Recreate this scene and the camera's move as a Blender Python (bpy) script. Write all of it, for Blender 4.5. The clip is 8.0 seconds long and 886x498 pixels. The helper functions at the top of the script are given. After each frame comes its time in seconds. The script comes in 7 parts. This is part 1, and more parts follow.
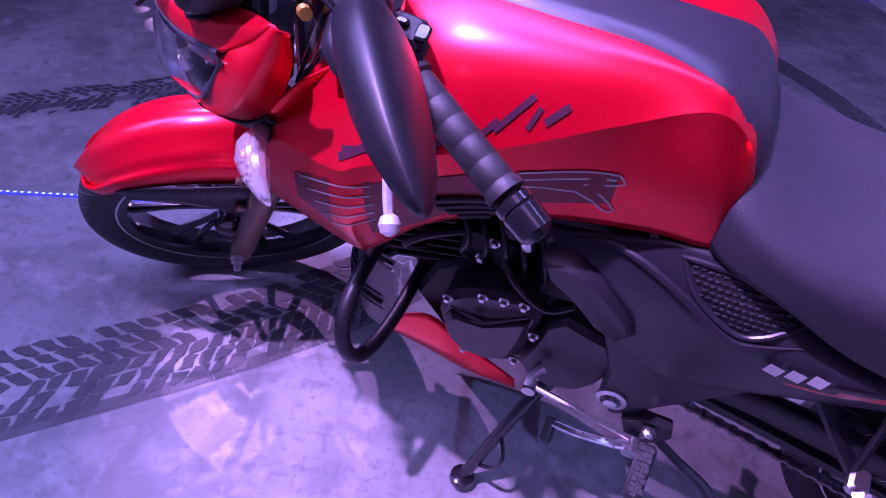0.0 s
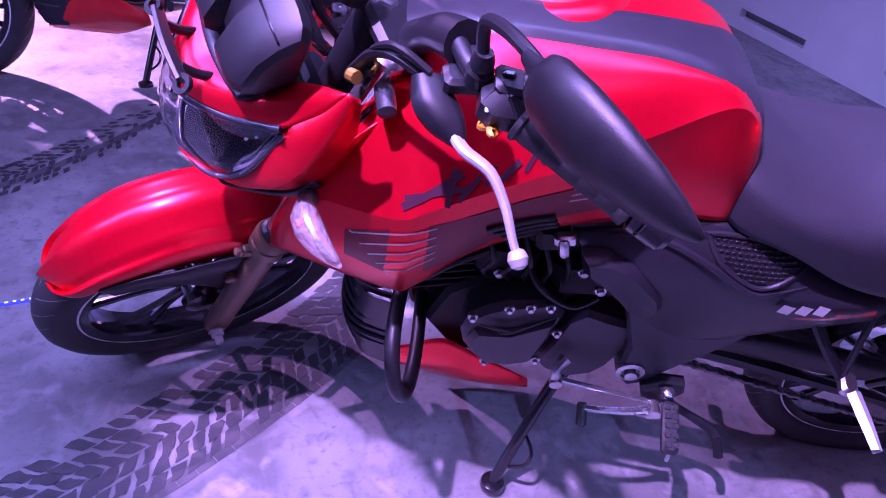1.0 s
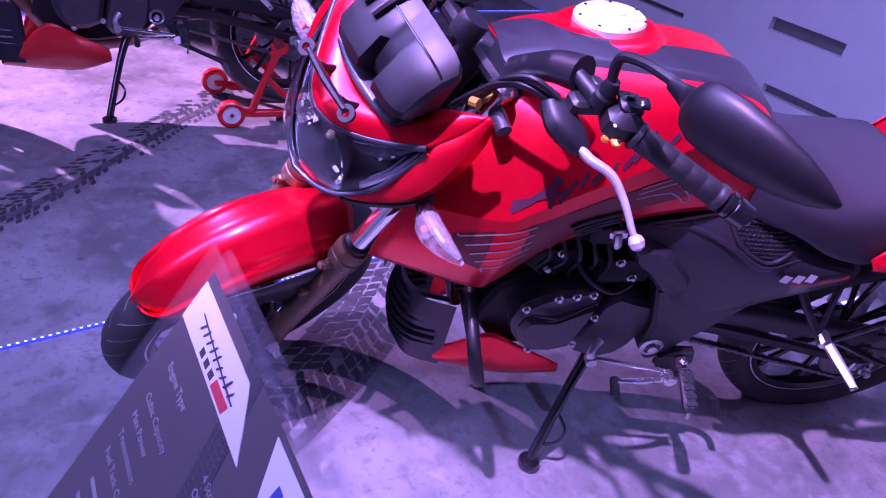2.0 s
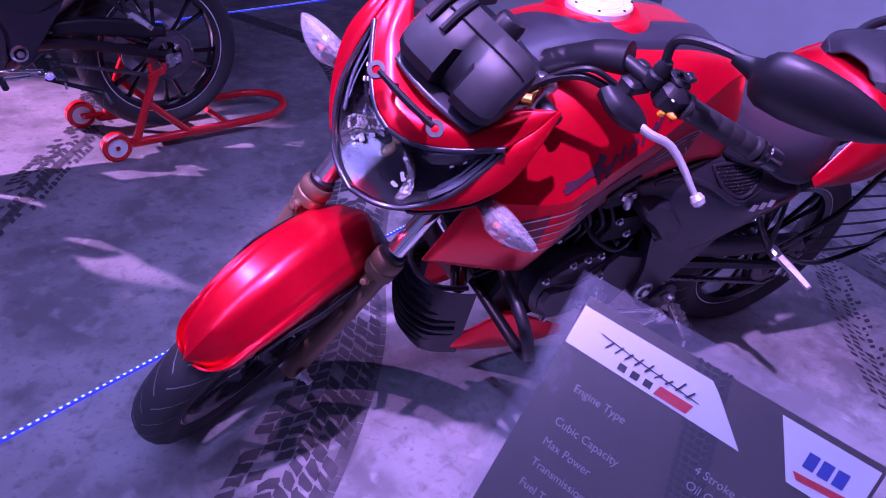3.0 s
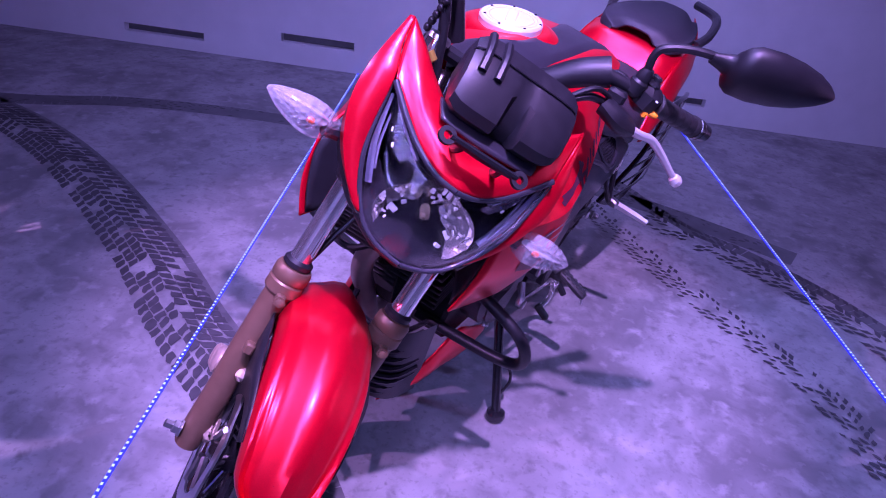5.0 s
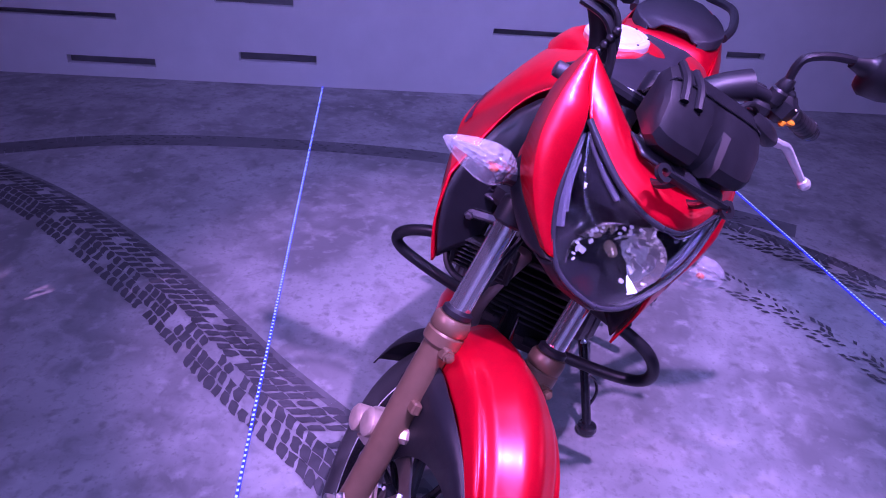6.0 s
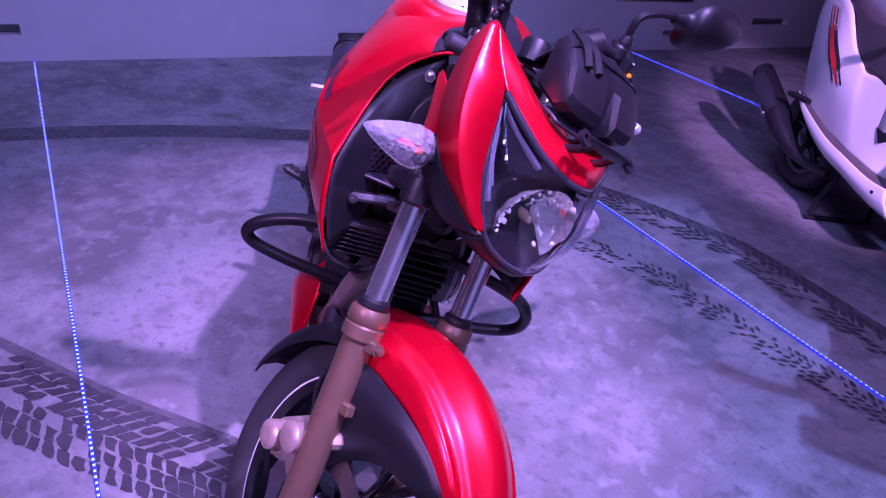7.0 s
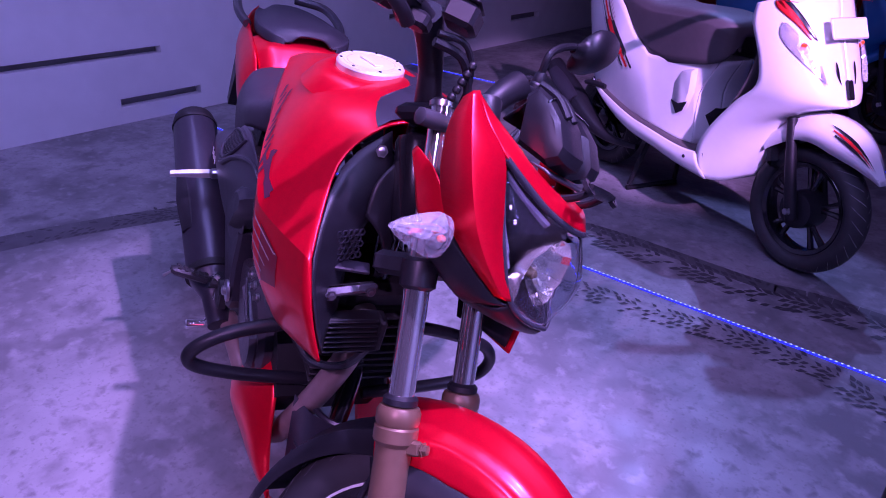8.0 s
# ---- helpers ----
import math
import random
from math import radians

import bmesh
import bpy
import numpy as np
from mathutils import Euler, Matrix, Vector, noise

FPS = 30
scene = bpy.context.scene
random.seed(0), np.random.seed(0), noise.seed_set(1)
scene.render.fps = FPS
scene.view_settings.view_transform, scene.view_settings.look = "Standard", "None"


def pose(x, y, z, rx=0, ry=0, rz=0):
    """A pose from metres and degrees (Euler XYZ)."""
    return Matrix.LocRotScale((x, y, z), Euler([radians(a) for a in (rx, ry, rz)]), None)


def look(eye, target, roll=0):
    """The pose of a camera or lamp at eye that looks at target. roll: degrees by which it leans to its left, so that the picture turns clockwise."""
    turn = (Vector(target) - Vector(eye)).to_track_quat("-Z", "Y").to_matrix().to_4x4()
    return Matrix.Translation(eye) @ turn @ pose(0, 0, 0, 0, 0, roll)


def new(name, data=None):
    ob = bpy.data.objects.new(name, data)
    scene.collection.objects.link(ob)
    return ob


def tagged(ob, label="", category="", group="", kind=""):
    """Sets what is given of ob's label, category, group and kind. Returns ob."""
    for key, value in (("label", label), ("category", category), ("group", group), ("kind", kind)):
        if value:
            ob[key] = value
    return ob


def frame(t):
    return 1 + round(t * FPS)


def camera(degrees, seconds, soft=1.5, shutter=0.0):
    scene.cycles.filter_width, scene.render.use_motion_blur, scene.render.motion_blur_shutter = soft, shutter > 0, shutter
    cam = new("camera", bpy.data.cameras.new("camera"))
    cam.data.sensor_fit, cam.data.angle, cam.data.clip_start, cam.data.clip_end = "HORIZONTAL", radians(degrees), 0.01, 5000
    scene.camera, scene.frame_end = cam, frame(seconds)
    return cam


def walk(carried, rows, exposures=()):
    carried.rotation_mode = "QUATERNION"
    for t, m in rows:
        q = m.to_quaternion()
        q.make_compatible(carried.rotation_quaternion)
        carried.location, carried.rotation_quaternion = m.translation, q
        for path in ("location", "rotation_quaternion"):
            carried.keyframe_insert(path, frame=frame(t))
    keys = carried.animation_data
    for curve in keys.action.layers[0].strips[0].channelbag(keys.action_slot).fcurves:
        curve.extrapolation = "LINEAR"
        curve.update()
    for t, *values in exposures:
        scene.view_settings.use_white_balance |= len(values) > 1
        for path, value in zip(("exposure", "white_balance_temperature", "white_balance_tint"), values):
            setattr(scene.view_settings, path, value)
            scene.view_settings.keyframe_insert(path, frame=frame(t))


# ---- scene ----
cam = camera(65.6, 8.0, soft=1.0)
PATH = [
    (0, (-0.05, 0.021, 1.225), (0.063, 1.536, -0.075), 11.6),
    (0.5, (-0.197, 0.073, 1.218), (0.093, 1.619, -0.017), 7.1),
    (1, (-0.356, 0.032, 1.232), (0.238, 1.515, 0.028), 10.1),
    (1.5, (-0.582, -0.051, 1.247), (0.184, 1.399, 0.103), 11.4),
    (1.7, (-0.641, -0.04, 1.247), (0.18, 1.404, 0.133), 12.2),
    (2.8, (-0.934, 0.161, 1.227), (0.259, 1.365, 0.166), 9.7),
    (3, (-1.023, 0.194, 1.23), (0.26, 1.305, 0.172), 9.7),
    (3.5, (-1.114, 0.319, 1.215), (0.334, 1.235, 0.183), 11.9),
    (4, (-1.108, 0.472, 1.221), (0.389, 1.308, 0.19), 8.1),
    (4.2, (-1.12, 0.518, 1.227), (0.418, 1.281, 0.202), 8.0),
    (5.3, (-1.253, 0.86, 1.219), (0.495, 1.019, 0.261), 7.3),
    (5.5, (-1.233, 0.941, 1.22), (0.509, 1.132, 0.256), 5.2),
    (6, (-1.217, 1.119, 1.227), (0.537, 1.175, 0.268), 5.0),
    (6.5, (-1.245, 1.278, 1.231), (0.436, 0.843, 0.238), 8.4),
    (7, (-1.133, 1.364, 1.223), (0.46, 0.682, 0.224), 8.1),
    (7.5, (-1.0, 1.438, 1.246), (0.492, 0.515, 0.286), 6.4),
    (8, (-0.924, 1.581, 1.258), (0.406, 0.398, 0.346), 2.5),
]
walk(cam, [(t, look(eye, target, roll)) for t, eye, target, roll in PATH], [(0, 0.25), (1.5, 0.42), (3.0, -0.1), (4.0, 0.0), (5.5, -0.15), (6.5, -0.2), (8.0, -0.3)])

# ---- light: a dark show hall lit by coloured stage lamps under the ceiling, plus added fill panels ----
world = bpy.data.worlds.new("hall")
scene.world = world
world.use_nodes = True
world.node_tree.nodes["Background"].inputs[0].default_value = (0.22, 0.17, 0.55, 1)
world.node_tree.nodes["Background"].inputs[1].default_value = 0.07


def spot(name, eye, target, watts, colour, cone=70, blend=0.6, size=0.08):
    data = bpy.data.lights.new(name, "SPOT")
    data.energy, data.color, data.spot_size, data.spot_blend = watts, colour, radians(cone), blend
    data.shadow_soft_size = size
    ob = new(name, data)
    ob.matrix_world = look(eye, target)
    return ob


def panel_light(name, eye, target, watts, colour, sx, sy, spread=180):
    data = bpy.data.lights.new(name, "AREA")
    data.energy, data.color, data.shape, data.size, data.size_y = watts, colour, "RECTANGLE", sx, sy
    data.spread = radians(spread)
    ob = new(name, data)
    ob.matrix_world = look(eye, target)
    return ob


VIOLET, PINK, BLUE = (0.34, 0.29, 1.0), (0.62, 0.31, 1.0), (0.27, 0.30, 1.0)
spot("stage_lamp", (-1.35, 0.36, 3.6), (0.20, 0.88, 0.5), 1560, (0.54, 0.31, 1.0), 32, 0.55, 0.04)
spot("stage_lamp", (-1.9, 3.8, 3.6), (0.24, 0.84, 0.2), 900, PINK, 20, 0.5, 0.03)
spot("stage_lamp", (1.30, -2.9, 3.6), (0.12, -0.38, 0), 580, BLUE, 28, 0.25, 0.03)
# This spot is added fill to brighten the white scooter.
spot("stage_lamp", (-2.7, 1.0, 2.9), (0.50, -1.28, 0.80), 3000, PINK, 18, 0.5, 0.05)
spot("stage_lamp", (-3.6, 6.6, 3.0), (-0.62, 3.00, 0.1), 7500, (0.70, 0.36, 1.0), 15, 0.4, 0.05)
# Added soft fill from above for bike and floor, no known fixtures.
panel_light("ceiling_fill", (-0.4, -0.5, 3.4), (0.0, 0.9, 0.8), 14, PINK, 1.8, 1.0)
panel_light("ceiling_fill", (1.6, 0.4, 3.9), (2.3, 0.4, 0), 9, VIOLET, 3.0, 7.0)
# Added panels: one brightens the slotted wall, one bounces fill off the west wall.
panel_light("wall_fill", (2.0, 1.0, 3.8), (3.2, 1.0, 1.3), 195, VIOLET, 0.3, 10.0, 130)
panel_light("wall_fill", (-3.6, 1.0, 3.7), (-5.9, 1.0, 1.6), 125, VIOLET, 0.4, 6.0, 130)
# ---- materials ----
def mat(name, colour, rough=0.5, metal=0.0, var=0.18, scale=18.0, bump=0.0, bscale=300.0, coat=0.0, dirt=None, spec=0.5):
    """A principled material whose colour and gloss wander at two scales, with a fine relief."""
    m = bpy.data.materials.new(name)
    m.use_nodes = True
    nt, n = m.node_tree, m.node_tree.nodes
    b = n["Principled BSDF"]
    tc = n.new("ShaderNodeTexCoord")
    big, fine = n.new("ShaderNodeTexNoise"), n.new("ShaderNodeTexNoise")
    big.inputs["Scale"].default_value, big.inputs["Detail"].default_value = scale * 0.15, 4
    fine.inputs["Scale"].default_value, fine.inputs["Detail"].default_value = scale, 6
    for t in (big, fine):
        nt.links.new(tc.outputs["Object"], t.inputs["Vector"])
    add = n.new("ShaderNodeMath")
    add.operation = "ADD"
    nt.links.new(big.outputs["Fac"], add.inputs[0])
    nt.links.new(fine.outputs["Fac"], add.inputs[1])
    ramp = n.new("ShaderNodeMapRange")
    ramp.inputs["From Min"].default_value, ramp.inputs["From Max"].default_value = 0.7, 1.3
    nt.links.new(add.outputs[0], ramp.inputs["Value"])
    mix = n.new("ShaderNodeMix")
    mix.data_type = "RGBA"
    low = dirt or tuple(c * (1 - var) for c in colour)
    high = tuple(min(1, c * (1 + var)) for c in colour)
    mix.inputs[6].default_value, mix.inputs[7].default_value = (*low, 1), (*high, 1)
    nt.links.new(ramp.outputs[0], mix.inputs[0])
    nt.links.new(mix.outputs[2], b.inputs["Base Color"])
    rr = n.new("ShaderNodeMapRange")
    rr.inputs["To Min"].default_value, rr.inputs["To Max"].default_value = max(0.02, rough * 0.85), min(1, rough * 1.15)
    nt.links.new(fine.outputs["Fac"], rr.inputs["Value"])
    nt.links.new(rr.outputs[0], b.inputs["Roughness"])
    b.inputs["Metallic"].default_value, b.inputs["Coat Weight"].default_value = metal, coat
    b.inputs["Coat Roughness"].default_value, b.inputs["Specular IOR Level"].default_value = 0.12, spec
    if bump:
        grain, bp = n.new("ShaderNodeTexNoise"), n.new("ShaderNodeBump")
        grain.inputs["Scale"].default_value, grain.inputs["Detail"].default_value = bscale, 3
        bp.inputs["Strength"].default_value, bp.inputs["Distance"].default_value = bump, 0.002
        nt.links.new(tc.outputs["Object"], grain.inputs["Vector"])
        nt.links.new(grain.outputs["Fac"], bp.inputs["Height"])
        nt.links.new(bp.outputs[0], b.inputs["Normal"])
    return m


def glass_mat(name, colour, rough=0.03, alpha=None):
    m = bpy.data.materials.new(name)
    m.use_nodes = True
    b = m.node_tree.nodes["Principled BSDF"]
    b.inputs["Base Color"].default_value, b.inputs["Roughness"].default_value = (*colour, 1), rough
    b.inputs["Transmission Weight"].default_value, b.inputs["IOR"].default_value = 1.0, 1.3
    if alpha is not None:
        b.inputs["Transmission Weight"].default_value, b.inputs["Alpha"].default_value, b.inputs["IOR"].default_value = 0.0, alpha, 1.5
    return m


def glow_mat(name, colour, strength):
    m = bpy.data.materials.new(name)
    m.use_nodes = True
    b = m.node_tree.nodes["Principled BSDF"]
    b.inputs["Base Color"].default_value = (0.02, 0.02, 0.03, 1)
    b.inputs["Emission Color"].default_value, b.inputs["Emission Strength"].default_value = (*colour, 1), strength
    return m


RED = mat("satin_red_paint", (0.84, 0.002, 0.026), 0.30, 0.62, 0.06, 400, 0.03, 1500, coat=0.15)
RED.node_tree.nodes["Principled BSDF"].inputs["Coat Roughness"].default_value = 0.20
RED_DARK = mat("maroon_decal_film", (0.20, 0.004, 0.02), 0.4, 0.2, 0.08, 200)
BLACK = mat("black_plastic", (0.011, 0.011, 0.014), 0.42, 0, 0.2, 60, 0.12, 900, spec=0.4)
GLOSS_BLACK = mat("gloss_black_paint", (0.010, 0.010, 0.012), 0.18, 0, 0.2, 40, coat=0.5)
GREY_PANEL = mat("charcoal_satin_panel", (0.028, 0.027, 0.036), 0.34, 0.2, 0.1, 60, 0.05, 1200)
VINYL = mat("seat_vinyl", (0.026, 0.025, 0.033), 0.48, 0, 0.12, 50, 0.4, 700)
RUBBER = mat("tyre_rubber", (0.030, 0.030, 0.032), 0.6, 0, 0.25, 40, 0.2, 500)
GRIP = mat("grip_rubber", (0.018, 0.018, 0.02), 0.5, 0, 0.2, 60, 0.3, 800)
CAST = mat("cast_engine_metal", (0.060, 0.057, 0.066), 0.38, 0.35, 0.2, 40, 0.25, 600)
CAST_DARK = mat("black_engine_casting", (0.006, 0.006, 0.007), 0.6, 0.2, 0.3, 40, 0.3, 500)
CHROME = mat("chrome_plate", (0.94, 0.94, 0.95), 0.06, 0.94, 0.04, 30)
STEEL = mat("bare_steel", (0.55, 0.55, 0.57), 0.3, 1.0, 0.15, 60)
CAP_M = mat("machined_cap_metal", (0.74, 0.72, 0.74), 0.38, 0.35, 0.06, 80)
ALLOY = mat("brushed_alloy", (0.72, 0.71, 0.72), 0.36, 0.55, 0.1, 80, 0.05, 900)
GOLD = mat("bronze_anodised_fork", (0.185, 0.108, 0.070), 0.40, 0.35, 0.12, 50, 0.06, 900)
CALIPER = mat("gold_caliper_metal", (0.62, 0.47, 0.38), 0.35, 0.6, 0.15, 60)
WHITE_FILM = mat("white_film", (0.75, 0.75, 0.75), 0.4, 0, 0.05, 50)
SILVER_FILM = mat("silver_pinstripe_film", (0.45, 0.40, 0.42), 0.4, 0.2, 0.08, 60)
DARK_FILM = mat("dark_grey_decal_film", (0.06, 0.012, 0.03), 0.45, 0.1, 0.1, 60)
AMBER = mat("amber_plastic", (0.85, 0.30, 0.02), 0.35, 0, 0.08, 40)
SMOKE = glass_mat("clear_headlamp_lens", (0.90, 0.90, 0.94), 0.03)
SMOKE.node_tree.nodes["Principled BSDF"].inputs["IOR"].default_value = 1.22
FRAME_DARK = mat("dark_lamp_rim", (0.045, 0.045, 0.058), 0.22, 0.3, 0.08, 60)
FRAME_GREY = mat("satin_lamp_frame", (0.17, 0.17, 0.21), 0.25, 0.5, 0.08, 60)
PALE_FACET = mat("pale_lamp_facet", (0.96, 0.94, 0.84), 0.16, 0.30, 0.05, 30)
BOWL = mat("polished_lamp_bowl", (0.92, 0.89, 0.80), 0.08, 0.85, 0.05, 30)
CUT_LENS = glass_mat("cut_lens_plastic", (0.74, 0.74, 0.80), 0.03, 0.26)


def cut_facets(m, scale, strength):
    """Small prism-like facets in a clear lens."""
    nt, n = m.node_tree, m.node_tree.nodes
    tc, vo, bp = n.new("ShaderNodeTexCoord"), n.new("ShaderNodeTexVoronoi"), n.new("ShaderNodeBump")
    vo.inputs["Scale"].default_value = scale
    bp.inputs["Strength"].default_value, bp.inputs["Distance"].default_value = strength, 0.004
    nt.links.new(tc.outputs["Object"], vo.inputs["Vector"])
    nt.links.new(vo.outputs["Distance"], bp.inputs["Height"])
    nt.links.new(bp.outputs[0], n["Principled BSDF"].inputs["Normal"])


cut_facets(CUT_LENS, 120, 0.9)
REFLECTOR = mat("lamp_reflector", (0.85, 0.84, 0.86), 0.14, 0.85, 0.05, 30)
STAND_RED = mat("red_enamel_tube", (0.62, 0.012, 0.02), 0.22, 0, 0.1, 40, coat=0.4)
CHAIN = mat("oily_chain_steel", (0.16, 0.15, 0.16), 0.4, 0.9, 0.3, 90)


# ---- mesh tools ----
def crom(pts, n):
    """Points on a smooth curve through pts, n steps a span."""
    p = [Vector(q) for q in pts]
    if len(p) < 3 or n < 2:
        return p
    out = []
    for i in range(len(p) - 1):
        a, b, c, d = p[max(i - 1, 0)], p[i], p[i + 1], p[min(i + 2, len(p) - 1)]
        for k in range(n):
            t = k / n
            out.append(0.5 * (2 * b + (c - a) * t + (2 * a - 5 * b + 4 * c - d) * t * t + (3 * b - a - 3 * c + d) * t**3))
    return out + [p[-1]]


def grid(bm, rows, ring=False, closed=False):
    """Faces over rows of points; ring joins each row's ends, closed the last row to the first."""
    vs = [[bm.verts.new(p) for p in row] for row in rows]
    n = len(vs[0])
    for i in range(len(vs) - (0 if closed else 1)):
        a, b = vs[i], vs[(i + 1) % len(vs)]
        for j in range(n - (0 if ring else 1)):
            k = (j + 1) % n
            bm.faces.new((a[j], a[k], b[k], b[j]))
    return vs


def skin(bm, rows, nu=3, nv=3, mirror=False, ring=False):
    """A smooth sheet through rows of points; mirror adds its image across y = 0."""
    wide = [crom(r, nv) for r in rows]
    cols = [crom([r[j] for r in wide], nu) for j in range(len(wide[0]))]
    rr = [[c[i] for c in cols] for i in range(len(cols[0]))]
    grid(bm, rr, ring)
    if mirror:
        grid(bm, [[Vector((p.x, -p.y, p.z)) for p in reversed(r)] for r in rr], ring)
    return rr


def tube(bm, pts, r, seg=10, n=4, flat=1.0, cap=True, closed=False):
    """A round bar along a smooth line; r is one radius or one for each given point."""
    line = crom(list(pts) + ([pts[0]] if closed else []), n)
    if closed:
        line = line[:-1]
    k = len(line)
    if isinstance(r, (int, float)):
        rad = [r] * k
    else:
        rad = [v.x for v in crom([(q, 0, 0) for q in r], n)]
    up, rows = None, []
    for i, p in enumerate(line):
        d = (line[(i + 1) % k] - line[i - 1]) if closed else (line[min(i + 1, k - 1)] - line[max(i - 1, 0)])
        d.normalize()
        if up is None:
            up = d.orthogonal().normalized()
        up = (up - d * up.dot(d)).normalized()
        side = d.cross(up)
        rows.append([p + rad[i] * (math.cos(a) * up + flat * math.sin(a) * side) for a in (2 * math.pi * j / seg for j in range(seg))])
    vs = grid(bm, rows, True, closed)
    if cap and not closed:
        bm.faces.new(list(reversed(vs[0])))
        bm.faces.new(vs[-1])


def lathe(bm, prof, seg=24, at=(0, 0, 0), axis=(0, 1, 0), whole=False):
    """A turned form: prof is a line of (radius, along the axis)."""
    m = Matrix.Translation(at) @ Vector(axis).to_track_quat("Z", "Y").to_matrix().to_4x4()
    rows = [[m @ Vector((r * math.cos(a), r * math.sin(a), h)) for a in (2 * math.pi * j / seg for j in range(seg))] for r, h in prof]
    vs = grid(bm, rows, True, whole)
    if not whole:
        bm.faces.new(list(reversed(vs[0])))
        bm.faces.new(vs[-1])


def bolt(bm, at, axis=(0, 1, 0), r=0.007, h=0.008):
    lathe(bm, [(r * 1.5, 0), (r * 1.5, 0.002), (r, 0.002), (r, h), (r * 0.7, h + 0.001)], 6, at, axis)


def block(bm, at, size, rot=(0, 0, 0), bev=0.003):
    """A box with eased edges."""
    x, y, z = (0.5 * s for s in size)
    b = min(bev, 0.45 * min(size))
    m = pose(*at, *rot)
    rows = []
    for zz, k in ((-z, b), (-z + b, 0), (z - b, 0), (z, b)):
        rows.append([m @ Vector(p + (zz,)) for p in ((x - k, y - b - k), (x - b - k, y - k), (-x + b + k, y - k), (-x + k, y - b - k), (-x + k, -y + b + k), (-x + b + k, -y + k), (x - b - k, -y + k), (x - k, -y + b + k))])
    vs = grid(bm, rows, True)
    bm.faces.new(list(reversed(vs[0])))
    bm.faces.new(vs[-1])


def slab(bm, outline, y0, y1, bev=0.004, bow=0.0):
    """A plate with an outline in x and z between y0 and y1, its edges eased."""
    pts = [Vector((p[0], 0, p[1])) for p in outline]
    c = sum(pts, Vector()) / len(pts)
    s = 1 if y1 > y0 else -1
    rows = []
    for y, k in ((y0, 0), (y1 - s * bev, 0), (y1, bev)):
        rows.append([Vector((p.x, y, p.z)) + (c - p).normalized() * k for p in pts])
    vs = grid(bm, rows, True)
    bm.faces.new(vs[0])
    top = bm.faces.new(vs[-1])
    if bow:
        top.normal_update()
        r = bmesh.ops.poke(bm, faces=[top])
        r["verts"][0].co.y += s * bow


def part(name, bm, material, parent=None, label="", m=None, smooth=32, thick=0.0):
    """Links a bmesh as one mesh under a thing or a part."""
    if m is not None:
        bm.transform(m)
    bmesh.ops.recalc_face_normals(bm, faces=bm.faces)
    me = bpy.data.meshes.new(name)
    bm.to_mesh(me)
    bm.free()
    me.materials.append(material)
    me.shade_smooth()
    me.set_sharp_from_angle(angle=radians(smooth))
    ob = new(name, me)
    ob.parent = parent
    if thick:
        s = ob.modifiers.new("thickness", "SOLIDIFY")
        s.thickness, s.offset = thick, -1.0
    return tagged(ob, label)


def B():
    return bmesh.new()


def pieces(name, bm, material, parent, label="", m=None, smooth=32, thick=0.0):
    """Links each separate piece of a bmesh as a part of its own."""
    if m is not None:
        bm.transform(m)
    bm.verts.index_update()
    seen, out = set(), []
    for v in bm.verts:
        if v.index in seen:
            continue
        stack, isle = [v], []
        seen.add(v.index)
        while stack:
            q = stack.pop()
            isle.append(q)
            for e in q.link_edges:
                w = e.other_vert(q)
                if w.index not in seen:
                    seen.add(w.index)
                    stack.append(w)
        one, new_of = bmesh.new(), {}
        for q in isle:
            new_of[q] = one.verts.new(q.co)
        for f in {f for q in isle for f in q.link_faces}:
            one.faces.new([new_of[q] for q in f.verts])
        out.append(part(name, one, material, parent, label, None, smooth, thick))
    bm.free()
    return out


def letters(text, size, material, parent, m, name="lettering", label="", shear=0.0):
    """Flat letters of the built-in font, as a mesh, at the pose m."""
    cu = bpy.data.curves.new(name, "FONT")
    cu.body, cu.size, cu.shear, cu.extrude = text, size, shear, 0.0002
    tmp = bpy.data.objects.new("tmp", cu)
    scene.collection.objects.link(tmp)
    me = bpy.data.meshes.new_from_object(tmp.evaluated_get(bpy.context.evaluated_depsgraph_get()))
    bpy.data.objects.remove(tmp)
    me.transform(m)
    me.materials.clear()
    me.materials.append(material)
    ob = new(name, me)
    ob.parent = parent
    return tagged(ob, label)

# ---- the hall ----
ROOM = 9.6  # the hall's turn, degrees
FLOOR_M = mat("polished_concrete", (0.30, 0.295, 0.31), 0.42, 0, 0.35, 5.0, 0.12, 60)


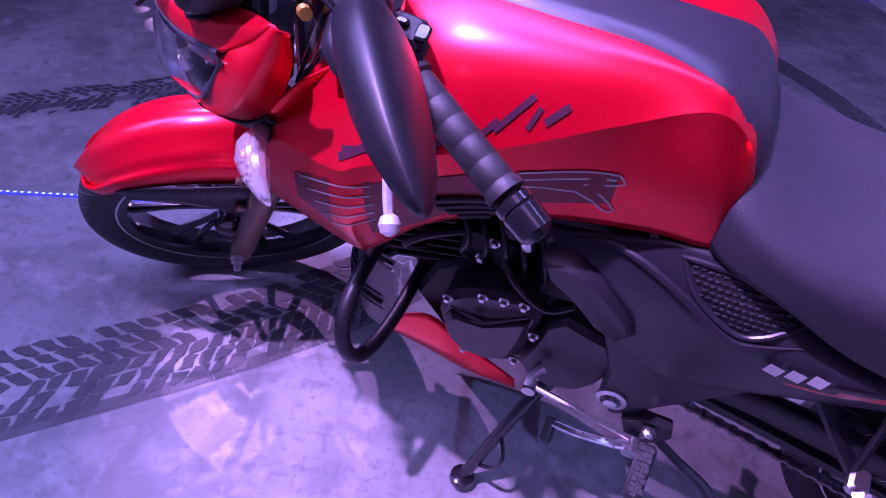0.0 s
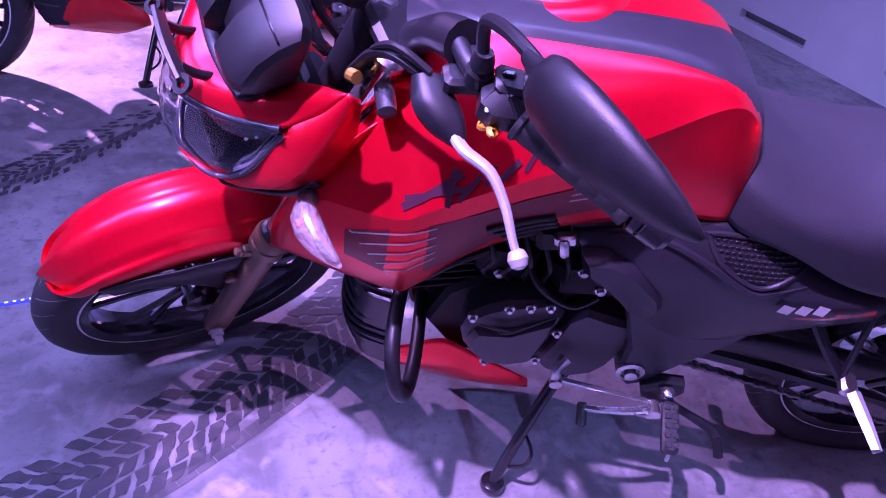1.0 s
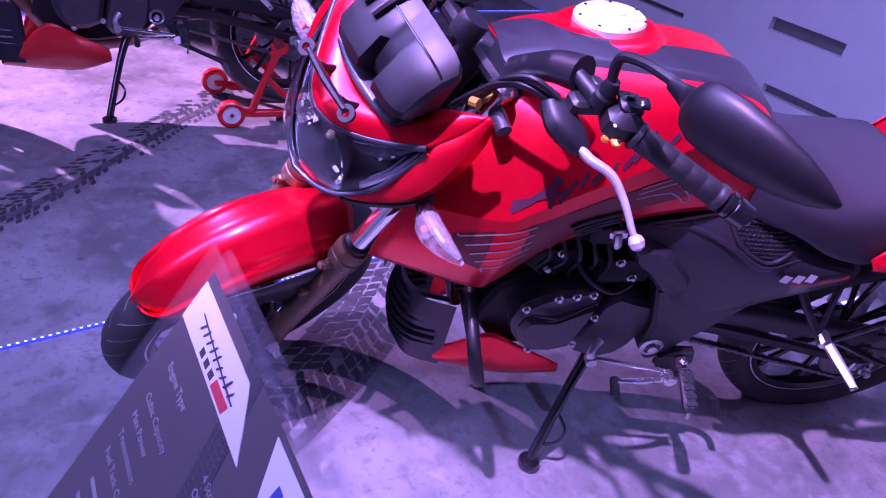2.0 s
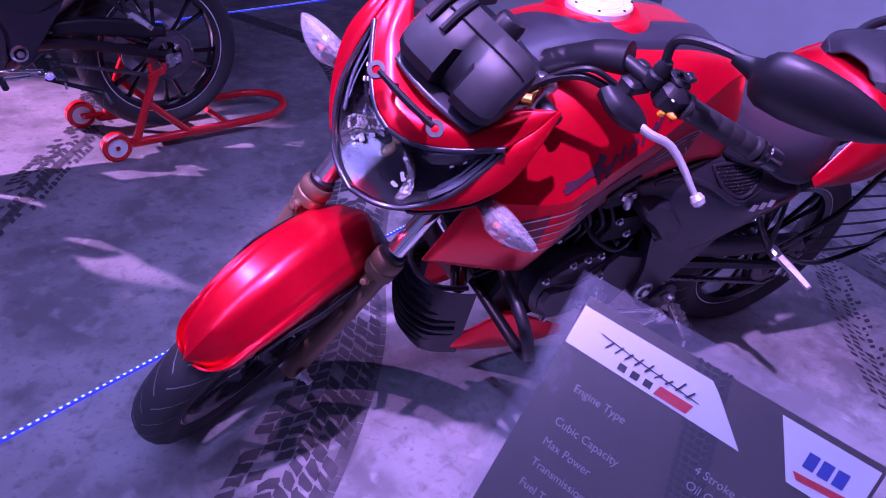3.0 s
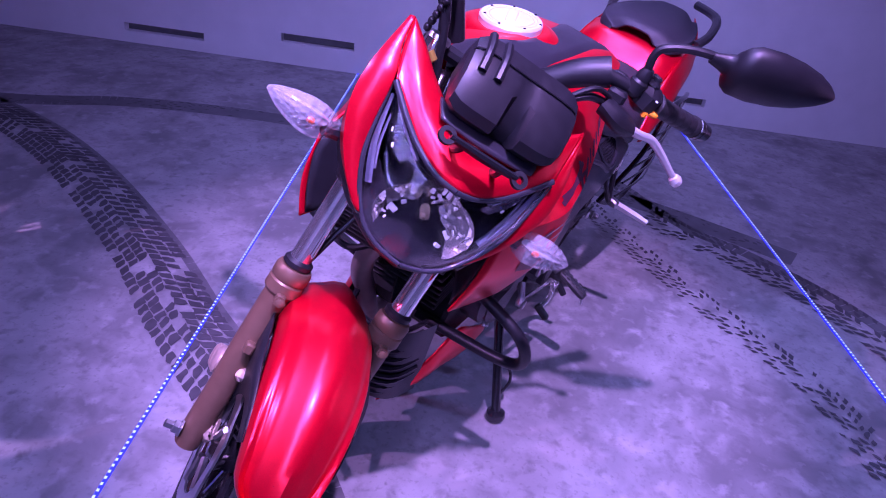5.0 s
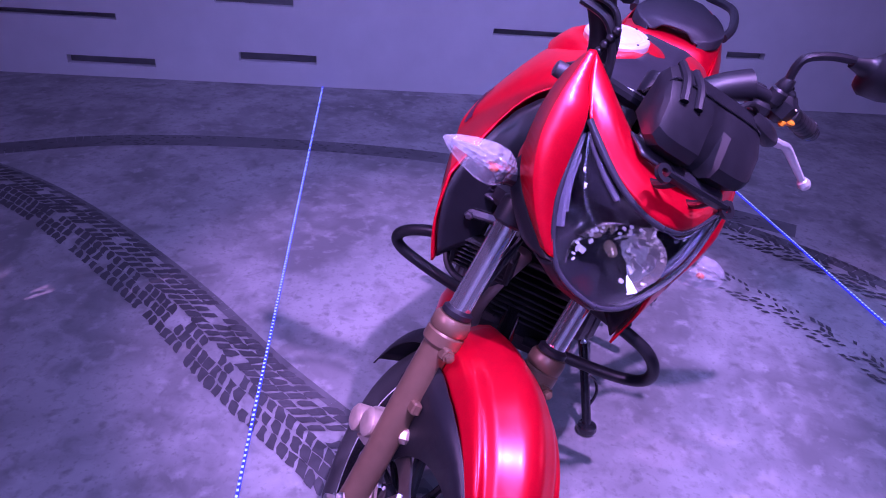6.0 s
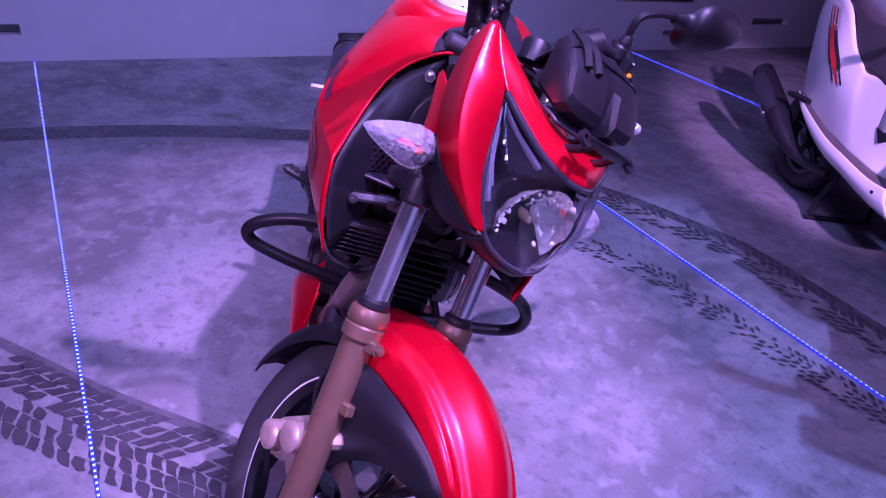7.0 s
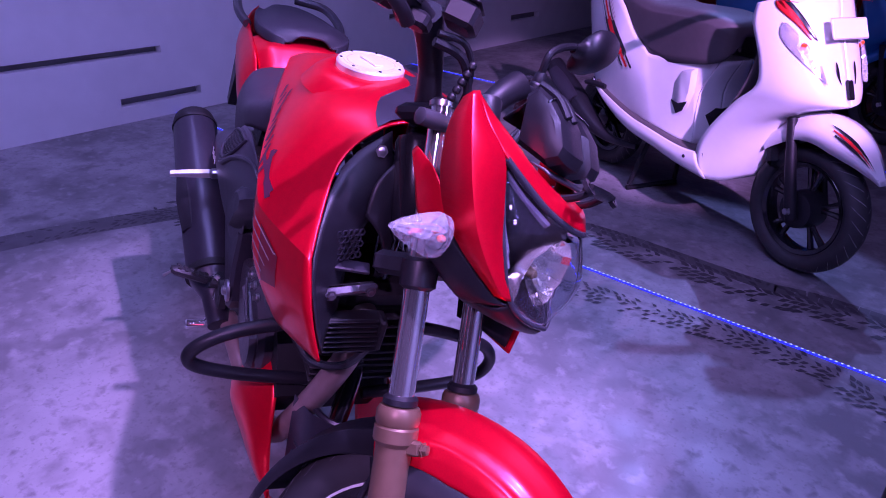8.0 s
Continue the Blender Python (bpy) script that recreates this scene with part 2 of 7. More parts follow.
def weathered_floor(m):
    """Cloudy patches, pale scuffs and dark specks over the concrete."""
    nt, n = m.node_tree, m.node_tree.nodes
    b = n["Principled BSDF"]
    tc = n.new("ShaderNodeTexCoord")
    def noise_fac(scale, detail, lo, hi, dist=0.0):
        t, r = n.new("ShaderNodeTexNoise"), n.new("ShaderNodeMapRange")
        t.inputs["Scale"].default_value, t.inputs["Detail"].default_value, t.inputs["Distortion"].default_value = scale, detail, dist
        r.inputs["From Min"].default_value, r.inputs["From Max"].default_value = lo, hi
        nt.links.new(tc.outputs["Object"], t.inputs["Vector"])
        nt.links.new(t.outputs["Fac"], r.inputs["Value"])
        return r.outputs[0]
    def blend(fac, a, c):
        x = n.new("ShaderNodeMix")
        x.data_type = "RGBA"
        nt.links.new(fac, x.inputs[0])
        for i, v in ((6, a), (7, c)):
            if isinstance(v, tuple):
                x.inputs[i].default_value = (*v, 1)
            else:
                nt.links.new(v, x.inputs[i])
        return x.outputs[2]
    clouds = blend(noise_fac(2.2, 8, 0.36, 0.64, 0.8), (0.136, 0.134, 0.138), (0.288, 0.282, 0.290))
    scuffs = blend(noise_fac(9, 10, 0.50, 0.80, 0.5), clouds, (0.320, 0.312, 0.320))
    stains = blend(noise_fac(5.5, 9, 0.56, 0.76, 0.4), scuffs, (0.112, 0.110, 0.114))
    blots = blend(noise_fac(24, 8, 0.54, 0.74, 0.3), stains, (0.136, 0.134, 0.136))
    pale = blend(noise_fac(17, 9, 0.55, 0.72, 0.2), blots, (0.296, 0.290, 0.298))
    fine = blend(noise_fac(70, 6, 0.56, 0.8), pale, (0.136, 0.134, 0.136))
    nt.links.new(fine, b.inputs["Base Color"])
    rr = n.new("ShaderNodeMapRange")
    rr.inputs["To Min"].default_value, rr.inputs["To Max"].default_value = 0.30, 0.62
    nt.links.new(noise_fac(6, 8, 0.3, 0.7), rr.inputs["Value"])
    nt.links.new(rr.outputs[0], b.inputs["Roughness"])


weathered_floor(FLOOR_M)
WALL_M = mat("grey_wall_paint", (0.70, 0.70, 0.72), 0.6, 0, 0.06, 6.0, 0.05, 200)
DARK_M = mat("matt_dark_wall", (0.09, 0.09, 0.10), 0.8, 0, 0.2, 3.0)
SLOT_M = mat("slot_dark_grey", (0.26, 0.26, 0.27), 0.8, 0, 0.2, 10)
PRINT_M = mat("tyre_print_black", (0.046, 0.045, 0.050), 0.6, 0, 0.35, 25)
SMEAR_M = mat("tyre_smear_grey", (0.088, 0.086, 0.092), 0.55, 0, 0.4, 12)
RED_WALL = mat("red_wall_cloth", (0.45, 0.03, 0.02), 0.8, 0, 0.2, 8)

RM = pose(0, 0, 0, 0, 0, ROOM)  # room axes: x to the wall, y along it
WX = 3.262  # the wall's distance


def room_box(name, x0, x1, y0, y1, z0, z1, material, label="", kind="structure"):
    bm = B()
    block(bm, ((x0 + x1) / 2, (y0 + y1) / 2, (z0 + z1) / 2), (x1 - x0, y1 - y0, z1 - z0), bev=0.001)
    ob = part(name, bm, material, None, label, RM)
    return tagged(ob, label, name.split("_")[0], kind=kind)


room_box("floor", -6, WX + 0.3, -8, 8, -0.1, 0, FLOOR_M, "mottled grey polished concrete show floor")
room_box("ceiling", -6, WX + 0.3, -8, 8, 4.0, 4.1, DARK_M, "dark unlit hall ceiling")
room_box("wall_south", -6, WX + 0.3, -8.2, -8, 0, 4, RED_WALL, "dull red cloth-covered hall wall")
room_box("wall_north", -6, WX + 0.3, 8, 8.2, 0, 4, DARK_M, "dark hall wall")
room_box("wall_west", -6.2, -6, -8, 8, 0, 4, WALL_M, "grey hall wall")

# The grey wall with its slots: boards between the slots, and a dark back behind them.
SLOTS = [(2.55, 3.05, 0.07, 0.12), (1.6, 2.06, 0.135, 0.19), (-0.65, -0.13, 0.095, 0.145), (-3.52, -2.98, 0.11, 0.16), (-4.55, -4.05, 0.205, 0.265), (-1.26, -1.0, 0.315, 0.36), (2.74, 3.45, 0.335, 0.37), (-0.42, 0.53, 0.375, 0.415), (-3.3, -2.36, 0.38, 0.42), (1.73, 2.18, 0.465, 0.54)]


def slotted_wall():
    bm = B()
    levels = sorted({0.0, 4.0, *(z for s in SLOTS for z in s[2:])})
    for z0, z1 in zip(levels, levels[1:]):
        cuts = sorted((a, b) for a, b, c, d in SLOTS if c <= z0 + 1e-6 and d >= z1 - 1e-6)
        y = -8.0
        for a, b in [*cuts, (8.0, 8.0)]:
            if a > y:
                v = [bm.verts.new((x, yy, zz)) for x in (WX, WX + 0.06) for yy, zz in ((y, z0), (a, z0), (a, z1), (y, z1))]
                for q in ((0, 1, 2, 3), (7, 6, 5, 4), (0, 4, 5, 1), (1, 5, 6, 2), (2, 6, 7, 3), (3, 7, 4, 0)):
                    bm.faces.new([v[i] for i in q])
            y = b
    ob = part("wall_east", bm, WALL_M, None, "", RM)
    tagged(ob, "smooth grey wall with narrow dark horizontal slots", "wall", kind="structure")
    room_box("wall_backing", WX + 0.07, WX + 0.3, -8, 8, 0, 4, SLOT_M, "dark grey backing behind the wall slots")


slotted_wall()

# Blue light strips let into the floor.
LED_GLOW = glow_mat("blue_led", (0.02, 0.025, 1.0), 1.8)
LED_DOT = glow_mat("led_chip", (0.26, 0.32, 1.0), 3.6)


def led_strip(y, x0):
    root = new("led_strip")
    bm = B()
    block(bm, ((x0 + WX) / 2, y, 0.003), (WX - x0 - 0.01, 0.008, 0.006), bev=0.001)
    part("tape", bm, LED_GLOW, root, "blue glowing tape", RM)
    bm = B()
    n = int((WX - x0 - 0.05) / 0.017)
    for i in range(n):
        x = x0 + 0.03 + i * 0.017
        v = [bm.verts.new((x + dx, y + dy, 0.0075)) for dx, dy in ((-0.0036, -0.0028), (0.0036, -0.0028), (0.0036, 0.0028), (-0.0036, 0.0028))]
        bm.faces.new(v)
    tagged(part("led_chip", bm, LED_DOT, root, "rows of bright chips", RM), kind="stuff")
    tagged(root, "blue glowing LED strip laid on the concrete floor", "light strip", "floor light strips")


for y, x0 in ((1.563, -3.5), (-0.462, -3.0), (-2.62, -2.5), (3.93, -2.0)):
    led_strip(y, x0)

# Printed tyre tracks on the floor: chevron rows of tread blocks, worn in places.
def track(name, pts, width, label, rows=5, cell=0.045, gap=0.2, smear=(), drop=0.10, lean=0.9):
    line = crom([(*p, 0) for p in pts], 60)
    keep = [line[0]]
    for p in line[1:]:
        if (p - keep[-1]).length >= cell:
            keep.append(p)
    root = new(name)
    bm, sm = B(), B()
    rng = random.Random(len(pts) * 7 + int(width * 1000))
    half = width / 2
    for i in range(len(keep) - 1):
        a, b = keep[i], keep[i + 1]
        d = (b - a).normalized()
        s = Vector((-d.y, d.x, 0))
        for u0, u1 in smear:
            v = [sm.verts.new(q + Vector((0, 0, 0.0012))) for q in (a + s * half * u0, a + s * half * u1, b + s * half * u1, b + s * half * u0)]
            sm.faces.new(v)
        worn = 0.5 + 0.5 * noise.noise(Vector((a.x * 2.5, a.y * 2.5, 3.0)))
        for j in range(rows):
            u0, u1 = -1 + 2 * j / rows, -1 + 2 * (j + 1) / rows
            if rng.random() < drop * (0.4 + 1.6 * worn):
                continue
            lay = lean * cell * abs((u0 + u1) / 2)
            w = (u1 - u0) * half
            c = a + s * half * (u0 + u1) / 2 + d * (0.5 * cell * (j % 2) - lay)
            g = gap * rng.uniform(0.5, 1.3)
            hx, hy = 0.5 * cell * (1 - g), 0.5 * w * (1 - g)
            k = 0.75 * (1 if u0 + u1 > 0 else -1)
            quad = [(-hx, -hy), (0.1 * hx, -hy * 1.15), (hx, -hy), (hx * 1.1, 0.2 * hy), (hx, hy), (-0.1 * hx, hy * 1.1), (-hx, hy), (-hx * 0.9, -0.2 * hy)]
            v = [bm.verts.new(c + d * (x - k * y + rng.uniform(-0.30, 0.30) * hx) + s * (y + rng.uniform(-0.24, 0.24) * hy) + Vector((0, 0, 0.0024))) for x, y in quad]
            bm.faces.new(v)
    part("tread_print", bm, PRINT_M, root)
    if smear:
        part("rubber_smear", sm, SMEAR_M, root)
    else:
        sm.free()
    return tagged(root, label, "tyre track", "printed tyre tracks", kind="stuff")


track("tyre_track", [(-1.3, 0.5), (-0.77, 0.83), (-0.40, 1.06), (-0.10, 1.30), (0.20, 1.66), (0.53, 2.02), (0.94, 2.55), (1.23, 3.06), (1.45, 3.7)], 0.21, "black tyre tread print curving over the concrete", rows=6, cell=0.036, gap=0.17, drop=0.08, smear=((-1.15, -0.86),))
track("tyre_track", [(-2.0, 1.35), (-1.18, 1.86), (-0.85, 2.09), (-0.41, 2.58), (-0.1, 2.95), (0.2, 3.6)], 0.15, "faded tyre tread print on the concrete", rows=7, cell=0.026, smear=((-0.5, -0.1),), drop=0.25)
track("tyre_track", [(1.9, 0.75), (1.276, 0.354), (0.974, 0.135), (0.75, -0.05), (0.56, -0.18), (0.30, -0.265), (0.02, -0.35), (-0.137, -0.41), (-0.403, -0.46), (-0.597, -0.42), (-1.3, -0.35)], 0.13, "speckled tyre tread print across the concrete", rows=5, cell=0.026, gap=0.42, drop=0.28)
track("tyre_track", [(2.0, 0.55), (1.562, 0.2), (1.407, -0.05), (1.15, -0.35), (0.768, -0.595), (0.582, -0.667), (0.27, -0.72), (-0.06, -0.775), (-0.327, -0.867), (-1.2, -1.0)], 0.20, "dark smeared tyre print across the concrete", rows=6, cell=0.034, smear=((0.30, 1.0),), gap=0.30, drop=0.25)
track("tyre_track", [(1.2, 4.2), (1.48, 3.33), (1.72, 2.9), (1.87, 2.4), (1.95, 1.8), (1.95, 1.28), (1.88, 0.8), (1.75, 0.3), (1.5, -0.3)], 0.14, "smooth dark skid mark curving along the wall", rows=6, cell=0.03, smear=((-1.0, 1.0),), drop=0.6, gap=0.45)

# ---- motorcycles: x ahead, y to the rider's left, z up, all from the filler cap's foot ----
RAKE = radians(21.0)
FA = Vector((-math.sin(RAKE), 0, math.cos(RAKE)))  # up along the fork
AXLE = Vector((0.549, 0, 0.272))
HEAD = Vector((0.563, 0, 0.275))  # a point of the steering axis
STEER_AXIS = Vector((-math.sin(radians(31.8)), 0, math.cos(radians(31.8))))
REAR = Vector((-0.93, 0, 0.292))


def steer_matrix(deg):
    return Matrix.Translation(HEAD) @ Matrix.Rotation(radians(deg), 4, STEER_AXIS) @ Matrix.Translation(-HEAD)


MIRROR = Matrix.Diagonal((1, -1, 1, 1))


def wheel(name, root, at, R, w, m, label, disc_side=-1, arms=6, thick=1.0, stripe=True):
    rim = B()
    k = R - 0.072
    lathe(rim, [(k, -0.034), (k + 0.004, -0.030), (k - 0.006, -0.012), (k - 0.006, 0.012), (k + 0.004, 0.030), (k, 0.034), (k - 0.016, 0.028), (k - 0.022, 0.008), (k - 0.022, -0.008), (k - 0.016, -0.028)], 56, whole=True)
    lathe(rim, [(0.020, -0.062), (0.042, -0.055), (0.046, -0.04), (0.038, -0.03), (0.038, 0.03), (0.046, 0.04), (0.042, 0.055), (0.020, 0.062)], 24)
    sp = B()
    for i in range(arms):
        for d in (-7, 7):
            a0, a1 = radians(360 / arms * i + 18 + 0.4 * d), radians(360 / arms * i + 18 + 1.35 * d)
            p = [Vector((0.036 * math.cos(a0), 0, 0.036 * math.sin(a0))), Vector((0.5 * k * math.cos((a0 + a1) / 2), 0, 0.5 * k * math.sin((a0 + a1) / 2))), Vector(((k - 0.016) * math.cos(a1), 0, (k - 0.016) * math.sin(a1)))]
            tube(sp, p, [0.010 * thick, 0.007 * thick, 0.010 * thick], 8, 3)
    m2 = m @ Matrix.Translation(at)
    rim_ob = part(name, rim, GLOSS_BLACK, root, label, m2)
    pieces("spoke", sp, GLOSS_BLACK, rim_ob, "", m2)
    ty = B()
    lathe(ty, [(k + 0.001, -0.030), (k + 0.012, -0.040 - 0.1 * (w - 0.04)), (R - 0.040, -w), (R - 0.022, -w * 0.93), (R - 0.009, -w * 0.66), (R - 0.002, -w * 0.3), (R, 0), (R - 0.002, w * 0.3), (R - 0.009, w * 0.66), (R - 0.022, w * 0.93), (R - 0.040, w), (k + 0.012, 0.040 + 0.1 * (w - 0.04)), (k + 0.001, 0.030)], 72, whole=True)
    part("tyre", ty, RUBBER, rim_ob, "black road tyre", m2, 60)
    gr = B()
    for i in range(30):
        for s in (-1, 1):
            a = 2 * math.pi * (i + (0.5 if s > 0 else 0)) / 30
            rows = []
            for u, da in ((0.10, 0.0), (0.35, 0.05), (0.65, 0.12), (0.92, 0.22)):
                r = R + 0.0008 - (0.002 * (u / 0.3) ** 2 if u < 0.3 else 0.002 + (0.020 * ((u - 0.3) / 0.63) ** 1.7))
                rows.append([Vector((r * math.cos(a + da + e), s * w * u, r * math.sin(a + da + e))) for e in (-0.007 * (1.1 - 0.7 * u), 0.007 * (1.1 - 0.7 * u))])
            grid(gr, rows)
    tagged(part("tread_groove", gr, SLOT_M, rim_ob, "", m2), kind="stuff")
    if stripe:
        st = B()
        for s in (-1, 1):
            lathe(st, [(k + 0.0045, s * 0.0312), (k + 0.0075, s * 0.0318), (k + 0.0075, s * 0.0330), (k + 0.003, s * 0.0350), (k + 0.001, s * 0.0348)], 72, whole=True)
        pieces("rim_stripe", st, WHITE_FILM, rim_ob, "thin white rim stripe", m2)
    if disc_side:
        dc = B()
        y = disc_side * 0.062
        for a in range(24):
            b0, b1 = 2 * math.pi * a / 24, 2 * math.pi * (a + 1) / 24
            wob = [0.128 + 0.006 * math.sin(8 * b) for b in (b0, b1)]
            v = [dc.verts.new((r * math.cos(b), y + h, r * math.sin(b))) for h in (-0.002, 0.002) for r, b in ((0.092, b0), (wob[0], b0), (wob[1], b1), (0.092, b1))]
            for q in ((0, 1, 2, 3), (7, 6, 5, 4), (1, 5, 6, 2), (3, 7, 4, 0)):
                dc.faces.new([v[i] for i in q])
        for a in range(5):
            c, s = math.cos(1.2566 * a), math.sin(1.2566 * a)
            tube(dc, [(0.035 * c, y, 0.035 * s), (0.095 * c, y, 0.095 * s)], 0.007, 6, 1)
        bmesh.ops.remove_doubles(dc, verts=dc.verts, dist=0.0003)
        part("brake_disc", dc, STEEL, rim_ob, "drilled steel brake disc", m2)
    return rim_ob


def fork(root, m):
    for s in (1, -1):
        foot = AXLE + Vector((-0.012, s * 0.096, -0.004))
        bm = B()
        lathe(bm, [(0.014, -0.035), (0.022, -0.030), (0.024, 0.0), (0.024, 0.10), (0.026, 0.19), (0.026, 0.303), (0.0315, 0.310), (0.0315, 0.328), (0.029, 0.331), (0.0315, 0.335), (0.0315, 0.350), (0.028, 0.357), (0.020, 0.358)], 24, foot, FA)
        leg = part("fork_leg", bm, GOLD, root, "bronze fork slider", m)
        bm = B()
        lathe(bm, [(0.022, 0.358), (0.025, 0.360), (0.025, 0.368), (0.0195, 0.373)], 20, foot, FA)
        part("dust_seal", bm, BLACK, leg, "black rubber seal", m)
        bm = B()
        lathe(bm, [(0.0185, 0.365), (0.0185, 0.785), (0.015, 0.787)], 24, foot, FA)
        part("stanchion", bm, CHROME, leg, "chromed fork tube", m)
        bm = B()
        for h in (0.305, 0.205):
            q = foot + FA * h + Vector((0.030, 0, 0.012))
            block(bm, q, (0.022, 0.016, 0.020), (0, -26, 0), 0.003)
        bolt(bm, foot + FA * 0.305 + Vector((0.042, 0, 0.018)), (0.9, 0, 0.43), 0.007, 0.008)
        pieces("mounting_lug", bm, GOLD, leg, "", m)
        bm = B()
        lathe(bm, [(0.016, 0), (0.016, 0.004), (0.012, 0.005), (0.012, 0.014), (0.008, 0.015), (0.008, 0.028), (0.006, 0.03)], 6, foot + Vector((0.012, s * 0.022, 0.004)), (0, s, 0))
        part("axle_nut", bm, STEEL, leg, "zinc-plated axle nut", m)
        bm = B()
        lathe(bm, [(0.0195, 0.520), (0.026, 0.525), (0.027, 0.545), (0.026, 0.560), (0.0195, 0.565)], 20, foot, FA)
        part("fork_clamp", bm, BLACK, leg, "", m)
    bm = B()
    for h, t in ((0.545, 0.035), (0.765, 0.024)):
        c = AXLE + FA * h + Vector((-0.052, 0, -0.012))
        block(bm, c, (0.075, 0.215, t), (0, -21, 0), 0.008)
    lathe(bm, [(0.027, 0.56), (0.027, 0.77)], 20, AXLE + Vector((-0.045, 0, -0.02)), FA)
    part("triple_clamp", bm, BLACK, root, "black fork yokes", m)
    bm = B()
    for s in (-1, 1):
        c = AXLE + Vector((-0.012, s * 0.096, -0.004)) + FA * 0.777
        lathe(bm, [(0.021, 0), (0.021, 0.008), (0.016, 0.012), (0.010, 0.013)], 12, c, FA)
    c = AXLE + FA * 0.777 + Vector((-0.045, 0, -0.02))
    lathe(bm, [(0.022, 0), (0.022, 0.006), (0.016, 0.014), (0.010, 0.015)], 6, c, FA)
    pieces("top_nut", bm, STEEL, root, "bright steering nuts", m)
    bm = B()
    for s in (-1, 1):
        lathe(bm, [(0.008, -0.026), (0.012, -0.024), (0.013, 0.0), (0.012, 0.024), (0.008, 0.026)], 14, (0.272, s * 0.128, 0.972), (0.3, 1, 0.1))
    pieces("bar_clamp", bm, CAST, root, "dark grey bar clamps", m)
    # ignition lock
    bm = B()
    lathe(bm, [(0.024, 0), (0.024, 0.028), (0.021, 0.034), (0.010, 0.035)], 20, AXLE + FA * 0.775 + Vector((0.0, 0, 0.012)), FA)
    part("ignition_lock", bm, BLACK, root, "black ignition lock", m)


def ring_rows(a0, a1, n):
    return [a0 + (a1 - a0) * i / n for i in range(n + 1)]


def front_fender(root, m, paint):
    """Red upper with a raised middle, black skirts beside it and a black tail behind the wheel."""
    def section(deg, inner=0.0):
        a = radians(deg)
        f = (deg - 38) / 86.0  # 0 at the tip, 1 at the back edge
        r = 0.318 + 0.040 * math.sin(min(1, f * 1.35) * 1.57) - 0.012 * max(0, f - 0.55)
        w = 0.040 + 0.036 * math.sin(min(1, f * 1.6 + 0.08) * 1.57)
        drop = 0.030 + 0.055 * min(1, f * 1.5)
        t = min(1, max(0, (deg - 44.5) / 9))
        w *= 0.25 + 0.75 * math.sqrt(1 - (1 - t) ** 2)
        drop *= 0.5 + 0.5 * t
        prof = [(0, 0.003), (0.24 * w, -0.003), (0.52 * w, -0.013 - 0.004 * f), (0.70 * w, -0.019 - 0.006 * f), (0.84 * w, -0.027 - 0.010 * f), (w, -0.55 * drop), (w * 1.08, -drop)]
        fine = [prof[0]] + [(q.x, q.y) for q in crom([(y, d, 0) for y, d in prof[1:]], 3)]
        full = [(-y, d) for y, d in reversed(fine[1:])] + fine
        return [AXLE + Vector(((r + d - inner) * math.cos(a), y, (r + d - inner) * math.sin(a))) for y, d in full]
    bm = B()
    grid(bm, [section(d) for d in (44.5, 45, 46, 47.5, 49.5, 52, *ring_rows(55, 122, 18))])
    f = part("front_fender", bm, paint, root, "satin red mudguard with a creased centre ridge", m, 42, 0.003)
    bm = B()
    for s in (1, -1):
        rows = []
        for d in ring_rows(60, 122, 14):
            a, k = radians(d), (d - 60) / 62
            r0 = 0.318 + 0.040 * math.sin(min(1, (d - 38) / 86 * 1.35) * 1.57) - 0.03 - 0.055 * min(1, (d - 38) / 86 * 1.5)
            dep = 0.030 + 0.165 * k * (1.3 - 0.3 * k)
            rows.append([AXLE + Vector((r * math.cos(a), s * y, r * math.sin(a))) for r, y in ((r0 + 0.006, 0.070 + 0.020 * min(1, 2.5 * k)), (r0 - 0.3 * dep, 0.070 + 0.019 * min(1, 2.5 * k)), (r0 - dep, 0.072))])
        grid(bm, rows)
    pieces("fender_skirt", bm, BLACK, f, "black plastic skirts", m, 40, 0.003)
    bm = B()
    rows = []
    for d in ring_rows(118, 178, 14):
        a, k = radians(d), (d - 118) / 60
        r = 0.322 + 0.02 * k
        w = 0.070 - 0.012 * k
        rows.append([AXLE + Vector(((r - e) * math.cos(a), y, (r - e) * math.sin(a))) for y, e in ((-w, 0.05 - 0.02 * k), (-w * 0.8, 0.012), (0, 0), (w * 0.8, 0.012), (w, 0.05 - 0.02 * k))])
    grid(bm, rows)
    part("fender_tail", bm, BLACK, f, "black rear mudguard tail", m, 40, 0.003)


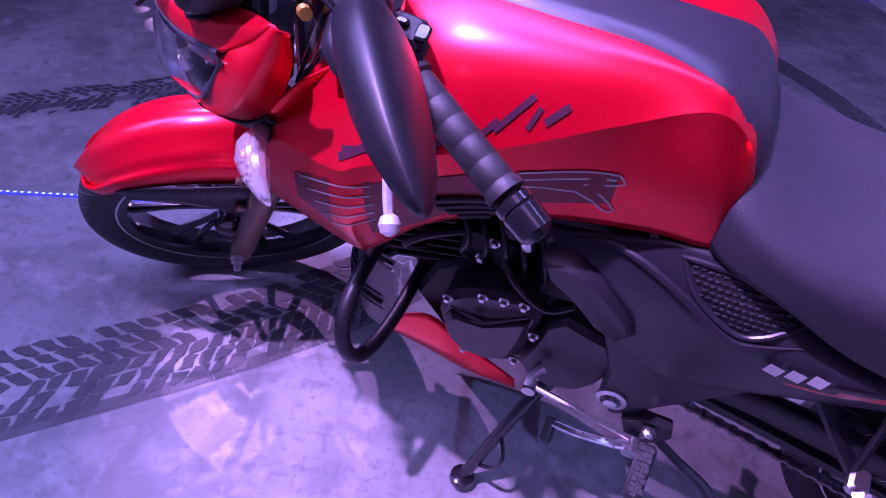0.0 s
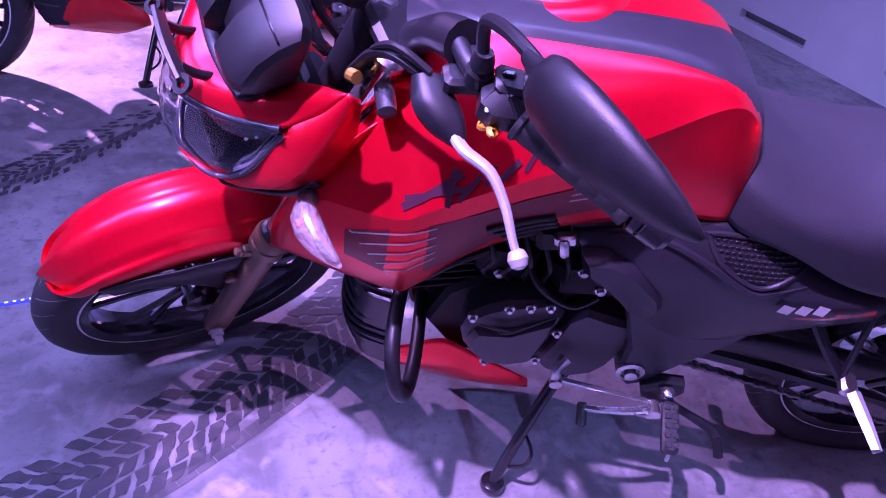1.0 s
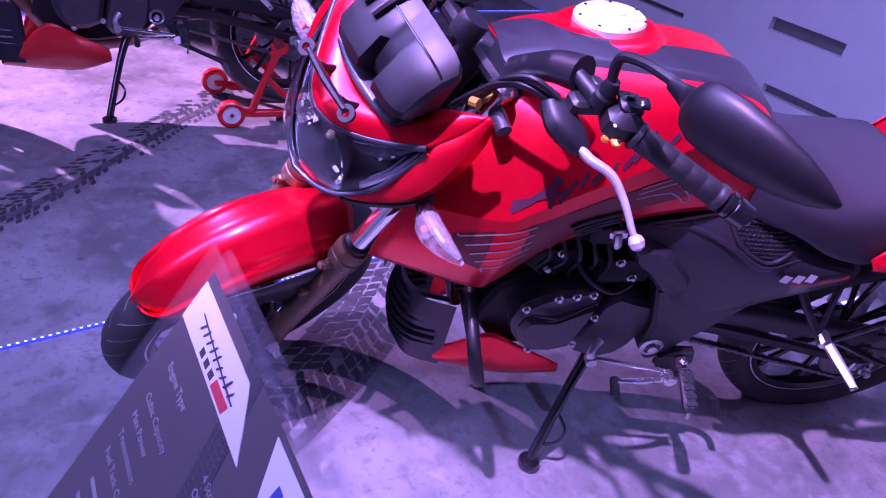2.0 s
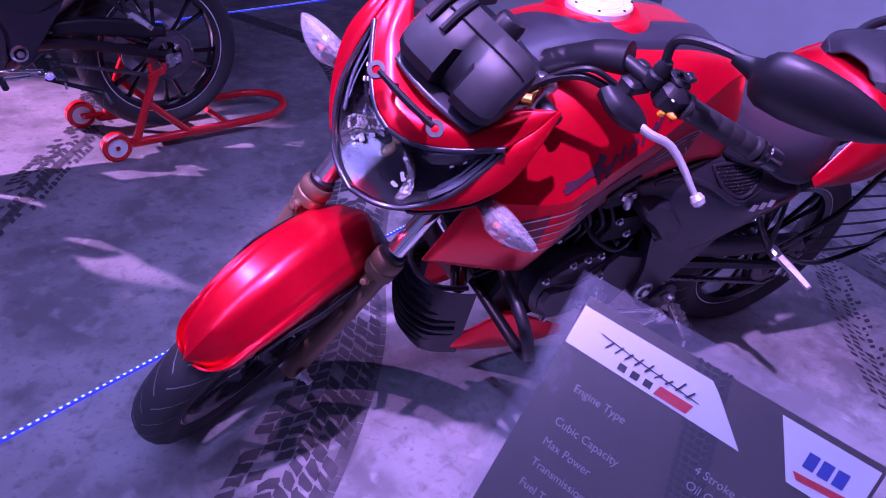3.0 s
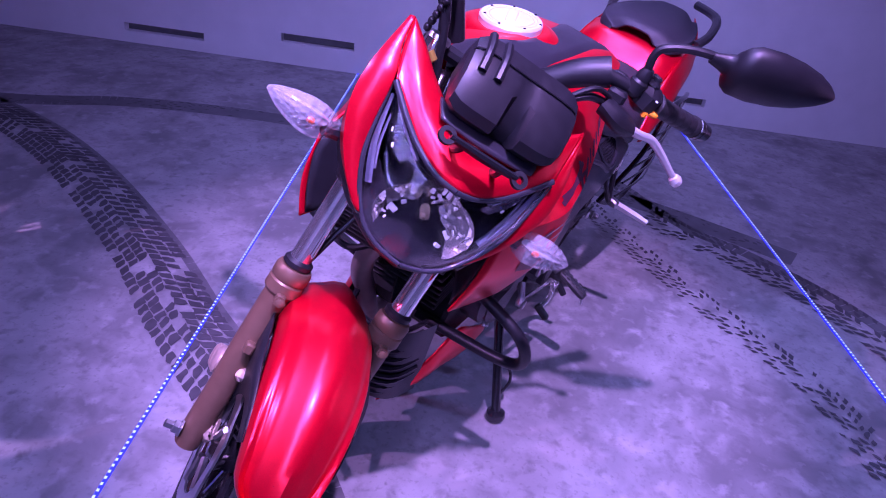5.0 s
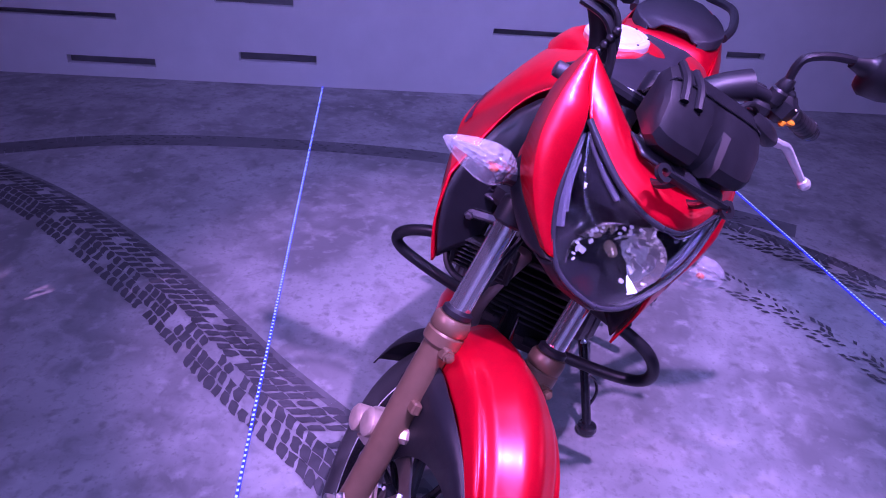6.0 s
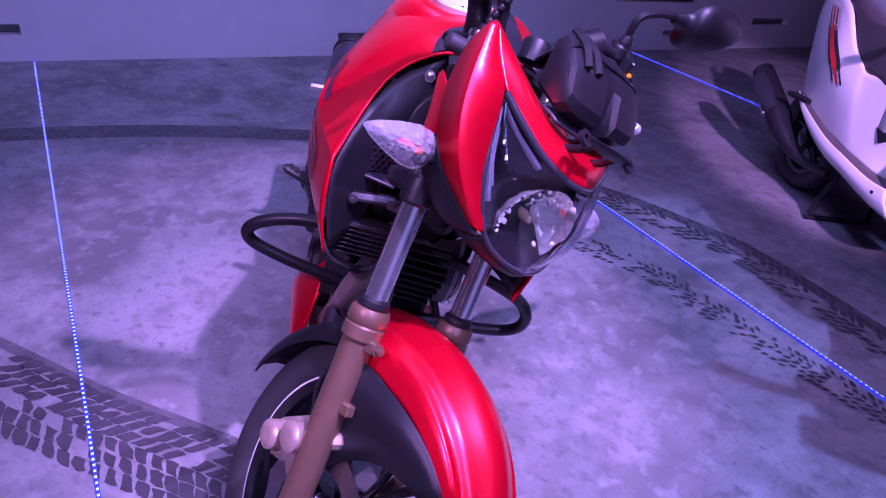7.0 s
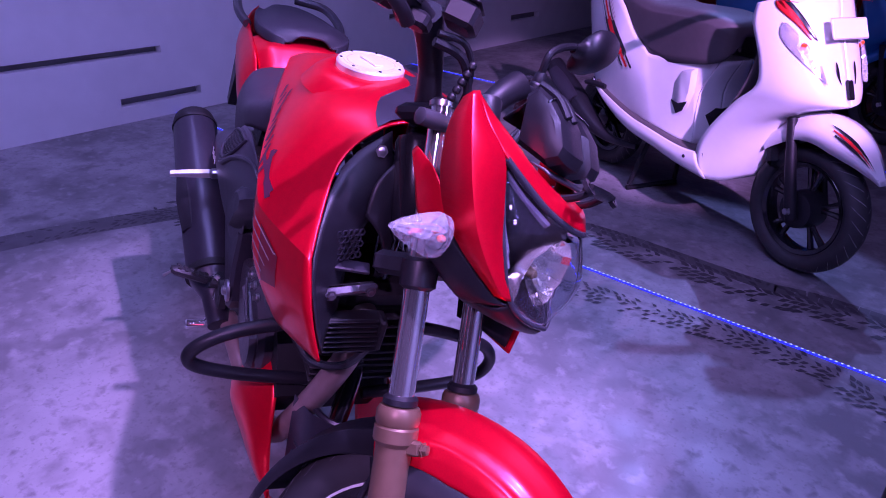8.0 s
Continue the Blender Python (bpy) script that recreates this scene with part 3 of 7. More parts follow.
def brake_caliper(root, m):
    bm = B()
    c = AXLE + Vector((-0.105, -0.072, 0.075))
    block(bm, c, (0.10, 0.046, 0.055), (0, -52, 0), 0.010)
    lathe(bm, [(0.020, 0), (0.020, 0.022), (0.015, 0.026), (0.008, 0.027)], 16, c + Vector((0.012, -0.018, 0.018)), (0, -1, 0))
    lathe(bm, [(0.019, 0), (0.019, 0.022), (0.014, 0.026), (0.008, 0.027)], 16, c + Vector((-0.018, -0.018, -0.014)), (0, -1, 0))
    block(bm, c + Vector((0.035, -0.004, 0.038)), (0.06, 0.022, 0.022), (0, -52, 0), 0.006)
    block(bm, c + Vector((0.045, 0.0, -0.045)), (0.09, 0.016, 0.03), (0, 20, 0), 0.005)
    bm.transform(Matrix.Translation(c) @ Matrix.Scale(1.25, 4) @ Matrix.Translation(-c))
    cal = part("brake_caliper", bm, CALIPER, root, "gold-grey brake caliper", m)
    bm = B()
    p = c + Vector((0.0, -0.012, 0.045))
    tube(bm, [p, p + Vector((-0.02, -0.02, 0.07)), p + Vector((-0.015, -0.015, 0.16)), p + Vector((-0.06, 0.01, 0.25)), p + Vector((-0.14, 0.05, 0.36)), p + Vector((-0.22, 0.06, 0.50))], 0.0055, 8, 5)
    part("brake_hose", bm, BLACK, cal, "black rubber brake hose", m)
    bm = B()
    bolt(bm, c + Vector((0.05, -0.02, 0.055)), (0, -1, 0), 0.008, 0.01)
    bolt(bm, c + Vector((-0.04, -0.02, -0.05)), (0, -1, 0), 0.008, 0.01)
    pieces("caliper_bolt", bm, STEEL, cal, "", m)


def headlamp(root, m, paint):
    """The lamp cowl: a lens like two raised eyes, a red beak between them, red cheeks that rise into two horns."""
    lens_rows = [
        [(0.490, 0, 0.924), (0.519, 0, 0.852), (0.507, 0, 0.783)],
        [(0.480, 0.034, 0.925), (0.512, 0.046, 0.853), (0.494, 0.044, 0.787)],
        [(0.455, 0.072, 0.934), (0.488, 0.082, 0.866), (0.474, 0.080, 0.806)],
        [(0.428, 0.104, 0.951), (0.449, 0.116, 0.908), (0.443, 0.120, 0.868)],
        [(0.400, 0.134, 0.971), (0.398, 0.137, 0.963), (0.396, 0.139, 0.956)],
    ]
    bm = B()
    skin(bm, lens_rows, 4, 4, True)
    bmesh.ops.remove_doubles(bm, verts=bm.verts, dist=0.0005)
    lens = part("headlamp", bm, SMOKE, root, "clear headlamp lens shaped like two raised eyes", m, 50, 0.0025)
    lens.visible_shadow = False
    # dark housing behind the lens
    bm = B()
    back = [Vector((-0.006, 0, -0.004)), Vector((-0.085, 0, 0)), Vector((-0.008, 0, 0.004))]
    skin(bm, [[Vector(q) * 1.0 + k * (0.5 if i == 4 else 1) for q, k in zip(r, back)] for i, r in enumerate(lens_rows)], 4, 5, True)
    hs = part("lamp_housing", bm, GLOSS_BLACK, lens, "gloss dark lamp housing", m)
    # main reflector: a bowl of many flat mirror facets, each tilted a little on its own
    rng = random.Random(5)
    bm = B()
    rows = []
    for r, h in ((0.068, 0.042), (0.061, 0.030), (0.052, 0.019), (0.041, 0.010), (0.027, 0.004), (0.012, 0.0)):
        rows.append([Vector((0.432 + h + rng.uniform(-0.0028, 0.0028), 1.12 * r * math.cos(a), 0.842 + 0.92 * r * math.sin(a))) for a in (2 * math.pi * k / 26 for k in range(26))])
    grid(bm, rows, True)
    part("reflector", bm, BOWL, lens, "bright faceted reflector bowl", m, 3)
    # scattered near-white chips stand in for sparkling reflections in the bowl
    bm = B()
    for k in range(40):
        a, r = rng.uniform(0, 6.28), 0.062 * math.sqrt(rng.uniform(0.06, 1))
        c = Vector((0.4355 + 9.2 * r * r, 1.12 * r * math.cos(a), 0.842 + 0.92 * r * math.sin(a)))
        block(bm, c, (0.0025, rng.uniform(0.003, 0.007), rng.uniform(0.003, 0.006)), (rng.uniform(-30, 30), rng.uniform(-60, 15), rng.uniform(-40, 40)), 0.0006)
    for k in range(9):
        a, r = 3.3 + 0.33 * k + rng.uniform(-0.1, 0.1), rng.uniform(0.030, 0.058)
        c = Vector((0.438 + 9.2 * r * r, 1.12 * r * math.cos(a), 0.842 + 0.92 * r * math.sin(a)))
        block(bm, c, (0.003, rng.uniform(0.007, 0.015), rng.uniform(0.006, 0.011)), (rng.uniform(-40, 40), rng.uniform(-70, -20), rng.uniform(-30, 30)), 0.0008)
    pieces("glint_chip", bm, PALE_FACET, hs, "", m, 20)
    bm = B()
    lathe(bm, [(0.008, 0), (0.009, 0.010), (0.007, 0.022), (0.003, 0.026)], 12, (0.436, 0, 0.842), (1, 0, 0))
    part("lamp_bulb", bm, mat("bulb_glass", (0.45, 0.36, 0.22), 0.08, 0.6, 0.1, 20), lens, "amber-tinted bulb", m)
    # pilot lamps: little bright squares up in the eyes
    bm = B()
    for s in (1, -1):
        for k in range(2):
            block(bm, (0.432 - 0.011 * k, s * (0.092 + 0.010 * k), 0.902 + 0.015 * k), (0.004, 0.009, 0.007), (0, -30, s * -50), 0.001)
    pieces("pilot_reflector", bm, PALE_FACET, hs, "small bright pilot reflectors", m, 20)
    for s in (1, -1):
        # grey chevron frame inside each eye, and the broad dark rim round the glass
        bm = B()
        tube(bm, [(0.462, s * 0.060, 0.915), (0.428, s * 0.096, 0.934), (0.403, s * 0.124, 0.956)], [0.007, 0.006, 0.003], 6, 4, 0.5)
        tube(bm, [(0.452, s * 0.094, 0.842), (0.430, s * 0.116, 0.890), (0.403, s * 0.128, 0.952)], [0.007, 0.006, 0.003], 6, 4, 0.5)
        tube(bm, [(0.446, s * 0.076, 0.896), (0.424, s * 0.098, 0.918), (0.408, s * 0.113, 0.936)], [0.004, 0.003, 0.002], 6, 4, 0.5)
        tube(bm, [(0.446, s * 0.098, 0.862), (0.428, s * 0.110, 0.894), (0.408, s * 0.116, 0.934)], [0.004, 0.003, 0.002], 6, 4, 0.5)
        pieces("lamp_frame", bm, FRAME_GREY, hs, "grey inner lamp frame", m, 40)
        bm = B()
        skin(bm, [[(0.470, s * 0.050, 0.906), (0.446, s * 0.078, 0.892), (0.420, s * 0.080, 0.872)], [(0.440, s * 0.086, 0.924), (0.424, s * 0.104, 0.906), (0.404, s * 0.106, 0.892)], [(0.402, s * 0.122, 0.952), (0.400, s * 0.126, 0.948), (0.394, s * 0.124, 0.940)]], 3, 3)
        part("lamp_shelf", bm, GLOSS_BLACK, hs, "gloss dark shelf over the bowl", m, 40)
    bm = B()
    for s in (1, -1):
        tube(bm, [(0.402, s * 0.1345, 0.970), (0.432, s * 0.1025, 0.950), (0.458, s * 0.070, 0.934), (0.482, s * 0.033, 0.925), (0.492, 0, 0.924)], 0.0052, 8, 4)
        tube(bm, [(0.400, s * 0.137, 0.962), (0.445, s * 0.121, 0.872), (0.474, s * 0.082, 0.807), (0.495, s * 0.044, 0.787), (0.508, 0, 0.783)], 0.0042, 8, 4)
    pieces("lens_rim", bm, FRAME_DARK, lens, "dark grey lens rim", m, 60)
    # red beak between the eyes
    bm = B()
    skin(bm, [
        [(0.494, 0, 0.928), (0.474, 0, 0.950), (0.420, 0, 0.962)],
        [(0.484, 0.034, 0.929), (0.462, 0.040, 0.955), (0.405, 0.045, 0.972)],
        [(0.458, 0.073, 0.938), (0.432, 0.080, 0.968), (0.378, 0.088, 0.994)],
        [(0.430, 0.105, 0.955), (0.397, 0.112, 0.990), (0.350, 0.120, 1.014)],
        [(0.401, 0.136, 0.974), (0.359, 0.147, 1.001), (0.331, 0.150, 1.031)],
    ], 4, 4, True)
    bmesh.ops.remove_doubles(bm, verts=bm.verts, dist=0.0005)
    brow = part("headlamp_brow", bm, paint, root, "satin red beak between the lamp eyes", m, 40, 0.003)
    for s in (1, -1):
        mm = m if s > 0 else m @ MIRROR
        bm = B()
        cheek = [
            [(0.331, 0.150, 1.031), (0.326, 0.155, 1.027), (0.316, 0.152, 1.016)],
            [(0.360, 0.148, 1.001), (0.346, 0.162, 0.996), (0.318, 0.160, 0.982)],
            [(0.399, 0.137, 0.970), (0.372, 0.170, 0.958), (0.330, 0.164, 0.945)],
            [(0.426, 0.132, 0.916), (0.398, 0.170, 0.916), (0.345, 0.164, 0.912)],
            [(0.445, 0.123, 0.870), (0.422, 0.153, 0.872), (0.372, 0.162, 0.876)],
            [(0.462, 0.102, 0.834), (0.448, 0.124, 0.834), (0.408, 0.146, 0.844)],
            [(0.476, 0.083, 0.808), (0.470, 0.090, 0.806), (0.458, 0.098, 0.806)],
        ]
        for a, b in ((0, 2), (1, 3)):
            skin(bm, [r[a:b] for r in cheek], 4, 4)
        bmesh.ops.remove_doubles(bm, verts=bm.verts, dist=0.0005)
        part("headlamp_cheek", bm, paint, brow, "satin red cheek panel rising into a horn", mm, 26, 0.003)
        # black lower edge of the cheek
        bm = B()
        skin(bm, [
            [(0.476, 0.080, 0.803), (0.470, 0.086, 0.796), (0.440, 0.080, 0.780)],
            [(0.456, 0.099, 0.804), (0.440, 0.106, 0.792), (0.410, 0.100, 0.778)],
            [(0.406, 0.147, 0.842), (0.390, 0.146, 0.822), (0.366, 0.130, 0.806)],
            [(0.370, 0.162, 0.874), (0.355, 0.158, 0.850), (0.335, 0.142, 0.836)],
        ], 4, 4)
        part("cheek_edge", bm, BLACK, brow, "black lower cheek edge", mm, 40, 0.003)
        # the red shard that sweeps back beside the fork
        bm = B()
        skin(bm, [
            [(0.376, 0.152, 0.868), (0.366, 0.153, 0.856), (0.352, 0.146, 0.842)],
            [(0.352, 0.150, 0.892), (0.338, 0.151, 0.876), (0.322, 0.143, 0.856)],
            [(0.316, 0.140, 0.916), (0.306, 0.140, 0.902), (0.296, 0.135, 0.884)],
            [(0.268, 0.130, 0.932), (0.266, 0.130, 0.928), (0.264, 0.129, 0.922)],
        ], 4, 4)
        part("cheek_strip", bm, paint, brow, "red shard sweeping back beside the fork", mm, 40, 0.003)
    bm = B()
    skin(bm, [
        [(0.507, 0, 0.779), (0.490, 0, 0.764), (0.42, 0, 0.760)],
        [(0.494, 0.044, 0.783), (0.476, 0.048, 0.768), (0.41, 0.05, 0.764)],
        [(0.475, 0.080, 0.802), (0.456, 0.086, 0.784), (0.40, 0.09, 0.776)],
    ], 4, 3, True)
    bmesh.ops.remove_doubles(bm, verts=bm.verts, dist=0.0005)
    part("lamp_chin", bm, BLACK, brow, "black chin under the lens", m, 50, 0.003)
    bm = B()
    block(bm, (0.365, 0, 0.88), (0.07, 0.19, 0.13), (0, -10, 0), 0.02)
    part("lamp_bracket", bm, BLACK, root, "", m)
    # bracket of the missing fly screen
    bm = B()
    tube(bm, [(0.486, -0.052, 0.985), (0.489, 0, 0.985), (0.487, 0.052, 0.985)], [0.009, 0.011, 0.009], 8, 5, 0.5)
    sb = part("screen_bracket", bm, BLACK, root, "bare black fly-screen bracket", m)
    for s in (1, -1):
        bm = B()
        tube(bm, [(0.484, s * 0.030, 0.982), (0.470, s * 0.032, 0.966), (0.452, s * 0.034, 0.955)], 0.006, 8, 3, 0.7)
        part("bracket_foot", bm, BLACK, sb, "", m)
        bm = B()
        lathe(bm, [(0.0125, -0.003), (0.0125, 0.003), (0.0060, 0.003), (0.0060, -0.003)], 16, (0.488, s * 0.057, 0.985), (0.6, 0, 0.8), True)
        part("bracket_eye", bm, BLACK, sb, "", m)
    m = m @ Matrix.Translation((0.398, 0.012, 1.044)) @ Matrix.Diagonal((0.86, 0.84, 0.84, 1)) @ Matrix.Translation((-0.398, 0, -1.044))
    # instrument pod: a bevelled shell with a recess in its front, two ridges on top and a shelf below
    def pod_section(y, k, back):
        prof = ((0.338, 1.068, 0), (0.352, 1.088, 0), (0.388, 1.076, 0), (0.424, 1.050, 0.5), (0.452, 1.008, 1), (0.452, 0.988, 1), (0.430, 0.972, 0.4), (0.362, 0.985, 0))
        cx, cz = 0.396, 1.030
        return [Vector((cx + (x - cx) * k - back * f, y, cz + (z - cz) * k)) for x, z, f in prof]
    bm = B()
    vs = grid(bm, [pod_section(*q) for q in ((-0.104, 0.55, 0), (-0.099, 0.80, 0), (-0.084, 0.96, 0), (-0.060, 1, 0), (-0.016, 1, 0), (-0.006, 1, 0.024), (0.020, 1, 0.024), (0.030, 1, 0), (0.066, 1, 0), (0.090, 0.94, 0), (0.104, 0.78, 0), (0.110, 0.52, 0))], True)
    bm.faces.new(list(reversed(vs[0])))
    bm.faces.new(vs[-1])
    pod = part("instrument_pod", bm, BLACK, root, "black bevelled instrument cluster housing", m, 28)
    bm = B()
    for y in (-0.080, -0.050):
        tube(bm, [(0.352, y, 1.088), (0.390, y, 1.079), (0.420, y, 1.056)], 0.0075, 8, 4)
    pieces("pod_ridge", bm, BLACK, pod, "", m, 40)
    bm = B()
    tube(bm, [(0.386, -0.100, 1.064), (0.389, -0.086, 1.076), (0.389, 0, 1.077), (0.389, 0.086, 1.076), (0.386, 0.100, 1.064)], 0.0018, 6, 3)
    part("pod_seam", bm, GLOSS_BLACK, pod, "", m)
    bm = B()
    skin(bm, [[(0.395, y, 0.972), (0.430, y * 0.95, 0.970), (0.456 - 1.2 * y * y, y * 0.9, 0.964)] for y in (-0.100, -0.06, 0, 0.06, 0.100)], 3, 2)
    part("pod_shelf", bm, GREY_PANEL, pod, "satin grey shelf below the cluster", m, 40, 0.004)
    bm = B()
    block(bm, (0.340, 0, 1.046), (0.006, 0.165, 0.080), (0, 34, 0), 0.003)
    part("gauge_glass", bm, GLOSS_BLACK, pod, "dark gauge glass", m)


BULB_M = mat("orange_bulb", (0.75, 0.10, 0.02), 0.3, 0, 0.1, 30)


def indicators(root, m):
    for s in (1, -1):
        mm = m if s > 0 else m @ MIRROR
        bm = B()
        tube(bm, [(0.352, 0.10, 0.835), (0.372, 0.145, 0.84), (0.385, 0.178, 0.84)], [0.018, 0.015, 0.012], 10, 4)
        stalk = part("indicator_stalk", bm, BLACK, root, "black rubber indicator stalk", mm)
        bm = B()
        rows = []
        for x, y, z, rz, rx in ((0.380, 0.160, 0.844, 0.012, 0.009), (0.386, 0.172, 0.846, 0.022, 0.015), (0.394, 0.190, 0.849, 0.029, 0.019), (0.396, 0.212, 0.851, 0.029, 0.019), (0.391, 0.238, 0.850, 0.022, 0.015), (0.382, 0.260, 0.847, 0.012, 0.009), (0.376, 0.272, 0.845, 0.003, 0.003)):
            rows.append([Vector((x + rx * math.cos(q), y, z + rz * math.sin(q))) for q in (2 * math.pi * k / 18 for k in range(18))])
        vs = grid(bm, rows, True)
        bm.faces.new(list(reversed(vs[0])))
        bm.faces.new(vs[-1])
        part("indicator_lens", bm, CUT_LENS, stalk, "clear indicator lens with an amber bulb", mm, 6)
        bm = B()
        lathe(bm, [(0.002, -0.006), (0.004, -0.005), (0.0052, 0), (0.004, 0.005), (0.002, 0.006)], 10, (0.404, 0.200, 0.850), (0, 1, 0))
        part("bulb", bm, BULB_M, stalk, "amber bulb", mm)
        bm = B()
        tube(bm, [(0.384, 0.174, 0.847), (0.386, 0.20, 0.850), (0.384, 0.235, 0.849), (0.377, 0.262, 0.846)], [0.012, 0.017, 0.014, 0.005], 10, 3, 0.5)
        part("indicator_reflector", bm, REFLECTOR, stalk, "", mm, 15)


def handlebars(root, m):
    for s in (1, -1):
        mm = m if s > 0 else m @ MIRROR
        p0, p1 = Vector((0.196, 0.266, 1.091)), Vector((0.112, 0.411, 1.078))
        d = (p1 - p0).normalized()
        bm = B()
        tube(bm, [(0.215, 0.150, 1.088), (0.217, 0.200, 1.094), (0.206, 0.245, 1.093), p0, p1], 0.0112, 12, 4)
        bar = part("handlebar", bm, BLACK, root, "black handlebar", mm)
        # the riser: a swept casting from the top yoke to the bar
        bm = B()
        tube(bm, [(0.214, 0.072, 0.992), (0.212, 0.096, 1.030), (0.211, 0.128, 1.066), (0.212, 0.164, 1.094)], [0.024, 0.021, 0.024, 0.026], 12, 4, 0.85)
        part("bar_riser", bm, BLACK, bar, "black clip-on handlebar casting", mm, 40)
        bm = B()
        prof = [(0.0165, 0), (0.0205, 0.002), (0.0205, 0.007), (0.0170, 0.010)]
        for i in range(5):
            prof += [(0.0174, 0.016 + 0.024 * i), (0.0174, 0.036 + 0.024 * i), (0.0171, 0.0365 + 0.024 * i), (0.0171, 0.0385 + 0.024 * i)]
        prof += [(0.0185, 0.137), (0.0195, 0.140), (0.0195, 0.146), (0.012, 0.148)]
        lathe(bm, prof, 18, p0, d)
        part("grip", bm, GRIP, bar, "black rubber grip", mm, 40)
        bm = B()
        lathe(bm, [(0.012, 0), (0.019, 0.004), (0.019, 0.012), (0.017, 0.014), (0.019, 0.016), (0.0175, 0.040), (0.011, 0.046), (0.004, 0.047)], 18, p0 + d * 0.149, d)
        part("bar_end_weight", bm, GLOSS_BLACK, bar, "gloss black bar-end weight", mm)
        bm = B()
        block(bm, (0.204, 0.244, 1.093), (0.050, 0.050, 0.050), (0, 0, -28), 0.013)
        block(bm, (0.196, 0.236, 1.116), (0.036, 0.034, 0.014), (0, -6, -28), 0.005)
        box = part("switch_box", bm, BLACK, bar, "black switch box", mm)
        if s > 0:
            bm = B()
            block(bm, (0.2215, 0.262, 1.082), (0.012, 0.026, 0.011), (14, 0, -28), 0.004)
            block(bm, (0.226, 0.253, 1.076), (0.012, 0.010, 0.012), (0, 0, -28), 0.003)
            part("flash_switch", bm, AMBER, box, "orange flasher switch", mm)
            bm = B()
            block(bm, (0.183, 0.246, 1.123), (0.014, 0.018, 0.008), (0, 0, -28), 0.002)
            block(bm, (0.200, 0.232, 1.125), (0.014, 0.008, 0.006), (0, 0, -28), 0.002)
            pieces("rocker_switch", bm, GLOSS_BLACK, box, "", mm)
            bm = B()
            block(bm, (0.228, 0.250, 1.104), (0.004, 0.010, 0.003), (0, 0, -28), 0.001)
            part("switch_mark", bm, WHITE_FILM, box, "small pale mark", mm)
        bm = B()
        block(bm, (0.220, 0.196, 1.076), (0.050, 0.032, 0.022), (10, 0, -20), 0.005)
        block(bm, (0.206, 0.186, 1.092), (0.022, 0.028, 0.024), (10, 0, -20), 0.005)
        perch = part("lever_perch", bm, BLACK, bar, "black lever bracket", mm)
        bm = B()
        bolt(bm, (0.214, 0.199, 1.086), (0, 0.2, 1), 0.0065, 0.004)
        part("perch_screw", bm, CAST, perch, "", mm)
        if s > 0:
            bm = B()
            skin(bm, [[(0.268, 0.166, 1.062), (0.262, 0.172, 1.072), (0.240, 0.178, 1.070), (0.240, 0.178, 1.052), (0.264, 0.170, 1.046), (0.268, 0.166, 1.062)],
                      [(0.280, 0.198, 1.056), (0.268, 0.202, 1.070), (0.236, 0.208, 1.068), (0.236, 0.208, 1.046), (0.270, 0.200, 1.040), (0.280, 0.198, 1.056)],
                      [(0.272, 0.226, 1.052), (0.262, 0.228, 1.064), (0.236, 0.232, 1.064), (0.236, 0.232, 1.042), (0.264, 0.226, 1.036), (0.272, 0.226, 1.052)],
                      [(0.256, 0.250, 1.048), (0.252, 0.251, 1.055), (0.240, 0.252, 1.055), (0.240, 0.252, 1.042), (0.252, 0.250, 1.040), (0.256, 0.250, 1.048)]], 4, 3)
            part("lever_cover", bm, BLACK, perch, "black rubber lever cover", mm, 60)
        bm = B()
        up = 0.0 if s > 0 else 0.06  # the brake lever stands higher
        tube(bm, [(0.248, 0.236, 1.050 + 0.2 * up), (0.246, 0.262, 1.050 + 0.4 * up), (0.230, 0.294, 1.050 + 0.6 * up), (0.226, 0.330, 1.038 + 0.8 * up), (0.229, 0.362, 1.025 + up), (0.230, 0.380, 1.018 + up)], [0.0095, 0.0095, 0.0085, 0.0075, 0.0065, 0.006], 12, 4, 0.75)
        lathe(bm, [(0.003, -0.0115), (0.009, -0.008), (0.0115, 0), (0.009, 0.008), (0.003, 0.0115)], 14, (0.230, 0.384, 1.017 + up), (0.1, 1, -0.3))
        part("clutch_lever" if s > 0 else "brake_lever", bm, ALLOY if s > 0 else BLACK, perch, "silver alloy lever with a ball end" if s > 0 else "black brake lever", mm)
        if s < 0:
            bm = B()
            block(bm, (0.258, 0.150, 1.108), (0.046, 0.056, 0.034), (6, 0, -20), 0.006)
            res = part("brake_reservoir", bm, BLACK, perch, "square black brake fluid reservoir", mm)
            bm = B()
            block(bm, (0.258, 0.152, 1.1275), (0.042, 0.052, 0.005), (6, 0, -20), 0.002)
            part("reservoir_lid", bm, BLACK, res, "", mm)
            bm = B()
            for k in range(5):
                lathe(bm, [(0.004, 0.0), (0.006, 0.003), (0.006, 0.008), (0.004, 0.011)], 12, (0.287 - 0.002 * k, 0.122, 1.064 - 0.012 * k), (0, 0, -1))
            part("cable_boot", bm, BLACK, perch, "ribbed black cable boot", mm)
        bm = B()
        for k, r in ((0, 0.0065), (1, 0.0045)):
            tube(bm, [(0.252, 0.176, 1.062 + 0.012 * k), (0.275, 0.138, 1.062 + 0.016 * k), (0.285, 0.108, 1.034 + 0.008 * k), (0.290 - 0.012 * k, 0.086, 0.990), (0.290, 0.06, 0.930), (0.25, 0.03, 0.86)], r, 8, 5)
        pieces("control_cable", bm, BLACK, perch, "black control cables", mm)
        bm = B()
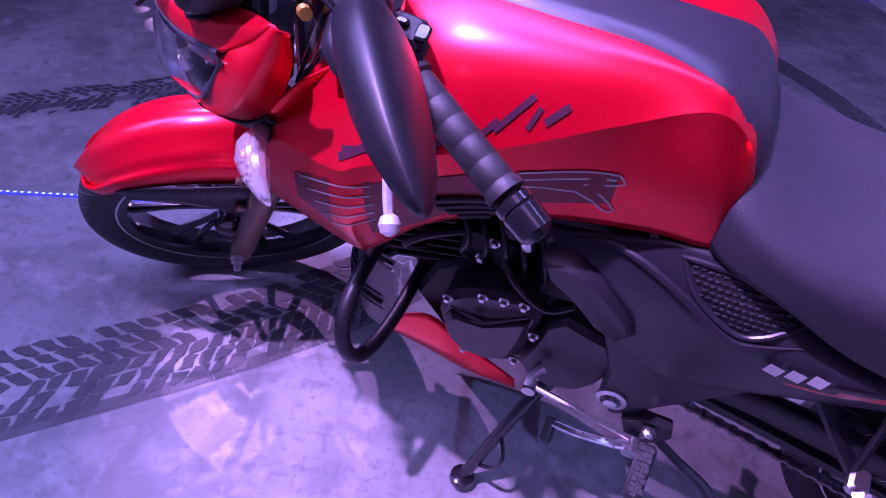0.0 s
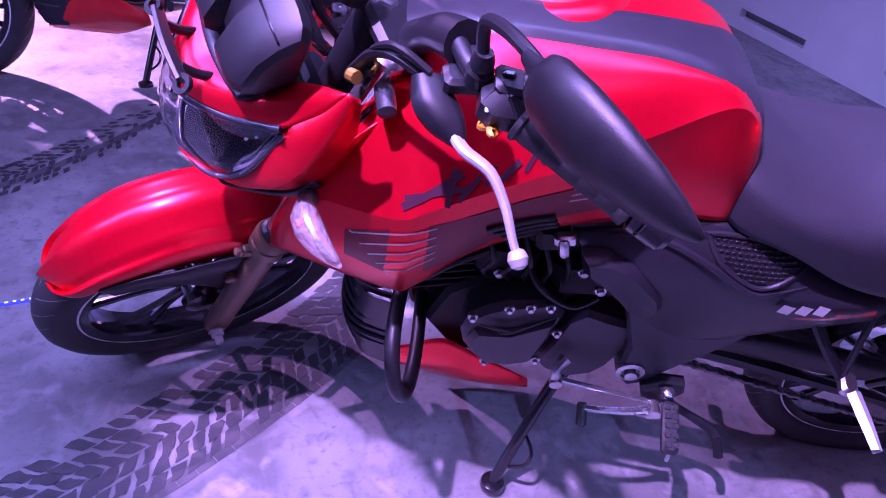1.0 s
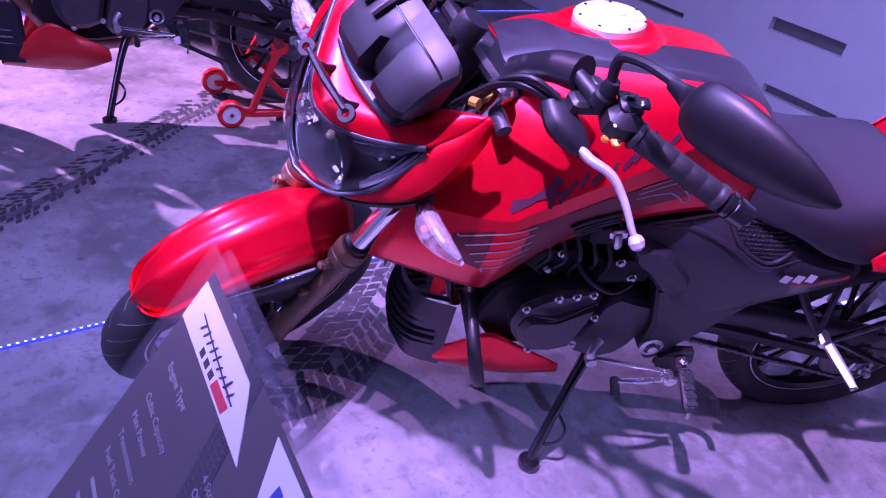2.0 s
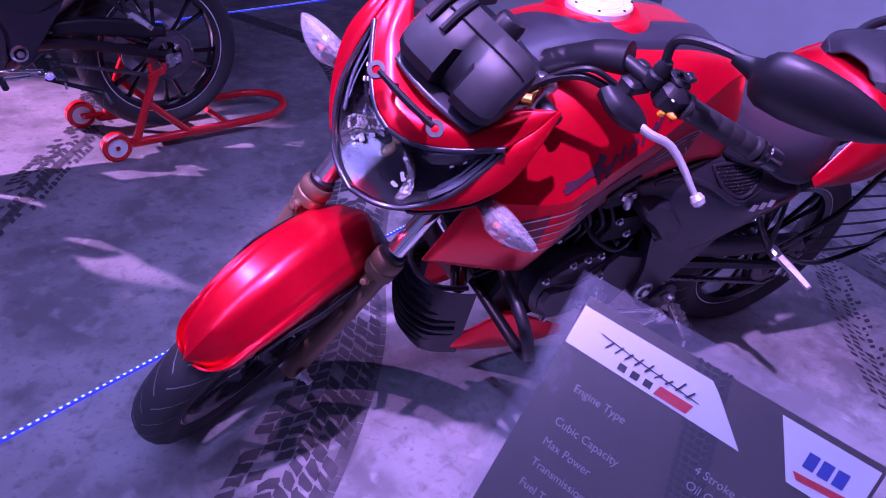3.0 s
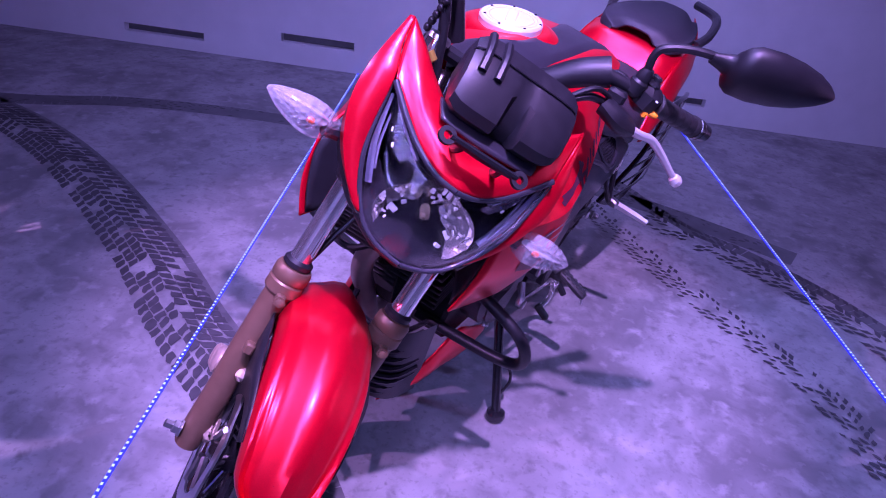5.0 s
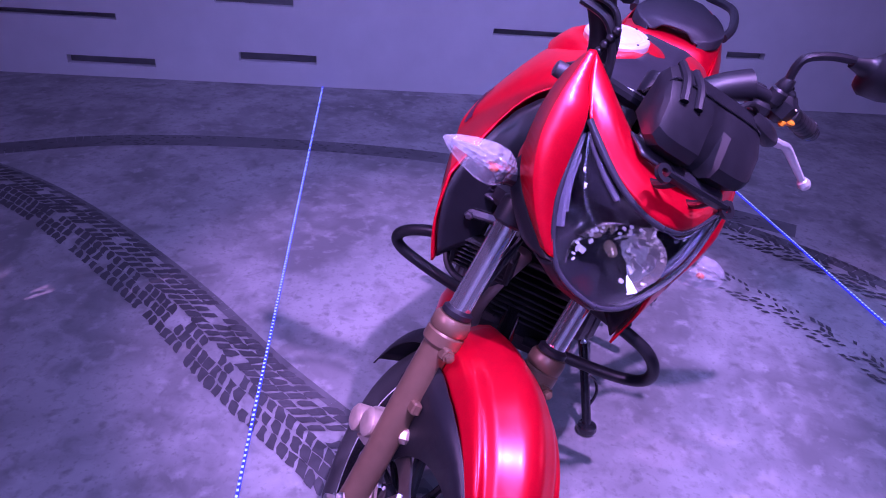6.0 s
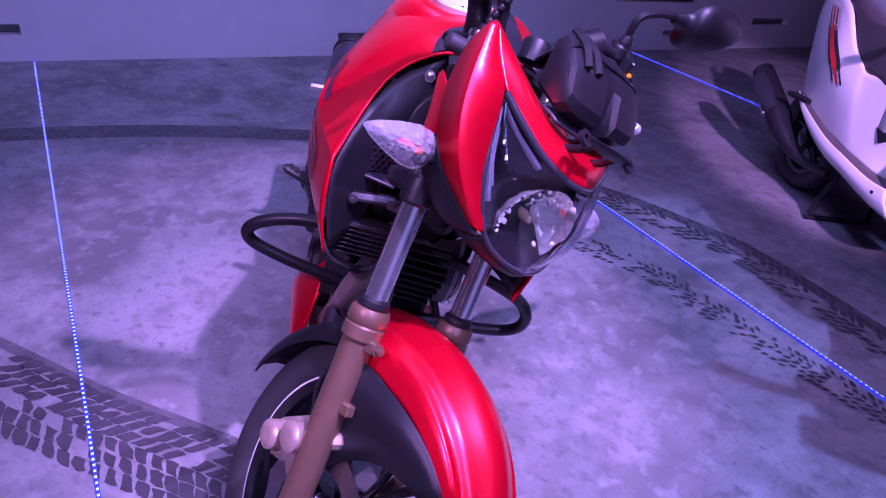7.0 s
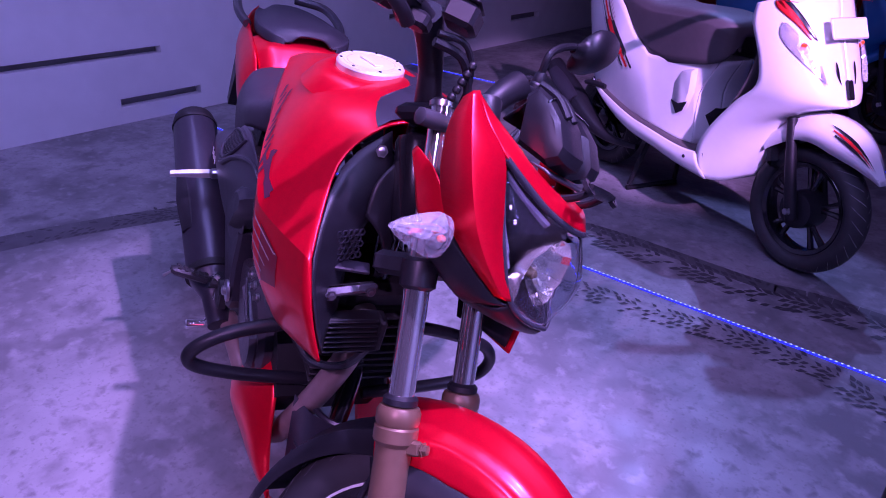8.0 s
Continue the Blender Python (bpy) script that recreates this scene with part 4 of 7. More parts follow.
        lathe(bm, [(0.0085, 0), (0.0085, 0.014), (0.006, 0.016)], 10, (0.300, 0.104, 0.988), (0.3, -1, -0.6))
        part("cable_ferrule", bm, mat("brass_ferrule", (0.55, 0.36, 0.08), 0.35, 0.6, 0.1, 40), perch, "brass cable ferrule", mm)
        # mirror on its bent stem
        bm = B()
        lathe(bm, [(0.015, 0), (0.015, 0.018), (0.012, 0.022), (0.013, 0.03), (0.009, 0.042)], 12, (0.218, 0.212, 1.094), (0.02, -0.1, 1))
        tube(bm, [(0.219, 0.207, 1.130), (0.220, 0.197, 1.154), (0.221, 0.200, 1.172), (0.222, 0.228, 1.192), (0.223, 0.262, 1.206), (0.222, 0.290, 1.212)], 0.0070, 10, 4)
        stem = part("mirror_stem", bm, BLACK, bar, "black bent mirror stem", mm)
        bm = B()
        # shell: rounded sections along its length, broad across, shallow fore and aft
        a, b = Vector((0.222, 0.287, 1.211)), Vector((0.211, 0.481, 1.266))
        d = (b - a).normalized()
        deep = Vector((1, 0, -0.45)).normalized()
        broad = d.cross(deep).normalized()
        rows = []
        for u, w, t in ((-0.10, 0.010, 0.010), (0.0, 0.016, 0.016), (0.06, 0.021, 0.021), (0.07, 0.028, 0.026), (0.11, 0.042, 0.036), (0.18, 0.051, 0.042), (0.36, 0.054, 0.043), (0.56, 0.049, 0.039), (0.74, 0.039, 0.031), (0.88, 0.025, 0.020), (0.96, 0.013, 0.011), (1.0, 0.005, 0.004)):
            c = a + (b - a) * u
            rows.append([c + broad * w * math.cos(q) * (1.0 if math.cos(q) > 0 else 0.92) + deep * t * (0.85 if math.sin(q) > 0 else 0.35) * math.sin(q) for q in (2 * math.pi * i / 20 for i in range(20))])
        vs = grid(bm, rows, True)
        bm.faces.new(list(reversed(vs[0])))
        bm.faces.new(vs[-1])
        part("mirror_shell", bm, BLACK, stem, "matt black mirror shell", mm, 60)


TANK_SET = Matrix.Translation((0, 0.018, 0)) @ Matrix.Diagonal((1, 0.92, 1, 1))  # the tank stands a little to the left


def tank(root, paint):
    """Tank and its side shrouds, creased along each flank; a black strip over the middle."""
    st = [
        (-0.315, [(0, 0.895), (0.06, 0.890), (0.09, 0.882), (0.116, 0.858), (0.135, 0.82), (0.145, 0.785)]),
        (-0.285, [(0, 0.948), (0.07, 0.944), (0.098, 0.940), (0.124, 0.925), (0.152, 0.86), (0.156, 0.785)]),
        (-0.235, [(0, 0.980), (0.085, 0.974), (0.112, 0.972), (0.140, 0.960), (0.164, 0.87), (0.155, 0.780)]),
        (-0.15, [(0, 0.995), (0.090, 0.986), (0.132, 0.972), (0.172, 0.930), (0.176, 0.85), (0.162, 0.765)]),
        (-0.05, [(0, 1.000), (0.094, 0.984), (0.155, 0.955), (0.208, 0.885), (0.202, 0.81), (0.180, 0.745)]),
        (0.05, [(0, 1.000), (0.090, 0.982), (0.168, 0.942), (0.240, 0.850), (0.230, 0.765), (0.198, 0.690)]),
        (0.12, [(0, 0.988), (0.085, 0.970), (0.170, 0.920), (0.255, 0.815), (0.250, 0.72), (0.204, 0.610)]),
        (0.165, [(0, 0.972), (0.080, 0.955), (0.160, 0.900), (0.250, 0.790), (0.246, 0.69), (0.202, 0.592)]),
    ]
    rows = [[Vector((x, y, z)) for y, z in p] for x, p in st]
    rows.append([Vector(p) for p in ((0.185, 0, 0.965), (0.187, 0.078, 0.948), (0.205, 0.150, 0.888), (0.300, 0.203, 0.775), (0.330, 0.198, 0.700), (0.342, 0.178, 0.630))])
    bm = B()
    for s in (1, -1):
        for a, b in ((0, 4), (3, 6)):
            part_rows = [[Vector((p.x, s * p.y, p.z)) for p in r[a:b]] for r in rows]
            skin(bm, part_rows, 5, 5)
    bmesh.ops.remove_doubles(bm, verts=bm.verts, dist=0.0005)
    bm.transform(TANK_SET)
    from_bm = bm.copy()
    t = part("fuel_tank", bm, paint, root, "satin red fuel tank with creased side shrouds", None, 24, 0.004)
    # black strip: over the nose, along the left of the filler, then across the back edge
    from mathutils.bvhtree import BVHTree
    tree = BVHTree.FromBMesh(from_bm)
    def top(x, y, lift=0.003):
        hit, normal, _, _ = tree.ray_cast(Vector((x, y, 1.3)), Vector((0, 0, -1)))
        return (hit if hit is not None else Vector((x, y, 0.95))) + Vector((0, 0, lift))
    bm = B()
    strip = []
    for x, y0, y1 in ((-0.312, -0.02, 0.125), (-0.295, -0.03, 0.132), (-0.270, -0.028, 0.128), (-0.245, -0.018, 0.122), (-0.215, 0.0, 0.116), (-0.17, 0.012, 0.108), (-0.11, 0.022, 0.104), (-0.05, 0.030, 0.102), (0.02, 0.034, 0.100), (0.060, 0.028, 0.098), (0.090, 0.008, 0.096), (0.115, -0.040, 0.095), (0.150, -0.056, 0.093), (0.182, -0.060, 0.092)):
        ys = [y0 + (y1 - y0) * k / 8 for k in range(9)]
        strip.append([top(x, y, 0.0046 if 0 < k < 8 else 0.0) for k, y in enumerate(ys)])
    skin(bm, strip, 3, 1)
    part("tank_strip", bm, GREY_PANEL, t, "black satin strip beside the filler", None, 40)
    # red collar and filler cap, off to the right of the middle
    cx, cy = -0.008, -0.022
    bm = B()
    lathe(bm, [(0.116, -0.026), (0.104, -0.012), (0.092, 0.000), (0.078, 0.007), (0.068, 0.010), (0.063, 0.008)], 40, (cx, cy, 0.990), (0.13, -0.06, 1))
    collar = part("filler_collar", bm, paint, t, "raised red collar", None, 40)
    bm = B()
    lathe(bm, [(0.060, 0.0), (0.060, 0.018), (0.057, 0.022), (0.050, 0.022), (0.049, 0.020), (0.048, 0.022), (0.043, 0.022), (0.042, 0.019), (0.041, 0.022), (0.020, 0.0225), (0.006, 0.0225)], 40, (cx, cy, 0.990), (0.13, -0.06, 1))
    block(bm, (cx + 0.003, cy - 0.001, 1.0135), (0.050, 0.020, 0.004), (0, 7.4, 20), 0.002)
    cap = part("filler_cap", bm, CAP_M, t, "bright aluminium filler cap", None, 30)
    bm = B()
    for i in range(7):
        a = 2 * math.pi * i / 7
        bolt(bm, (cx + 0.053 * math.cos(a), cy + 0.053 * math.sin(a), 1.0115 + 0.06 * 0.053 * math.sin(a) - 0.13 * 0.053 * math.cos(a)), (0.13, -0.06, 1), 0.0018, 0.0016)
    pieces("cap_screw", bm, CAST_DARK, cap)
    return t, from_bm


def onto(tree, x, z, s, lift=0.0016):
    """The place on the tank's flank at x and z, seen square from the side."""
    hit, normal, _, _ = tree.ray_cast(Vector((x, s * 1.0, z)), Vector((0, -s, 0)))
    if hit is None:
        return None
    if normal.length < 0.5:
        normal = Vector((0, s, 0))
    return hit + (normal if normal.y * s > 0 else -normal) * lift


def ribbon(bm, tree, pts, w, s, n=4, lift=0.0016):
    """A painted line on the flank through (x, z) points."""
    line = crom([(x, 0, z) for x, z in pts], n)
    rows = []
    for i, p in enumerate(line):
        d = (line[min(i + 1, len(line) - 1)] - line[max(i - 1, 0)]).normalized()
        q = Vector((-d.z, 0, d.x)) * w * 0.5
        a, b = onto(tree, p.x + q.x, p.z + q.z, s, lift), onto(tree, p.x - q.x, p.z - q.z, s, lift)
        if a is None or b is None:
            continue
        rows.append([a, b])
    if len(rows) > 1:
        grid(bm, rows)


def decals(t, tank_bm):
    from mathutils.bvhtree import BVHTree
    tree = BVHTree.FromBMesh(tank_bm)
    for s in (1, -1):
        # maroon band along the lower flank
        bm = B()
        rows = []
        for x, z0, z1 in ((0.225, 0.690, 0.742), (0.17, 0.675, 0.768), (0.11, 0.672, 0.792), (0.05, 0.705, 0.812), (0.0, 0.76, 0.830), (-0.06, 0.785, 0.845), (-0.12, 0.80, 0.858), (-0.17, 0.815, 0.866)):
            rows.append([q for q in (onto(tree, x, z0 + (z1 - z0) * k / 5, s, 0.0011) for k in range(6))])
        rows = [r for r in rows if None not in r]
        grid(bm, rows)
        part("flank_band", bm, RED_DARK, t, "darker maroon flank band")
        bm = B()
        for i in range(5):
            ribbon(bm, tree, [(0.215 - 0.012 * i, 0.742 - 0.016 * i), (0.16 - 0.008 * i, 0.765 - 0.016 * i), (0.105 - 0.001 * i, 0.788 - 0.017 * i)], 0.0028, s)
        ribbon(bm, tree, [(0.218, 0.745), (0.16, 0.668)], 0.003, s, 1)
        for k in (0, 1):
            ribbon(bm, tree, [(-0.06, 0.845 - 0.012 * k), (-0.13, 0.862 - 0.012 * k), (-0.168, 0.866 - 0.008 * k)], 0.003, s)
        ribbon(bm, tree, [(-0.168, 0.867), (-0.178, 0.855), (-0.158, 0.846), (-0.135, 0.842), (-0.158, 0.826), (-0.176, 0.806), (-0.165, 0.800), (-0.128, 0.826), (-0.06, 0.822)], 0.003, s, 2)
        pieces("pinstripe", bm, SILVER_FILM, t, "thin silver pinstripes")
        # the maker's script stands as plain slanting bars
        bm = B()
        for i, (h0, h1, lean, w) in enumerate(((-0.020, 0.036, 0.034, 0.008), (-0.012, 0.030, 0.002, 0.007), (-0.012, 0.020, 0.012, 0.006), (0.000, 0.022, 0.004, 0.006), (-0.002, 0.020, 0.010, 0.008), (0.000, 0.018, 0.004, 0.006), (0.000, 0.020, 0.008, 0.007), (0.000, 0.040, 0.016, 0.007), (0.000, 0.022, 0.004, 0.006), (0.000, 0.020, 0.010, 0.008))):
            x, z = 0.118 - 0.0225 * i, 0.828 + 0.0095 * i
            ribbon(bm, tree, [(x + lean, z + h0), (x, z + (h0 + h1) / 2), (x - lean, z + h1)], w, s, 3)
        ribbon(bm, tree, [(0.150, 0.818), (0.110, 0.838), (0.070, 0.852)], 0.006, s, 3)
        pieces("script_bar", bm, DARK_FILM, t, "dark slanting bars")
        # black finned cut-out in the lower edge
        bm = B()
        for i in range(6):
            ribbon(bm, tree, [(0.040 - 0.012 * i, 0.775 - 0.013 * i), (-0.005 - 0.010 * i, 0.785 - 0.013 * i), (-0.050 - 0.006 * i, 0.788 - 0.013 * i)], 0.010, s, 3)
        pieces("flank_vent", bm, BLACK, t, "black ribbed vent", None, 30, 0.004)
    tank_bm.free()


def shroud_inside(root):
    for s in (1, -1):
        mm = TANK_SET if s > 0 else TANK_SET @ MIRROR
        bm = B()
        skin(bm, [
            [(0.188, 0.060, 0.945), (0.205, 0.143, 0.884), (0.294, 0.194, 0.776), (0.322, 0.189, 0.704), (0.334, 0.170, 0.638)],
            [(0.200, 0.055, 0.900), (0.222, 0.105, 0.850), (0.252, 0.150, 0.755), (0.275, 0.155, 0.690), (0.285, 0.150, 0.640)],
            [(0.215, 0.050, 0.870), (0.220, 0.080, 0.82), (0.225, 0.110, 0.75), (0.23, 0.115, 0.69), (0.235, 0.12, 0.64)],
        ], 3, 3)
        inner = part("shroud_lining", bm, BLACK, root, "black inner shroud cover", mm, 30, 0.003)
        bm = B()
        for i in range(6):
            for j in range(5):
                y, z = 0.098 + 0.011 * i + (0.0055 if j % 2 else 0), 0.752 + 0.0098 * j
                lathe(bm, [(0.0062, 0.0), (0.0062, 0.004), (0.0046, 0.004), (0.0046, 0.0)], 6, (0.236 + 0.30 * (y - 0.126), y, z), (1, -0.3, 0.1), True)
        pieces("honeycomb_grille", bm, GREY_PANEL, inner, "honeycomb grille", mm)
        bm = B()
        block(bm, (0.240, 0.122, 0.738), (0.024, 0.085, 0.008), (0, 14, 16), 0.002)
        part("lining_ledge", bm, GREY_PANEL, inner, "satin ledge below the grille", mm)
        bm = B()
        skin(bm, [[(0.212, 0.052, 0.905), (0.226, 0.088, 0.870), (0.236, 0.100, 0.820)], [(0.222, 0.045, 0.880), (0.238, 0.062, 0.835), (0.246, 0.070, 0.790)], [(0.222, 0.030, 0.84), (0.236, 0.040, 0.79), (0.240, 0.046, 0.74)]], 4, 4)
        part("lining_fold", bm, BLACK, inner, "black moulded fold", mm, 40, 0.003)
        bm = B()
        bolt(bm, (0.202, 0.078, 0.915), (0.9, 0.3, 0.2), 0.007, 0.004)
        part("screw", bm, STEEL, inner, "", mm)
    bm = B()
    tube(bm, [(0.205, 0, 0.96), (0.16, 0, 0.70), (0.13, 0, 0.45), (0.10, 0, 0.32)], 0.02, 12, 4)
    lathe(bm, [(0.032, -0.08), (0.036, -0.07), (0.036, 0.07), (0.032, 0.08)], 20, (0.235, 0, 0.87), FA)
    for s in (1, -1):
        tube(bm, [(0.20, 0.02 * s, 0.86), (0.0, 0.10 * s, 0.78), (-0.22, 0.12 * s, 0.72), (-0.30, 0.11 * s, 0.42)], 0.018, 10, 4)
        tube(bm, [(-0.25, 0.10 * s, 0.72), (-0.60, 0.10 * s, 0.80), (-0.95, 0.06 * s, 0.84)], 0.013, 8, 4)
    part("frame", bm, GLOSS_BLACK, root, "black tubular frame")


def engine(root, detail=True):
    # finned barrel, leaning ahead
    bm = B()
    for i in range(9):
        c = Vector((0.075 + 0.006 * i, 0, 0.47 + 0.020 * i))
        block(bm, c, (0.155 - 0.004 * abs(i - 4), 0.20 - 0.006 * abs(i - 4), 0.007), (0, 18, 0), 0.002)
    fins = bm
    bm = B()
    block(bm, (0.10, 0, 0.55), (0.11, 0.13, 0.24), (0, 18, 0), 0.02)
    e = part("engine", bm, CAST_DARK, root, "black finned single-cylinder engine")
    pieces("cooling_fin", fins, CAST_DARK, e)
    bm = B()
    block(bm, (0.125, 0, 0.665), (0.13, 0.15, 0.055), (0, 18, 0), 0.015)
    part("cylinder_head", bm, CAST_DARK, e)
    bm = B()
    slab(bm, [(0.06, 0.47), (0.0, 0.525), (-0.14, 0.540), (-0.30, 0.52), (-0.33, 0.40), (-0.25, 0.32), (-0.10, 0.29), (0.03, 0.30), (0.09, 0.38)], -0.13, 0.10, 0.01)
    part("crankcase", bm, CAST_DARK, e, "dark crankcase")
    for s in (1, -1):
        mm = None if s > 0 else MIRROR
        bm = B()
        slab(bm, [(0.026, 0.430), (0.019, 0.482), (-0.010, 0.510), (-0.040, 0.528), (-0.106, 0.545), (-0.140, 0.517), (-0.134, 0.456), (-0.118, 0.372), (-0.072, 0.352), (-0.030, 0.350), (-0.005, 0.366), (0.016, 0.395)], 0.08, 0.158, 0.012)
        c = part("engine_cover", bm, CAST, e, "dark grey cast engine cover", mm, 40)
        bm = B()
        slab(bm, [(0.014, 0.430), (0.004, 0.456), (-0.032, 0.464), (-0.060, 0.468), (-0.126, 0.512), (-0.124, 0.455), (-0.110, 0.384), (-0.070, 0.364), (-0.026, 0.363), (0.002, 0.390)], 0.150, 0.172, 0.010)
        part("cover_dome", bm, CAST, c, "", mm, 40)
        bm = B()
        tube(bm, [(-0.035, 0.170, 0.466), (-0.058, 0.171, 0.474), (-0.122, 0.166, 0.524)], [0.002, 0.0035, 0.002], 8, 3)
        tube(bm, [(0.004, 0.166, 0.478), (-0.025, 0.170, 0.476), (-0.056, 0.171, 0.473)], [0.001, 0.003, 0.003], 8, 3)
        pieces("cover_rib", bm, CAST, c, "", mm)
        bm = B()
        for x, z in ((0.012, 0.484), (-0.044, 0.520), (-0.078, 0.530), (-0.110, 0.537), (-0.137, 0.470), (-0.120, 0.380), (-0.030, 0.356)):
            lathe(bm, [(0.009, -0.004), (0.009, 0.001)], 10, (x, 0.158, z), (0, 1, 0))
            bolt(bm, (x, 0.158, z), (0, 1, 0), 0.0055, 0.008)
        pieces("cover_bolt", bm, STEEL, c, "zinc cover bolts", mm)
        bm = B()
        slab(bm, [(-0.124, 0.361), (-0.138, 0.428), (-0.152, 0.499), (-0.178, 0.525), (-0.224, 0.512), (-0.262, 0.504), (-0.277, 0.442), (-0.258, 0.372), (-0.235, 0.338), (-0.190, 0.318), (-0.145, 0.335)], 0.08, 0.150, 0.010)
        part("sprocket_cover", bm, CAST, e, "dark sprocket cover", mm, 40)
    if not detail:
        return
    # header pipe, oil cooler, hoses
    bm = B()
    tube(bm, [(0.150, -0.015, 0.625), (0.212, -0.035, 0.602), (0.218, -0.055, 0.548), (0.190, -0.073, 0.475), (0.142, -0.080, 0.402), (0.080, -0.092, 0.310), (0.01, -0.105, 0.235), (-0.18, -0.12, 0.21), (-0.38, -0.15, 0.28)], 0.023, 14, 5)
    part("exhaust_pipe", bm, mat("heat_tinted_steel", (0.34, 0.24, 0.22), 0.45, 0.5, 0.25, 20), root, "brown heat-tinted exhaust pipe")
    bm = B()
    for i in range(7):
        block(bm, (0.255, -0.075, 0.60 + 0.009 * i), (0.030, 0.10, 0.003), (0, 12, 0), 0.001)
    cf = bm
    bm = B()
    block(bm, (0.252, -0.075, 0.627), (0.018, 0.10, 0.060), (0, 12, 0), 0.003)
    block(bm, (0.255, -0.022, 0.627), (0.034, 0.012, 0.064), (0, 12, 0), 0.003)
    block(bm, (0.255, -0.128, 0.627), (0.034, 0.012, 0.064), (0, 12, 0), 0.003)
    oc = part("oil_cooler", bm, CAST_DARK, root, "small finned oil cooler")
    pieces("cooler_fin", cf, CAST_DARK, oc)
    bm = B()
    block(bm, (0.264, -0.088, 0.708), (0.022, 0.090, 0.018), (8, 0, 0), 0.007)
    bolt(bm, (0.276, -0.058, 0.711), (1, 0, 0), 0.006, 0.006)
    bolt(bm, (0.276, -0.120, 0.704), (1, 0, 0), 0.006, 0.006)
    part("cooler_bracket", bm, CAST, root, "dark polished cooler bracket")
    bm = B()
    tube(bm, [(0.25, -0.02, 0.61), (0.265, -0.07, 0.57), (0.255, -0.13, 0.575), (0.22, -0.16, 0.62)], 0.007, 8, 5)
    tube(bm, [(0.08, 0.10, 0.52), (0.10, 0.135, 0.55), (0.06, 0.14, 0.60), (0.0, 0.12, 0.62)], 0.007, 8, 5)
    tube(bm, [(-0.05, 0.12, 0.62), (-0.08, 0.15, 0.58), (-0.14, 0.16, 0.55), (-0.18, 0.15, 0.57)], 0.006, 8, 5)
    pieces("engine_hose", bm, BLACK, root, "black engine hoses")
    # air box and wiring under the tank
    bm = B()
    block(bm, (-0.13, 0, 0.665), (0.20, 0.20, 0.13), (0, -8, 0), 0.02)
    block(bm, (-0.03, 0.02, 0.575), (0.10, 0.18, 0.09), (0, 0, 0), 0.015)
    block(bm, (-0.17, 0.04, 0.575), (0.13, 0.17, 0.09), (0, 6, 0), 0.015)
    ab = part("air_box", bm, CAST_DARK, root, "black air box and starter motor", None, 40)
    bm = B()
    for i in range(5):
        tube(bm, [(0.02 - 0.03 * i, 0.118, 0.66), (0.0 - 0.03 * i, 0.135 + 0.004 * (i % 2), 0.615), (0.01 - 0.034 * i, 0.125, 0.57), (-0.01 - 0.03 * i, 0.11, 0.54)], 0.0045, 7, 4)
    pieces("wire", bm, BLACK, ab, "")
    bm = B()
    for x, y, z in ((-0.035, 0.112, 0.60), (-0.02, 0.112, 0.555), (-0.15, 0.126, 0.60), (-0.19, 0.126, 0.56), (0.055, 0.102, 0.61), (0.10, 0.104, 0.60)):
        bolt(bm, (x, y, z), (0, 1, 0), 0.007, 0.008)
    pieces("bolt", bm, STEEL, ab, "")
    # throttle body and cable end beside the tank's lower edge
    bm = B()
    lathe(bm, [(0.026, -0.04), (0.026, 0.04)], 16, (-0.06, 0.03, 0.67), (1, 0, 0.2))
    block(bm, (-0.075, 0.13, 0.69), (0.05, 0.05, 0.05), (0, 10, 0), 0.008)
    part("throttle_body", bm, CAST_DARK, root, "throttle body")
    bm = B()
    block(bm, (-0.088, 0.165, 0.712), (0.034, 0.018, 0.020), (0, 12, 0), 0.004)
    lathe(bm, [(0.006, -0.018), (0.009, -0.012), (0.009, 0.012), (0.006, 0.018)], 8, (-0.088, 0.172, 0.700), (0.3, 0, 1))
    part("clamp_fitting", bm, STEEL, root, "bright metal fitting")


